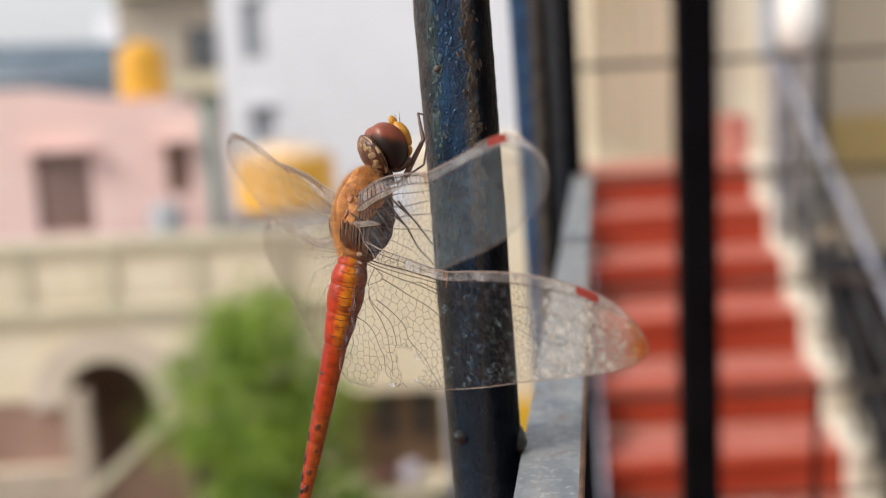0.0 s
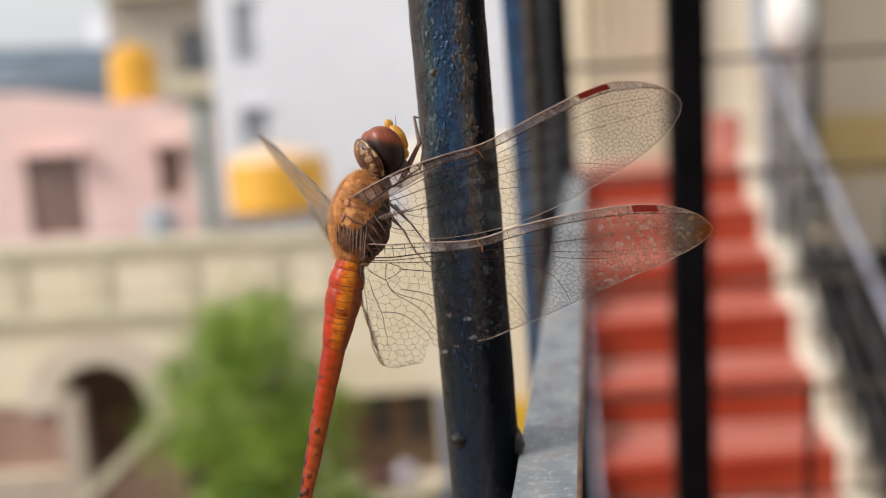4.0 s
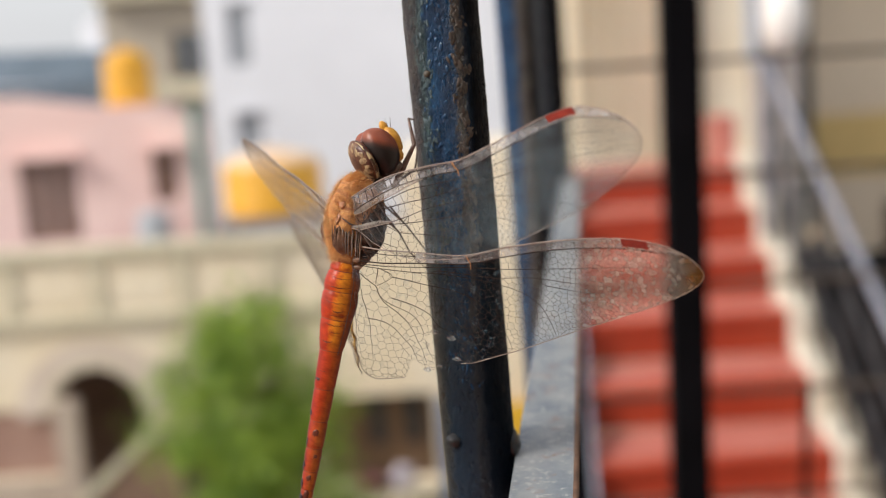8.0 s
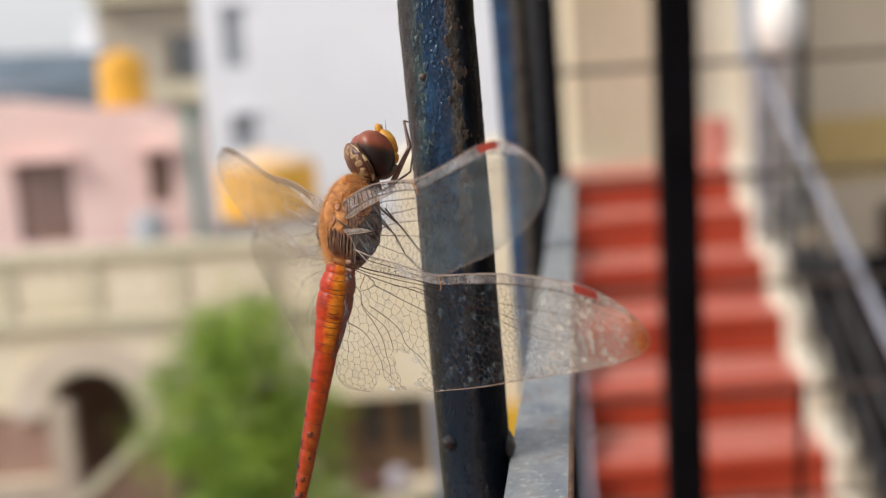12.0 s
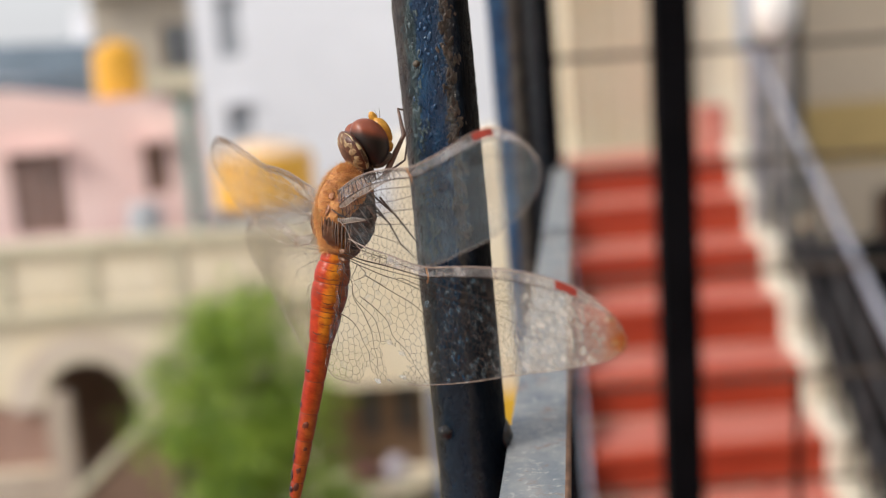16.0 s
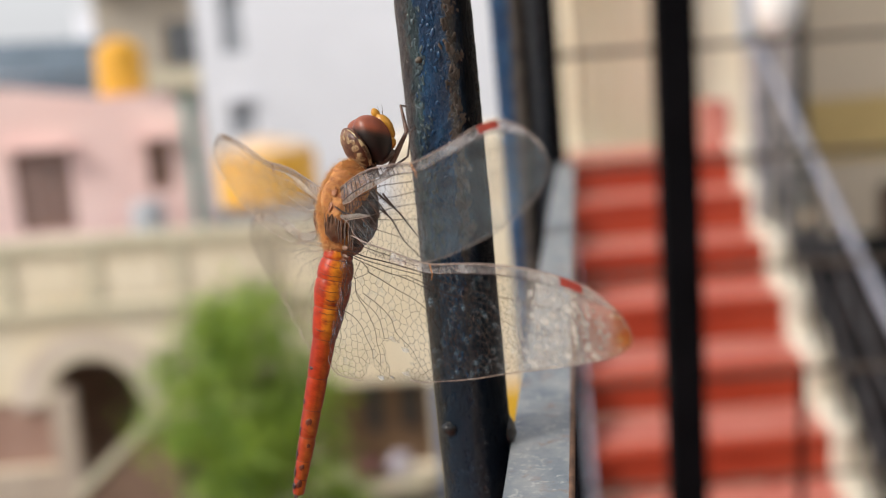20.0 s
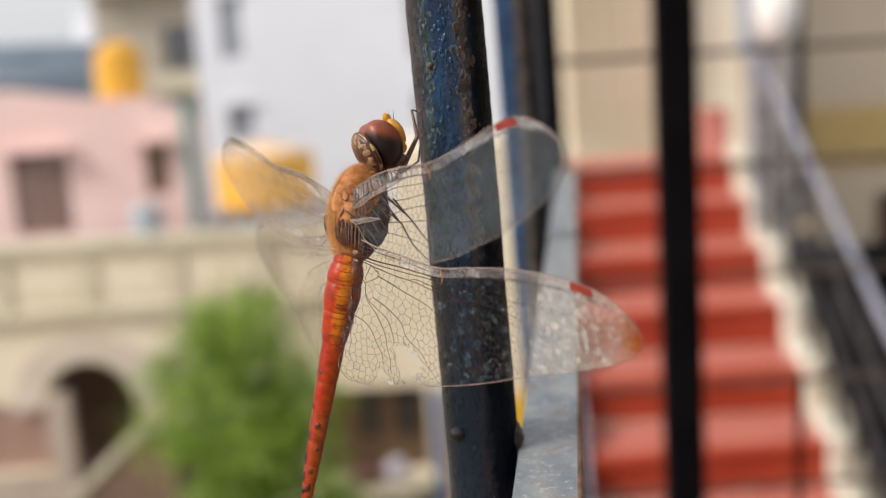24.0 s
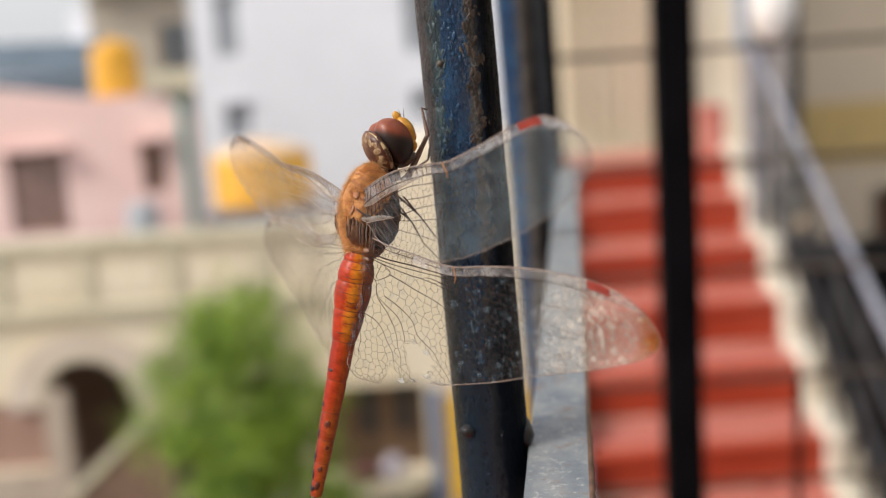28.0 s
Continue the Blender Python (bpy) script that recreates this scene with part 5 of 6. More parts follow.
# legs, each of thigh, shin and foot
def leg(points, stout=1.0, skin=LEGC):
    p = [Vector(q) for q in points]
    thigh = part("leg", mm(tube([p[0], p[0].lerp(p[1], 0.5), p[1]], [0.24 * stout, 0.21 * stout, 0.15 * stout], 10)), skin, fly, "dark brown spiny leg", True)
    part("shin", mm(tube([p[1], p[1].lerp(p[2], 0.5), p[2]], [0.17 * stout, 0.13 * stout, 0.09 * stout], 8)), skin, thigh, "", True)
    part("foot", mm(tube([p[2], p[3]], [0.08 * stout, 0.06 * stout], 8)), skin, thigh, "", True)
    d = p[2] - p[1]
    side = d.cross(Vector((1, 0.2, 0.1))).normalized()
    spines = []
    for k in range(7):
        b = p[1].lerp(p[2], 0.15 + 0.12 * k)
        spines.append(tube([b, b + (side + d.normalized() * 0.5) * 0.34], [0.018, 0.006], 4))
    part("spine", mm(joined(*spines)), skin, thigh)


MID_LEG = [(1.1, 3.0, -1.9), (1.05, 1.4, -5.2), (-0.2, -0.5, -9.4), (-0.45, -1.1, -10.5)]
HIND_LEG = [(1.2, 1.6, -2.0), (0.2, 0.3, -4.9), (-0.05, -1.65, -7.6), (-0.50, -2.9, -10.9)]
leg(MID_LEG, 0.52)
leg(HIND_LEG, 0.50)
leg([(1.3, 5.2, -1.4), (1.0, 11.3, -2.1), (-0.61, 14.2, -0.85), (-1.2, 14.4, -1.9)], 1.7, LEG_FRONT)
leg([(-0.6, 5.0, -1.6), (-0.9, 8.6, -4.4), (-1.54, 11.6, -3.9), (-1.9, 12.5, -4.4)], 0.8)
# the far pair is shifted along the camera's view to hide behind the near one
for near in (MID_LEG, HIND_LEG):
    leg([(-1.0, near[0][1], near[0][2])] + [(q[0] - 1.8, q[1] + 0.13, q[2] - 0.84) for q in near[1:]], 0.62)

# abdomen: a core with ten rings of cuticle, turning at its base
AB = Vector((0, -5.6, 0.25))
AXIS = [(-0.6, 0.1), (-7.2, -1.25), (-14.4, -2.65), (-21.6, -4.1), (-30.8, -6.0)]


def ab_point(y):
    for (y0, z0), (y1, z1) in zip(AXIS, AXIS[1:]):
        if y >= y1 or y1 == AXIS[-1][0]:
            return Vector((0, y, z0 + (z1 - z0) * (y - y0) / (y1 - y0)))


def ab_radius(y):
    ks = ((1.5, 1.5), (0.0, 1.75), (-2.2, 2.22), (-5.0, 2.28), (-8.5, 1.84), (-11.5, 1.44), (-16, 1.30), (-22, 1.12), (-26, 0.98), (-31, 0.72))
    for (y0, r0), (y1, r1) in zip(ks, ks[1:]):
        if y >= y1:
            return r0 + (r1 - r0) * (y - y0) / (y1 - y0)
    return 0.7


abdomen = new("abdomen", mesh_of("abdomen", mm(tube([ab_point(-1.0 * k) for k in range(31)], [ab_radius(-1.0 * k) * 0.965 for k in range(31)], 32, 0.95, (1, 0, 0))), RING, True))
abdomen.parent = fly
abdomen.location = AB * MM
ORIGIN[abdomen.name] = Vector((0, 0, 0))
tagged(abdomen, "orange-red banded abdomen with dark spots")
cuts = (0.9, -0.9, -3.4, -6.9, -10.9, -15.8, -19.9, -23.4, -26.4, -28.8, -30.8)


def on_abdomen(y, turn, out=1.0):
    """A point of the skin, turn degrees from the back towards the right flank."""
    p, r, a = ab_point(y), ab_radius(y) * out, radians(turn)
    return p + Vector((math.sin(a) * r * 0.95, 0.2 * math.cos(a) * r * -1.0, math.cos(a) * r))


for a, b in zip(cuts, cuts[1:]):
    steps, around = 10, 32
    pts, rad = [], []
    for k in range(steps + 1):
        y = a - 0.05 + (b - a + 0.10) * k / steps
        swell = 0.030 if a < -9 else 0.020
        pts.append(ab_point(y))
        rad.append(ab_radius(y) * (0.965 if k in (0, steps) else 1.0) * (1 + swell * math.sin(math.pi * k / steps) + (0.022 if k == steps - 1 and a < -9 else 0)))
    seg_mesh = mesh_of("segment", mm(tube(pts, rad, around, 0.95, (1, 0, 0))), ABDOMEN, True)
    # for the skin: x runs from the underside (0) to the back (1), y from the waist (0) to the tail (1)
    lay = seg_mesh.uv_layers.new(name="round")
    for loop in seg_mesh.loops:
        q = seg_mesh.vertices[loop.vertex_index].co / MM
        c = ab_point(q.y)
        turn = abs(math.atan2(q.x, q.z - c.z))
        lay.data[loop.index].uv = (1 - turn / math.pi, -q.y / 31.0)
    seg = new("segment", seg_mesh)
    seg.parent = abdomen
for y, t0, t1, r in ((-1.6, 30, 96, 0.035), (-2.7, 12, 98, 0.045), (-4.6, 20, 98, 0.040), (-5.7, 48, 84, 0.075), (-6.2, 30, 98, 0.030), (-7.4, 26, 98, 0.040), (-8.3, 40, 98, 0.030), (-9.6, 20, 66, 0.075), (-13.3, 5, 120, 0.028)):
    for x in (1, -1):
        run = [on_abdomen(y - 0.18 * math.sin(math.pi * k / 10) + 0.05 * math.sin(k * 2.1), t0 + (t1 - t0) * k / 10, 1.012) for k in range(11)]
        part("crease", mm(tube([(p.x * x, p.y, p.z) for p in run], [r * (0.25 + 0.75 * math.sin(math.pi * min(k + 0.5, 10) / 10.5)) for k in range(11)], 6)), CREASE, abdomen, "dark crease across a segment", True)
for y, turn, w, h in ((-18.9, -6, 0.42, 0.50), (-22.6, -8, 0.36, 0.75), (-25.6, -10, 0.40, 0.85), (-27.9, -10, 0.42, 0.80), (-29.7, 4, 0.40, 0.5), (-14.6, 18, 0.40, 0.28), (-21.4, 58, 0.38, 0.60), (-24.4, 84, 0.30, 0.42), (-27.2, 60, 0.32, 0.55), (-29.4, 62, 0.36, 0.60)):
    for x in (1, -1):
        if x < 0 and turn < 5:
            continue
        p = on_abdomen(y, turn * x, 0.93)
        part("spot", mm(ball(tuple(p), (w, h, 0.13), 14, 10, Matrix.Rotation(radians(turn * x), 3, "Y") @ Matrix.Rotation(radians(11), 3, "X"), 0.45, 2.6)), SPOT if abs(turn) < 20 else CREASE, abdomen, "blue-black blotch" if abs(turn) < 20 else "brown blotch", True)
for x in (1, -1):
    part("side_ridge", mm(tube([ab_point(-0.8 * k) + Vector((x * ab_radius(-0.8 * k) * 0.935, 0, -0.26 * ab_radius(-0.8 * k))) for k in range(15)], 0.045, 6)), LEGC, abdomen, "dark line along the side", True)
for x in (0.28, -0.28):
    part("tail_clasper", mm(tube([ab_point(-30.6) + Vector((x, 0, 0.2)), ab_point(-32.2) + Vector((x * 1.3, 0, 0.25))], [0.2, 0.08], 8)), LEGC, abdomen, "", True)

# ---- wings ----
FORE = [(-0.1, 1.2), (4.4, 2.4), (9.0, 3.0), (14.1, 2.9), (18.6, 2.6), (23.1, 3.2), (27.2, 3.9), (31.2, 4.5), (34.9, 4.6), (37.8, 3.6), (40.2, 2.0), (41.6, 0.1), (41.4, -1.5), (39.8, -3.1), (37.2, -4.5), (33.5, -5.9), (28.3, -7.1), (22.8, -8.1), (16.8, -8.3), (11.4, -7.6), (6.9, -6.2), (3.3, -3.8), (0.9, -1.6), (-0.1, -0.2)]
HIND = [(-0.2, -0.2), (3.9, -0.3), (7.9, -0.2), (14.0, -0.1), (19.0, 1.2), (24.1, 2.4), (29.2, 3.2), (33.9, 3.5), (37.5, 3.1), (40.3, 2.0), (42.0, 0.4), (42.1, -0.8), (40.6, -2.4), (37.5, -4.2), (32.6, -6.5), (27.1, -8.9), (21.7, -11.4), (16.7, -13.4), (11.4, -15.3), (7.1, -16.6), (3.7, -17.3), (1.3, -17.3), (-0.1, -15.0), (-0.2, -10.8), (-0.1, -6.8), (-0.4, -2.4)]
# the torn piece of the hind edge, from its outer to its inner end
TEAR = [(13.0, -14.4), (12.0, -13.5), (13.2, -12.7), (13.6, -12.0), (12.4, -11.1), (11.2, -10.4), (10.6, -10.8), (9.6, -10.1), (9.0, -11.3), (9.4, -12.9), (10.3, -14.6), (11.0, -15.2), (10.1, -15.3), (8.9, -15.9), (7.9, -15.2), (7.2, -14.1), (6.5, -14.9), (6.1, -16.7)]
HIND_VEINS = [
    [(1.2, -2.3), (4.5, -2.3), (9.2, -2.0), (14.4, -1.6), (19.8, -1.4), (24.9, -0.9), (32.7, -0.1), (38.4, 0.4)],
    [(0.8, -2.5), (3.4, -2.7), (7.4, -2.8), (11.0, -2.7), (15.4, -3.0), (18.2, -3.4), (21.7, -4.4), (23.8, -6.4), (25.0, -9.4)],
    [(10.0, -2.7), (11.2, -2.3), (15.5, -2.5), (18.2, -2.6), (22.9, -2.2), (27.5, -2.5), (33.0, -2.6), (39.0, -2.2)],
    [(24.0, -3.1), (29.2, -3.6), (32.5, -3.1)],
    [(4.9, -3.6), (9.2, -4.2), (13.9, -5.0), (17.2, -7.3), (18.8, -9.6), (19.6, -12.0)],
    [(3.3, -2.7), (4.9, -3.6), (2.7, -5.0)],
    [(3.0, -2.8), (2.7, -5.0)],
    [(0.6, -3.5), (1.8, -4.3), (2.7, -5.0), (3.1, -6.1), (4.7, -7.2), (7.0, -8.2), (8.1, -9.2), (8.6, -10.8)],
    [(3.1, -6.1), (4.1, -7.3), (6.4, -9.0), (7.0, -10.1), (7.9, -12.0), (8.7, -14.6)],
    [(4.6, -6.3), (7.2, -6.9), (9.3, -8.0), (10.8, -9.6), (13.2, -10.9), (15.6, -13.4)],
    [(1.6, -9.2), (3.7, -9.6), (5.4, -10.9), (6.7, -12.4), (7.3, -13.8)],
    [(0.7, -5.6), (1.2, -8.0), (1.6, -9.3), (1.7, -12.0), (1.8, -14.6)],
]
FORE_VEINS = [
    [(3.8, 0.1), (6.5, 0.2), (10.8, 0.8), (13.8, 0.7), (19.0, 0.6), (26.0, 1.3), (33.0, 1.9), (38.6, 1.2)],
    [(4.5, -0.4), (6.5, -0.6), (10.2, -0.6), (13.2, -0.7), (16.0, -0.6), (23.0, -0.4), (31.0, -0.3), (39.8, -0.8)],
    [(2.5, -2.2), (5.6, -2.4), (9.8, -2.2), (12.3, -1.9), (16.4, -1.9), (22.0, -2.3), (28.0, -3.7), (33.4, -5.8)],
    [(5.4, -2.4), (10.6, -3.1), (18.6, -3.8), (24.0, -5.4), (27.0, -7.3)],
    [(0.2, -1.6), (1.4, -2.3), (5.4, -2.4), (8.0, -3.8), (12.0, -4.8), (17.0, -6.3), (21.0, -8.1)],
    [(0.4, -0.3), (1.5, -0.5), (2.5, -1.6), (4.0, -0.9), (5.4, -0.6)],
    [(8.4, -3.0), (9.8, -2.2), (9.3, -3.2)],
    [(3.0, -2.4), (4.4, -4.0), (7.4, -5.6)],
]


def smooth_outline(pts, per=5):
    out, n = [], len(pts)
    for i in range(n):
        p0, p1, p2, p3 = (Vector(pts[(i + k - 1) % n]) for k in range(4))
        for s in range(per):
            t = s / per
            out.append(0.5 * ((2 * p1) + (p2 - p0) * t + (2 * p0 - 5 * p1 + 4 * p2 - p3) * t * t + (3 * p1 - p0 - 3 * p2 + p3) * t ** 3))
    return out


def run_of(pts, step):
    """An open run through pts, smoothed and cut into equal steps."""
    ends = [2 * Vector(pts[0]) - Vector(pts[1])] + [Vector(p) for p in pts] + [2 * Vector(pts[-1]) - Vector(pts[-2])]
    fine = []
    for p0, p1, p2, p3 in zip(ends, ends[1:], ends[2:], ends[3:]):
        for s in range(12):
            t = s / 12
            fine.append(0.5 * ((2 * p1) + (p2 - p0) * t + (2 * p0 - 5 * p1 + 4 * p2 - p3) * t * t + (3 * p1 - p0 - 3 * p2 + p3) * t ** 3))
    fine.append(Vector(pts[-1]))
    out, gone = [fine[0]], 0.0
    for a, b in zip(fine, fine[1:]):
        gone += (b - a).length
        if gone >= step:
            out.append(b)
            gone = 0.0
    return out + [fine[-1]]


def inside(p, poly):
    hit, j = False, len(poly) - 1
    for i in range(len(poly)):
        a, b = poly[i], poly[j]
        if (a[1] > p[1]) != (b[1] > p[1]) and p[0] < (b[0] - a[0]) * (p[1] - a[1]) / (b[1] - a[1]) + a[0]:
            hit = not hit
        j = i
    return hit


def edge_gap(p, poly):
    return min((Vector(p) - q).length for q in poly)


def leading(poly, u):
    best = [a.y + (b.y - a.y) * (u - a.x) / (b.x - a.x) for a, b in zip(poly, poly[1:] + poly[:1]) if (a.x - u) * (b.x - u) <= 0 and a.x != b.x]
    return max(best, default=0.0)


def wing(name, outline, hind, mirror, torn, label):
    poly = smooth_outline(outline)
    net_skin = VEIN_PALE_LIT if mirror else VEIN
    curl, cup, twist = (-1.38, -0.48, 3.98) if hind else (1.89, 1.81, -0.08)

    def lift(p):
        """Height of the wing skin: its curl, cup and twist, and long shallow pleats that fade towards the tip."""
        u, v = p[0], p[1]
        fold = 0.15 * math.sin(v * 2.6 + u * 0.05) * max(0.0, 1 - u / 44)
        return Vector((u, v, curl * (u / 40) ** 2 + cup * (v / 10) ** 2 + twist * (u / 40) * (v / 10) + fold))

    def out(p):
        return ((-p[0] if mirror else p[0]) * MM, p[1] * MM, p[2] * MM)

    def placed(shape):
        return [out(p) for p in shape[0]], shape[1]

    if torn:
        k0 = min(range(len(poly)), key=lambda i: (poly[i] - Vector(TEAR[0])).length)
        k1 = min(range(len(poly)), key=lambda i: (poly[i] - Vector(TEAR[-1])).length)
        poly = poly[:k0] + [Vector(q) for q in TEAR] + poly[k1 + 1:]
    rng = random.Random(21 if hind else 22)
    # cells stand in rows along the long veins and grow smaller towards tip and rear edge
    pts, bins = [], {}

    def gap_at(p):
        return max(0.45, 1.16 - 0.0225 * p.x) * (0.82 if p.y < leading(poly, p.x) - 10 else 1.0)

    def try_seed(p, share):
        key = (int(p.x), int(p.y + 20))
        gap = gap_at(p) * share
        if any((p - q).length_squared < gap * gap for i in (-1, 0, 1) for j in (-1, 0, 1) for q in bins.get((key[0] + i, key[1] + j), ())):
            return
        if inside(p, poly) and edge_gap(p, poly) > 0.24:
            pts.append(p)
            bins.setdefault(key, []).append(p)

    veins = HIND_VEINS if hind else FORE_VEINS
    for r in veins:
        run = run_of(r, 0.3)
        k = 0.0
        while k < len(run) - 1:
            a, b = run[int(k)], run[int(k) + 1]
            side = Vector((a.y - b.y, b.x - a.x)).normalized() * gap_at(a) * 0.46
            try_seed(a + side, 0.62)
            try_seed(a - side, 0.62)
            k += max(1.0, gap_at(a) * 0.92 / 0.3)
    for _ in range(26000):
        try_seed(Vector((rng.uniform(0, 42), rng.uniform(-17.5, 5.2))), 0.88)
    ring = list(poly)
    tri = geometry.delaunay_2d_cdt(ring + pts, [(i, (i + 1) % len(ring)) for i in range(len(ring))], [], 1, 1e-5)
    V, F = tri[0], tri[2]
    # centres of the corners between the cells
    centre, share = [], {}
    for k, f in enumerate(F):
        a, b, c = (V[i] for i in f)
        d = 2 * (a.x * (b.y - c.y) + b.x * (c.y - a.y) + c.x * (a.y - b.y))
        g = (a + b + c) / 3
        q = g
        if abs(d) > 1e-9:
            la, lb, lc = a.length_squared, b.length_squared, c.length_squared
            q = Vector(((la * (b.y - c.y) + lb * (c.y - a.y) + lc * (a.y - b.y)) / d, (la * (c.x - b.x) + lb * (a.x - c.x) + lc * (b.x - a.x)) / d))
        centre.append(q if (q - g).length < 1.0 and inside(q, poly) else g)
        for i, j in ((f[0], f[1]), (f[1], f[2]), (f[2], f[0])):
            share.setdefault((min(i, j), max(i, j)), []).append(k)
    # the skin, cell by cell: each is slightly domed and tilted in its own way
    fans = {}
    for k, f in enumerate(F):
        for i in f:
            fans.setdefault(i, []).append(centre[k])
    for i, j in zip(range(len(ring)), list(range(1, len(ring))) + [0]):
        for v in (i, j):
            fans.setdefault(v, []).extend([(V[i] + V[j]) / 2, V[v]])
    skin, tip = ([], []), ([], [])
    for i, corners in fans.items():
        mid = sum(corners, Vector((0, 0))) / len(corners)
        corners = sorted(corners, key=lambda q: math.atan2(q.y - mid.y, q.x - mid.x))
        slope = Vector((rng.uniform(-0.13, 0.13), rng.uniform(-0.13, 0.13)))
        verts, faces = tip if hind and not mirror and mid.x > 41.4 + rng.uniform(-0.4, 0.3) else skin
        base = len(verts)
        verts.append(out(lift(mid) + Vector((0, 0, 0.05))))
        for q in corners:
            p = lift(q)
            verts.append(out((p.x, p.y, p.z + slope.dot(q - mid))))
        faces += [[base, base + 1 + k, base + 1 + (k + 1) % len(corners)] for k in range(len(corners))]
    last = max(q.x for q in poly) - 0.35
    nodus_u = 14.6 if hind else 17.6
    edge_u = [0.1 + 0.8 * k for k in range(46)] + [36.8 + 0.3 * k for k in range(20)]

    def lead(u, off):
        if not hind and off > 1.0:
            off += 0.75 * max(0.0, 1 - u / 15.0)
        if hind and off > 1.0:
            off += 0.7 * max(0.0, 1 - u / 12.0)
        return lift((u, leading(poly, u) - off * min(1.0, (41.5 - u) / 5)))

    # the wing hangs on the strong vein of its leading edge
    ob = new(name, mesh_of(name, placed(tube([lead(u, 0.04) for u in edge_u if u < last], [(0.065 if mirror else 0.095) - 0.03 * u / 42 for u in edge_u if u < last], 6)), VEIN_PALE_LIT if mirror else COSTA, True))
    ob.parent = fly
    ORIGIN[ob.name] = Vector((0, 0, 0))
    tagged(ob, label)
    tagged(part("membrane", skin, (SKIN_LEFT if mirror else SKIN) if hind else SKIN_LEFT_FORE if mirror else SKIN_FORE, ob, "", True), "thin clear wing skin of many small cells", kind="stuff")
    if tip[1]:
        part("wing_tip", tip, SMOKE, ob, "amber brown stained wing tip", True)
    # net of veins: the borders between the cells
    net = []
    for (i, j), ks in share.items():
        if len(ks) == 2:
            a, b = centre[ks[0]], centre[ks[1]]
            if (a - b).length > 0.03:
                net.append(tube([lift(a), lift(b)], 0.0195 + 0.002 * max(0.0, 1 - a.x / 22), 3))
        elif len(ks) == 1:
            net.append(tube([lift(centre[ks[0]]), lift((V[i] + V[j]) / 2)], 0.018, 3))
    part("vein_net", placed(joined(*net)), VEIN_PALE_LIT if mirror else NET, ob, "fine net of brown veins")
    # long veins, each tapering outwards
    strip = [q for u in edge_u if (8.0 if hind else 0.0) < u < last for q in (lead(u, 0.02), lead(u, 1.14))]
    part("costal_strip", ([out((q.x, q.y, q.z + 0.012)) for q in strip], [[2 * k, 2 * k + 1, 2 * k + 3, 2 * k + 2] for k in range(len(strip) // 2 - 1)]), COSTAL_SKIN, ob, "greyish thickened leading strip", True)
    mid = [lead(u, (0.60 if hind else 0.30) if u < nodus_u else 0.60 * max(0.0, 1 - (u - nodus_u) / 2.5)) for u in edge_u if u < nodus_u + 2]
    part("long_vein", placed(tube(mid, 0.05, 5)), net_skin, ob, "brown vein behind the leading edge", True)
    part("long_vein", placed(tube([lead(u, 1.15) for u in edge_u if u < last - 1], [0.085 - 0.04 * u / 42 for u in edge_u if u < last - 1], 5)), net_skin, ob, "strong brown lengthwise vein", True)
    for r in veins:
        run = run_of(r, 0.45)
        thick = 0.052 if r[0][0] < 6 else 0.042
        part("long_vein", placed(tube([lift(p) for p in run], [thick - (thick - 0.026) * (k / len(run)) for k in range(len(run))], 4)), net_skin, ob, "", True)
    cross = []
    for k in range(31 if hind else 38):
        u = (1.6 + 1.30 * k if hind else 0.9 + 1.05 * k) + 0.15 * math.sin(k * 2.3)
        cross.append(tube([lead(u, 0.05), lead(u + 0.08, 1.12)], 0.030 if hind or u > nodus_u else 0.056 if u < nodus_u - 3 else 0.040, 4))
    part("cross_vein", placed(joined(*cross)), net_skin, ob, "row of short cross veins")
    if not hind:
        # corrugated folds of the wing base, reflected light painted pale, with a ladder of cross veins between them
        upper = [lead(0.5 + 0.78 * k, 1.16) for k in range(17)]
        lower = [lift((q.x, q.y - 0.72 * min(1.0, 0.15 + 0.25 * k, 0.1 + 0.16 * (16 - k)))) for k, q in enumerate(upper)]
        low_run = [lift((0.1 + 0.47 * k, -1.55 - 0.85 * min(1.0, k / 4))) for k in range(17)]
        high_run = [lift((q.x, q.y + 0.62 * min(1.0, 0.2 + 0.2 * k, 0.1 + 0.16 * (16 - k)))) for k, q in enumerate(low_run)]
        for near, far in ((upper, lower), (high_run, low_run)):
            strip = [out((q.x, q.y, q.z + h)) for a, c in zip(near, far) for q, h in ((a, 0.03), (a.lerp(c, 0.5), 0.15), (c, 0.03))]
            part("base_fold", (strip, [[3 * k + j, 3 * k + j + 1, 3 * k + j + 4, 3 * k + j + 3] for k in range(16) for j in (0, 1)]), PLEAT_LEFT if mirror else PALE_PLEAT, ob, "wing base fold with reflected light painted whitish", True)
            part("long_vein", placed(tube([q + Vector((0, 0, 0.04)) for q in far], 0.05, 5)), COSTA, ob, "pale brown vein of the wing base", True)
            part("cross_vein", placed(joined(*[tube([a + Vector((0, 0, 0.05)), a.lerp(c, 0.5) + Vector((0.05, 0, 0.17)), c + Vector((0, 0, 0.05))], 0.018, 4) for a, c in list(zip(near, far))[1:16]])), net_skin, ob)
        rungs = [tube([lower[k], high_run[min(16, 2 * k)] if k < 8 else low_run[16]], 0.036, 4) for k in range(1, 8)]
        part("cross_vein", placed(joined(*rungs)), net_skin, ob)
    else:
        rungs = [tube([lead(u, 1.15), lift((u + 0.15, -2.3))], 0.022, 4) for u in (1.9 + 1.5 * k for k in range(6))]
        part("cross_vein", placed(joined(*rungs)), net_skin, ob)
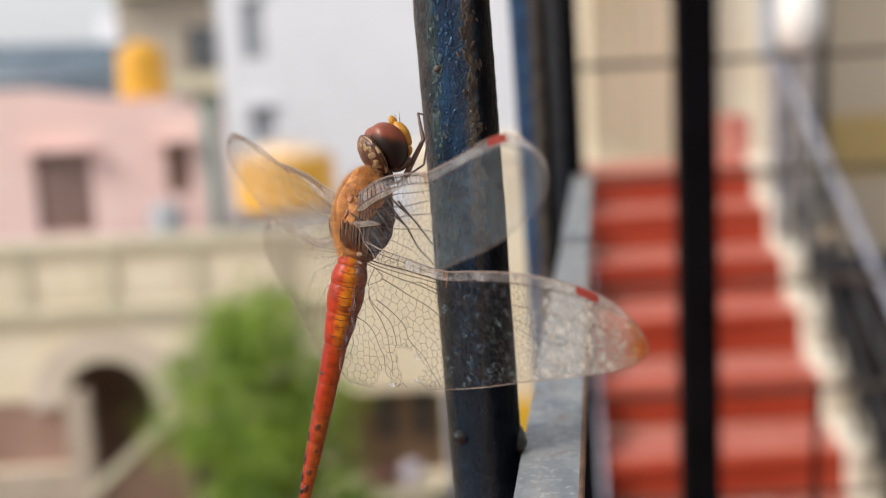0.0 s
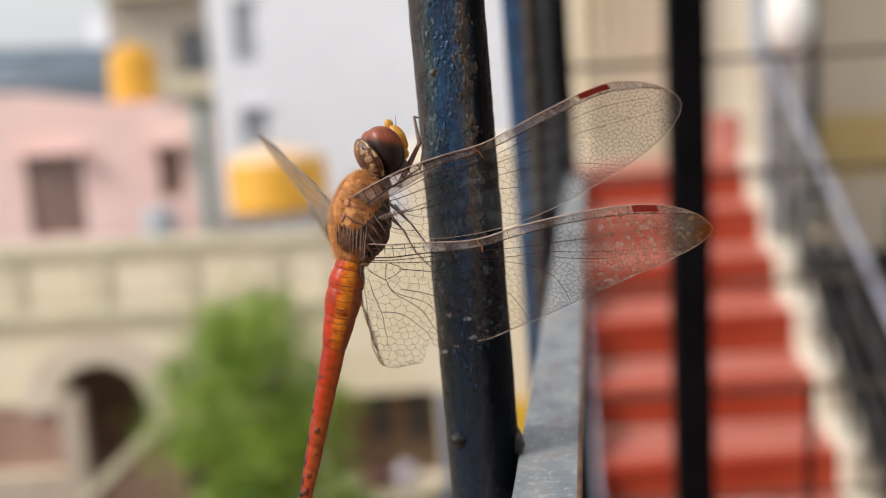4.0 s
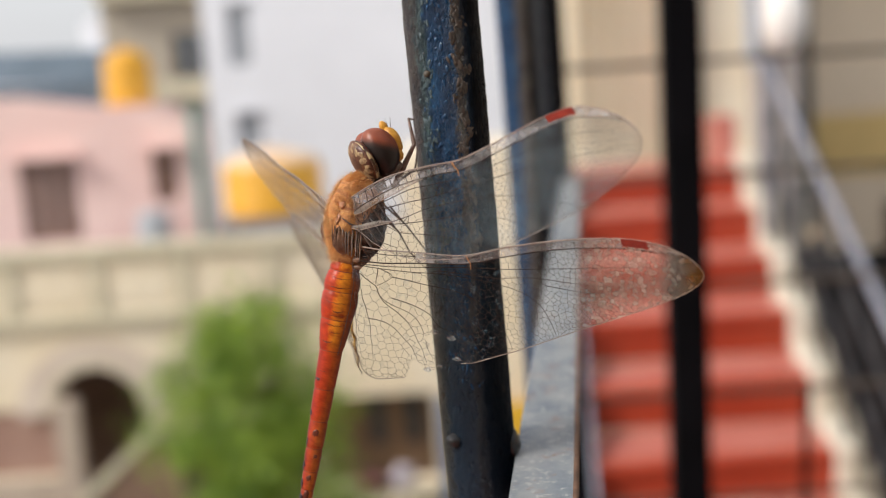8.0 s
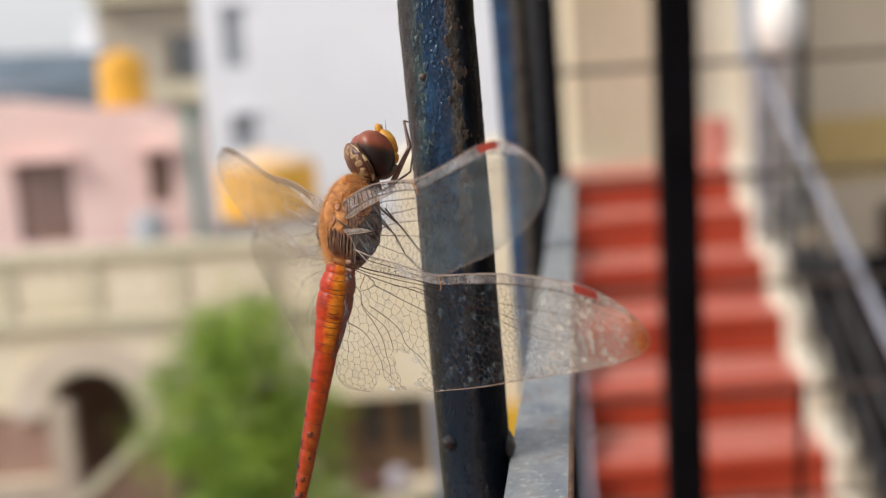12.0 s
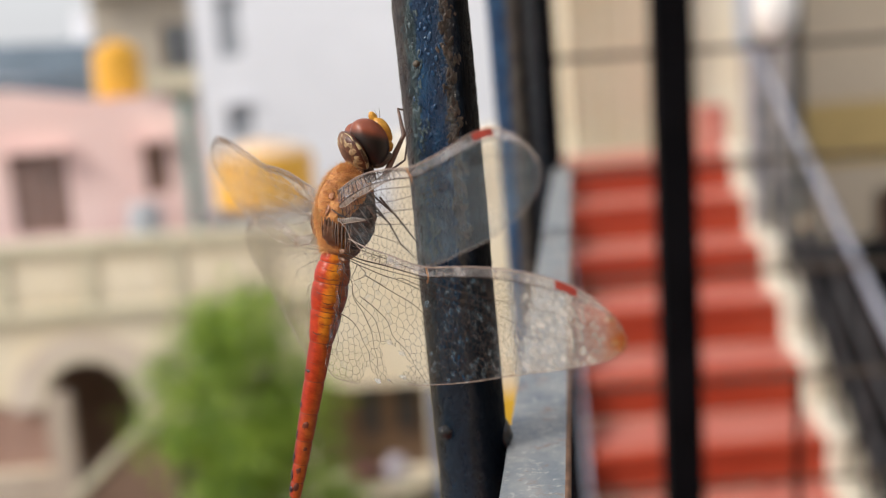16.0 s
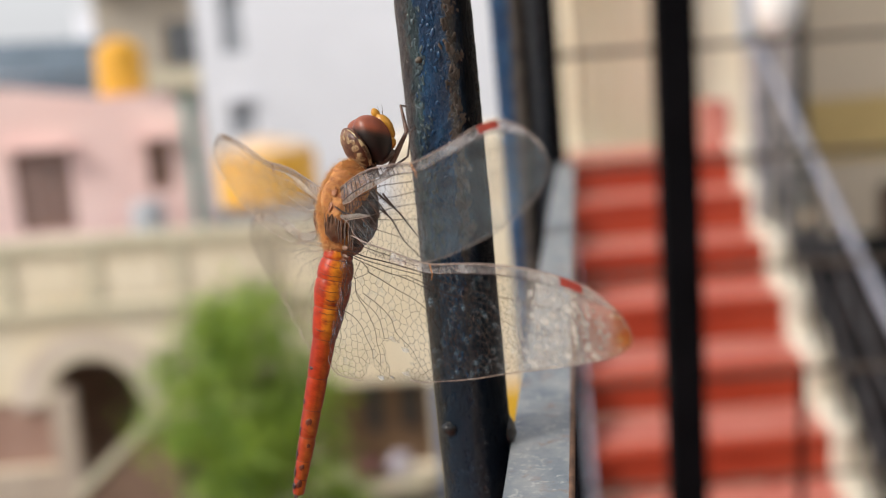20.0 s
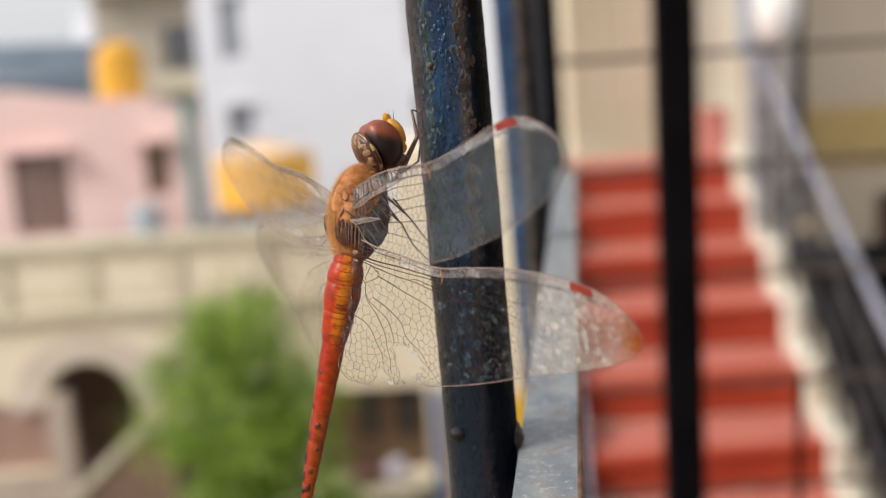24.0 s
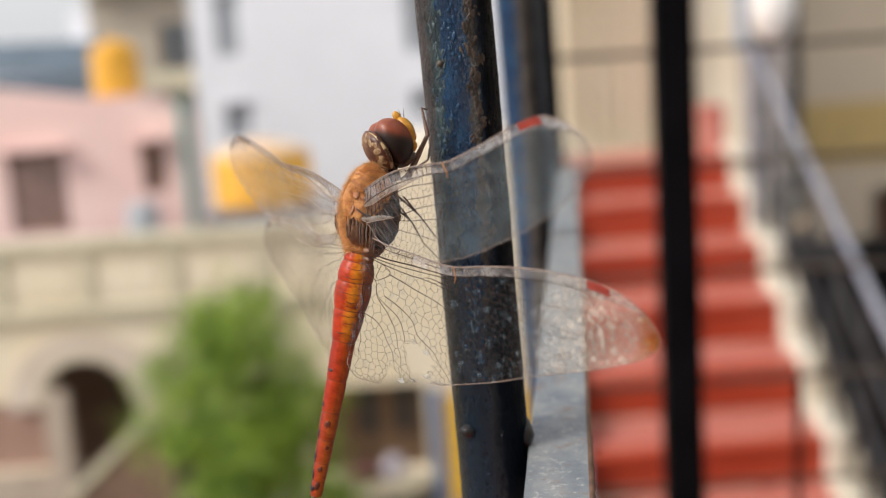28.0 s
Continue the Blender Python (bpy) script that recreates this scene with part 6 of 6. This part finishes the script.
    part("rim_vein", placed(joined(*[tube([lift(a), lift(b)], 0.052 if hind else 0.040, 4) for a, b in zip(poly, poly[1:] + poly[:1]) if not torn or tuple(a) not in [tuple(Vector(q)) for q in TEAR]])), COSTA, ob, "pale rear edge vein")
    if torn:
        # dry pale flakes that stand up along the tear
        for u, v, w, h, n in ((12.6, -13.8, 0.75, 0.40, 9), (12.2, -11.0, 0.85, 0.34, 9), (10.0, -10.35, 0.70, 0.40, 9), (10.3, -15.0, 0.75, 0.26, 8), (8.7, -15.6, 0.60, 0.30, 8), (13.2, -12.4, 0.45, 0.30, 7), (8.9, -12.2, 0.22, 0.80, 9)):
            edge = [lift((u + w * math.cos(2 * math.pi * k / n) * rng.uniform(0.5, 1.1), v + h * math.sin(2 * math.pi * k / n) * rng.uniform(0.5, 1.1))) + Vector((0, 0, rng.uniform(-0.05, 0.22))) for k in range(n)]
            part("flake", placed(([tuple(lift((u, v)) + Vector((0, 0, 0.1)))] + [tuple(q) for q in edge], [[0, 1 + k, 1 + (k + 1) % n] for k in range(n)])), FLAKE, ob, "dry whitish flake at the tear")
    # stigma and nodus on the leading edge
    u0, u1 = (33.1, 36.0) if hind else (31.2, 34.7)
    sv, sf, m = [], [], 8
    for h in (0.07, -0.07):
        for k in range(m + 1):
            u = u0 + (u1 - u0) * k / m
            for off in (0.0, 0.88 if hind else 0.80):
                q = lead(u + (0.25 if off else 0), off)
                sv.append(out((q.x, q.y, q.z + h)))
    for k in range(m):
        a, b = 2 * k, 2 * (m + 1) + 2 * k
        sf += [[a, a + 1, a + 3, a + 2], [b, b + 2, b + 3, b + 1], [a, a + 2, b + 2, b], [a + 1, b + 1, b + 3, a + 3]]
    sf += [[0, 2 * m + 2, 2 * m + 3, 1], [2 * m, 2 * m + 1, 4 * m + 3, 4 * m + 2]]
    # the left mark takes the pale vein colour, to fade from the camera
    part("stigma", (sv, sf), VEIN_PALE_LIT if mirror else STIGMA, ob, "greyish brown wing mark" if mirror else "brick red wing mark")
    part("nodus", placed(tube([lead(nodus_u, 0.0), lead(nodus_u + 0.15, 0.6), lead(nodus_u + 0.45, 1.15), lift((nodus_u + 0.5, leading(poly, nodus_u) - 1.8))], [0.12, 0.10, 0.09, 0.05], 6)), NODUS, ob, "orange-brown wing joint", True)
    # hinge plates where the strong veins meet the body
    for y, r in ((0.2, 0.42), (-0.9, 0.34)) if not hind else ((-0.6, 0.40), (-1.8, 0.34), (-2.8, 0.26)):
        q = lift((0.25, y))
        part("hinge_plate", placed(ball((q.x, q.y, q.z), (0.62, r, 0.20), 14, 10, None, 0.25, 3)), FOLD, ob, "brown hardened plate of the wing hinge", True)
    return ob


right_forewing = wing("forewing", FORE, False, False, False, "clear veined forewing with a red mark")
right_hindwing = wing("hindwing", HIND, True, False, True, "clear broad hindwing with a torn rear edge")
left_forewing = wing("forewing", FORE, False, True, False, "veined forewing with sunlit haze put into its skin")
left_hindwing = wing("hindwing", HIND, True, True, False, "clear broad veined hindwing, yellowish at its base")


# ---- what moves ----
def hinged(root, rx, ry, rz):
    """A wing on its hinge, in the insect's space; root in millimetres."""
    return pose(root[0] * MM, root[1] * MM, root[2] * MM, rx, ry, rz)


def motions():
    root = (1.14, 0.05, 3.59)
    walk(right_forewing, [
        (0, hinged(root, 17.3, 1.0, 13.7)), (0.1, hinged(root, 23.4, 2.1, 14.3)), (0.2, hinged(root, 22.2, 0.1, 13.1)), (0.3, hinged(root, 22.9, 2.5, 14.9)),
        (0.4, hinged(root, 23.4, 1.2, 13.5)), (0.5, hinged(root, 38.7, 19.1, 30.8)), (0.6, hinged(root, 23.6, 4.6, 16.6)), (0.7, hinged(root, 26.9, 6.6, 16.8)),
        (0.8, hinged(root, 31.4, 13.5, 23.0)), (0.9, hinged(root, 30.4, 12.8, 22.7)), (1, hinged(root, 31.1, 16.3, 25.7)), (1.1, hinged(root, 31.4, 14.5, 25.3)),
        (1.2, hinged(root, 27.3, 9.8, 20.5)), (1.3, hinged(root, 24.4, 7.7, 19.6)), (1.4, hinged(root, 24.2, 6.3, 18.2)), (1.5, hinged(root, 26.9, 9.9, 21.0)),
        (1.6, hinged(root, 27.1, 10.4, 21.6)), (1.7, hinged(root, 27.4, 10.7, 21.8)), (1.8, hinged(root, 27.1, 10.3, 21.4)), (1.9, hinged(root, 28.0, 11.1, 21.9)),
        (2, hinged(root, 26.9, 13.4, 23.0)), (2.1, hinged(root, 28.7, 12.3, 23.4)), (2.2, hinged(root, 28.3, 12.5, 24.1)), (2.3, hinged(root, 32.9, 15.6, 26.5)),
        (2.4, hinged(root, 25.0, 6.8, 18.3)), (2.5, hinged(root, 62.1, 30.8, 46.0)), (2.6, hinged(root, 39.4, 19.4, 31.5)), (2.7, hinged(root, 23.1, 2.0, 14.4)),
        (2.8, hinged(root, 20.8, 2.4, 16.1)), (2.9, hinged(root, 23.0, 4.0, 16.4)), (3, hinged(root, 26.4, 6.8, 17.9)), (3.1, hinged(root, 26.6, 11.1, 23.2)),
        (3.2, hinged(root, 33.1, 16.0, 27.3)), (3.3, hinged(root, 35.6, 17.4, 27.7)), (3.4, hinged(root, 66.1, 32.7, 49.7)), (3.5, hinged(root, 69.9, 32.4, 48.0)),
        (5.5, hinged(root, 61.3, 31.3, 45.7)), (5.6, hinged(root, 52.9, 26.3, 38.8)), (5.7, hinged(root, 61.9, 34.1, 48.3)), (5.8, hinged(root, 54.7, 26.6, 40.0)),
        (5.9, hinged(root, 57.0, 29.2, 42.0)), (6, hinged(root, 52.7, 24.4, 36.3)), (6.1, hinged(root, 43.6, 21.7, 33.1)), (6.2, hinged(root, 44.4, 22.1, 33.6)),
        (6.3, hinged(root, 62.2, 33.6, 48.1)), (6.4, hinged(root, 53.1, 26.5, 38.9)), (6.5, hinged(root, 36.3, 17.8, 28.4)), (6.6, hinged(root, 30.0, 13.6, 24.6)),
        (6.7, hinged(root, 37.6, 18.6, 29.8)), (6.8, hinged(root, 28.7, 13.0, 24.9)), (6.9, hinged(root, 27.5, 11.3, 22.6)), (7, hinged(root, 26.4, 10.5, 21.3)),
        (7.1, hinged(root, 25.0, 7.2, 18.6)), (7.2, hinged(root, 24.8, 7.0, 18.4)), (7.3, hinged(root, 22.7, 8.0, 21.4)), (7.4, hinged(root, 24.6, 6.9, 18.6)),
        (7.5, hinged(root, 23.5, 6.3, 18.6)), (7.6, hinged(root, 26.8, 10.1, 21.4)), (7.7, hinged(root, 33.7, 16.3, 27.2)), (7.8, hinged(root, 34.8, 16.8, 26.9)),
        (7.9, hinged(root, 33.7, 16.1, 26.5)), (8, hinged(root, 30.1, 17.9, 27.8)), (8.1, hinged(root, 32.5, 15.4, 26.1)), (8.2, hinged(root, 38.3, 19.1, 29.6)),
        (8.3, hinged(root, 34.4, 16.7, 27.5)), (8.4, hinged(root, 28.7, 12.8, 24.3)), (8.5, hinged(root, 29.1, 13.0, 24.5)), (8.6, hinged(root, 32.9, 15.5, 26.1)),
        (8.7, hinged(root, 34.9, 17.0, 27.6)), (8.8, hinged(root, 24.9, 5.9, 17.2)), (8.9, hinged(root, 25.2, 2.7, 14.0)), (9, hinged(root, 28.9, 2.0, 14.2)),
        (9.2, hinged(root, 23.8, 2.3, 14.2)), (9.5, hinged(root, 24.3, 1.5, 14.4)), (10, hinged(root, 22.8, 1.8, 14.3)), (10.5, hinged(root, 24.1, 4.6, 16.3)),
        (11, hinged(root, 25.4, 1.5, 14.3)), (11.5, hinged(root, 23.4, 2.4, 14.5)), (12, hinged(root, 23.4, 2.3, 14.5)), (12.5, hinged(root, 24.7, 3.6, 15.1)),
        (14.5, hinged(root, 23.3, 2.1, 14.3)), (16, hinged(root, 23.4, 2.4, 14.6)), (18, hinged(root, 22.4, 2.2, 15.0)), (21, hinged(root, 24.4, 3.1, 15.6)),
        (23.5, hinged(root, 22.5, 3.3, 16.0)), (24, hinged(root, 20.6, 3.0, 16.8)), (24.5, hinged(root, 20.4, 4.1, 18.1)), (25, hinged(root, 22.6, 4.4, 17.1)),
        (25.5, hinged(root, 21.8, 4.1, 17.2)), (26, hinged(root, 22.4, 4.0, 16.7)), (27, hinged(root, 23.4, 4.8, 17.0)), (28, hinged(root, 19.2, 4.9, 17.3)),
    ])
    root = (2.20, -3.07, 1.23)
    walk(right_hindwing, [
        (0, hinged(root, 9.2, 17.8, 1.1)), (0.1, hinged(root, 10.2, 16.9, 0.7)), (0.2, hinged(root, 9.7, 15.6, 0.6)), (0.3, hinged(root, 14.7, 20.9, 3.9)),
        (0.4, hinged(root, 12.0, 19.4, 2.1)), (0.5, hinged(root, 37.0, 39.9, 23.7)), (0.6, hinged(root, 18.2, 23.7, 6.2)), (0.7, hinged(root, 28.9, 32.6, 14.6)),
        (0.8, hinged(root, 31.1, 35.5, 17.5)), (0.9, hinged(root, 27.6, 32.9, 14.3)), (1, hinged(root, 29.3, 36.8, 18.1)), (1.1, hinged(root, 25.9, 32.0, 13.0)),
        (1.2, hinged(root, 23.9, 29.4, 10.9)), (1.3, hinged(root, 19.8, 26.6, 7.9)), (1.4, hinged(root, 16.2, 23.1, 5.1)), (1.5, hinged(root, 21.8, 26.8, 8.9)),
        (1.6, hinged(root, 23.9, 28.6, 10.5)), (1.7, hinged(root, 20.9, 26.7, 8.4)), (1.8, hinged(root, 25.1, 30.1, 11.7)), (1.9, hinged(root, 26.9, 30.5, 12.7)),
        (2, hinged(root, 26.7, 31.5, 13.7)), (2.1, hinged(root, 25.4, 30.3, 11.9)), (2.2, hinged(root, 27.5, 32.0, 13.7)), (2.3, hinged(root, 24.5, 28.3, 10.6)),
        (2.4, hinged(root, 17.9, 23.0, 6.0)), (2.5, hinged(root, 52.9, 41.5, 34.1)), (2.6, hinged(root, 40.2, 36.8, 22.7)), (2.7, hinged(root, 14.1, 20.1, 3.5)),
        (2.8, hinged(root, 17.9, 22.5, 5.8)), (2.9, hinged(root, 20.0, 25.1, 7.5)), (3, hinged(root, 17.9, 24.0, 5.7)), (3.1, hinged(root, 28.6, 35.5, 16.3)),
        (3.2, hinged(root, 34.1, 40.0, 22.3)), (3.3, hinged(root, 35.4, 39.0, 22.0)), (3.4, hinged(root, 50.6, 40.5, 31.6)), (3.5, hinged(root, 47.2, 43.5, 32.5)),
        (5.5, hinged(root, 39.4, 37.9, 23.2)), (5.6, hinged(root, 34.8, 34.1, 18.2)), (5.7, hinged(root, 40.5, 39.2, 24.8)), (5.8, hinged(root, 38.5, 36.4, 21.6)),
        (5.9, hinged(root, 34.8, 35.3, 19.1)), (6, hinged(root, 40.3, 36.0, 20.1)), (6.1, hinged(root, 35.0, 34.5, 18.6)), (6.2, hinged(root, 34.3, 36.2, 19.4)),
        (6.3, hinged(root, 39.1, 36.9, 22.2)), (6.4, hinged(root, 34.6, 35.9, 19.4)), (6.5, hinged(root, 28.8, 31.5, 14.0)), (6.6, hinged(root, 23.3, 27.9, 9.9)),
        (6.7, hinged(root, 28.8, 31.7, 14.2)), (6.8, hinged(root, 26.1, 29.7, 11.9)), (6.9, hinged(root, 22.4, 26.5, 9.0)), (7, hinged(root, 23.1, 26.0, 8.4)),
        (7.1, hinged(root, 20.1, 23.9, 7.2)), (7.2, hinged(root, 18.4, 22.9, 6.2)), (7.3, hinged(root, 20.4, 25.5, 7.8)), (7.4, hinged(root, 18.5, 24.3, 6.5)),
        (7.5, hinged(root, 20.2, 26.4, 8.0)), (7.6, hinged(root, 27.9, 33.5, 14.8)), (7.7, hinged(root, 29.2, 33.0, 15.1)), (7.8, hinged(root, 26.6, 30.4, 12.5)),
        (7.9, hinged(root, 26.2, 30.4, 12.3)), (8, hinged(root, 29.8, 36.8, 18.0)), (8.1, hinged(root, 33.0, 36.8, 19.2)), (8.2, hinged(root, 30.8, 34.9, 17.0)),
        (8.3, hinged(root, 27.0, 31.7, 13.3)), (8.4, hinged(root, 25.1, 30.1, 11.7)), (8.5, hinged(root, 31.5, 35.5, 17.7)), (8.6, hinged(root, 31.2, 35.1, 17.2)),
        (8.7, hinged(root, 34.5, 37.4, 20.4)), (8.8, hinged(root, 26.3, 29.4, 11.9)), (8.9, hinged(root, 23.7, 28.5, 10.4)), (9, hinged(root, 20.5, 21.7, 4.2)),
        (9.2, hinged(root, 14.1, 21.6, 3.6)), (9.5, hinged(root, 12.4, 20.0, 2.4)), (10, hinged(root, 11.4, 18.2, 1.6)), (10.5, hinged(root, 19.5, 25.6, 7.4)),
        (11, hinged(root, 11.1, 26.3, 6.9)), (11.5, hinged(root, 13.4, 20.1, 3.1)), (12, hinged(root, 13.4, 20.7, 3.1)), (12.5, hinged(root, 17.6, 24.8, 6.2)),
        (14.5, hinged(root, 10.5, 17.1, 1.0)), (16, hinged(root, 10.1, 16.7, 0.6)), (18, hinged(root, 9.8, 16.6, 0.3)), (21, hinged(root, 9.9, 17.4, 0.8)),
        (23.5, hinged(root, 10.5, 17.1, 1.0)), (24, hinged(root, 10.1, 16.5, 0.7)), (24.5, hinged(root, 9.8, 15.7, 0.7)), (25, hinged(root, 10.8, 17.5, 1.2)),
        (25.5, hinged(root, 10.4, 16.6, 1.0)), (26, hinged(root, 10.2, 16.4, 0.8)), (27, hinged(root, 11.6, 18.8, 1.7)), (28, hinged(root, 9.0, 17.5, 0.7)),
    ])
    root = (-1.21, -0.51, 3.77)
    walk(left_forewing, [
        (0, hinged(root, 40.0, 2.1, -3.9)), (0.3, hinged(root, 44.7, 0.0, -5.9)), (0.5, hinged(root, 41.9, 1.0, -5.1)), (0.7, hinged(root, 41.3, 1.3, -5.2)),
        (1, hinged(root, 47.5, -1.0, -6.5)), (1.2, hinged(root, 48.6, -1.8, -6.1)), (1.5, hinged(root, 52.5, -2.8, -7.6)), (1.7, hinged(root, 48.3, -1.4, -6.4)),
        (2, hinged(root, 56.9, -4.5, -8.6)), (2.2, hinged(root, 58.8, -5.0, -9.4)), (2.3, hinged(root, 56.5, -5.0, -7.9)), (2.4, hinged(root, 38.9, 2.5, -5.4)),
        (2.5, hinged(root, 88.1, -9.5, -21.2)), (2.6, hinged(root, 60.9, -5.1, -10.6)), (2.7, hinged(root, 37.6, 3.1, -5.2)), (3, hinged(root, 40.9, 2.0, -6.1)),
        (3.2, hinged(root, 46.3, -0.9, -5.6)), (3.3, hinged(root, 57.9, -4.6, -9.2)), (3.4, hinged(root, 50.4, -2.4, -6.6)), (3.5, hinged(root, 56.5, -4.9, -8.9)),
        (5.5, hinged(root, 62.2, -5.1, -11.3)), (5.7, hinged(root, 63.6, -4.8, -12.1)), (6, hinged(root, 56.9, -3.9, -9.0)), (6.3, hinged(root, 58.5, -4.4, -9.8)),
        (6.5, hinged(root, 57.6, -4.0, -9.6)), (6.7, hinged(root, 52.4, -3.0, -7.3)), (7, hinged(root, 52.4, -2.7, -7.8)), (7.5, hinged(root, 51.1, -2.3, -7.3)),
        (8, hinged(root, 52.5, -2.9, -7.6)), (8.5, hinged(root, 51.1, -2.3, -7.2)), (8.8, hinged(root, 50.8, -2.0, -7.6)), (9, hinged(root, 47.9, -0.8, -7.2)),
        (9.2, hinged(root, 42.5, -0.2, -5.0)), (9.5, hinged(root, 36.7, 0.7, -2.8)), (10, hinged(root, 36.5, 0.8, -2.7)), (10.5, hinged(root, 37.5, 0.4, -3.0)),
        (11, hinged(root, 36.9, 0.6, -2.8)), (11.5, hinged(root, 36.8, 0.7, -2.8)), (12, hinged(root, 36.7, 0.7, -2.8)), (12.5, hinged(root, 37.3, 0.5, -3.0)),
        (14.5, hinged(root, 36.6, 0.7, -2.8)), (16, hinged(root, 36.8, 0.7, -2.8)), (18, hinged(root, 36.6, 0.7, -2.7)), (21, hinged(root, 37.2, 0.5, -2.9)),
        (23.5, hinged(root, 36.9, 0.6, -2.8)), (24, hinged(root, 36.5, 0.7, -2.7)), (24.5, hinged(root, 36.9, 0.6, -2.8)), (25, hinged(root, 37.3, 0.5, -2.9)),
        (25.5, hinged(root, 37.1, 0.5, -2.9)), (26, hinged(root, 37.1, 0.5, -2.9)), (27, hinged(root, 37.5, 0.4, -3.0)), (28, hinged(root, 36.8, 0.7, -2.8)),
    ])
    root = (-2.05, -2.89, 0.92)
    walk(left_hindwing, [
        (0, hinged(root, 5.3, -4.9, 10.5)), (0.3, hinged(root, 11.8, -7.9, 8.5)), (0.5, hinged(root, 8.6, -6.5, 9.5)), (0.7, hinged(root, 7.8, -6.1, 9.8)),
        (1, hinged(root, 15.3, -9.4, 7.3)), (1.2, hinged(root, 17.2, -10.2, 6.6)), (1.5, hinged(root, 21.8, -11.9, 4.8)), (1.7, hinged(root, 16.5, -9.9, 6.8)),
        (2, hinged(root, 27.6, -13.9, 2.4)), (2.2, hinged(root, 29.9, -14.6, 1.4)), (2.3, hinged(root, 27.2, -13.8, 2.6)), (2.4, hinged(root, 4.7, -4.6, 10.7)),
        (2.5, hinged(root, 48.8, -18.7, -7.5)), (2.6, hinged(root, 32.3, -15.3, 0.3)), (2.7, hinged(root, 4.5, -4.5, 10.8)), (3, hinged(root, 6.7, -5.6, 10.1)),
        (3.2, hinged(root, 14.2, -9.0, 7.7)), (3.3, hinged(root, 28.7, -14.3, 2.0)), (3.4, hinged(root, 19.4, -11.0, 5.8)), (3.5, hinged(root, 27.8, -14.0, 2.3)),
        (5.5, hinged(root, 33.9, -15.7, -0.3)), (5.7, hinged(root, 36.2, -16.3, -1.4)), (6, hinged(root, 26.8, -13.7, 2.8)), (6.3, hinged(root, 29.2, -14.4, 1.7)),
        (6.5, hinged(root, 28.0, -14.0, 2.3)), (6.7, hinged(root, 21.8, -12.0, 4.8)), (7, hinged(root, 21.6, -11.9, 4.9)), (7.5, hinged(root, 19.9, -11.3, 5.5)),
        (8, hinged(root, 21.8, -12.0, 4.8)), (8.5, hinged(root, 20.0, -11.3, 5.5)), (8.8, hinged(root, 19.3, -11.0, 5.8)), (9, hinged(root, 15.4, -9.4, 7.3)),
        (9.2, hinged(root, 10.9, -7.5, 8.8)), (9.5, hinged(root, 5.9, -5.2, 10.3)), (10, hinged(root, 5.6, -5.1, 10.4)), (10.5, hinged(root, 6.9, -5.7, 10.1)),
        (11, hinged(root, 6.2, -5.3, 10.3)), (11.5, hinged(root, 6.0, -5.2, 10.3)), (12, hinged(root, 6.0, -5.2, 10.3)), (12.5, hinged(root, 6.7, -5.5, 10.1)),
        (14.5, hinged(root, 5.9, -5.2, 10.4)), (16, hinged(root, 6.0, -5.2, 10.3)), (18, hinged(root, 5.8, -5.1, 10.4)), (21, hinged(root, 6.6, -5.5, 10.2)),
        (23.5, hinged(root, 6.2, -5.3, 10.3)), (24, hinged(root, 5.7, -5.1, 10.4)), (24.5, hinged(root, 6.1, -5.3, 10.3)), (25, hinged(root, 6.6, -5.5, 10.2)),
        (25.5, hinged(root, 6.4, -5.4, 10.2)), (26, hinged(root, 6.4, -5.4, 10.2)), (27, hinged(root, 6.9, -5.7, 10.1)), (28, hinged(root, 6.0, -5.2, 10.3)),
    ])
    sway = [
        (0.0, -0.69), (0.5, 1.06), (1.0, -0.29), (1.5, -0.53), (2.0, -0.15), (2.5, 0.32), (3.0, 0.23), (3.5, -0.16),
        (5.5, 0.01), (6.0, 0.38), (6.5, 0.13), (7.0, 0.60), (7.5, 0.57), (8.0, 0.65), (8.5, 0.45), (9.0, -0.11),
        (9.5, -0.08), (10.0, -0.10), (10.5, 0.04), (11.0, -0.18), (11.5, 0.05), (12.0, 0.28), (12.5, 0.85), (14.5, 0.41),
        (15.0, 0.16), (15.5, 0.15), (16.0, 0.27), (16.5, 0.12), (17.0, 0.00), (17.5, 0.24), (18.0, 0.20), (18.5, 0.11),
        (19.0, 0.13), (19.5, -0.27), (20.0, 0.12), (20.5, 0.26), (21.0, 0.18), (21.5, 0.05), (23.5, 0.58), (24.0, 0.22),
        (24.5, -1.21), (25.0, -0.51), (25.5, -0.67), (26.0, -0.32), (26.5, -0.39), (27.0, -0.75), (27.5, -0.19), (28.0, -0.30),
    ]
    walk(abdomen, [(t, Matrix.Translation(AB * MM) @ pose(0, 0, 0, a)) for t, a in sway])


motions()
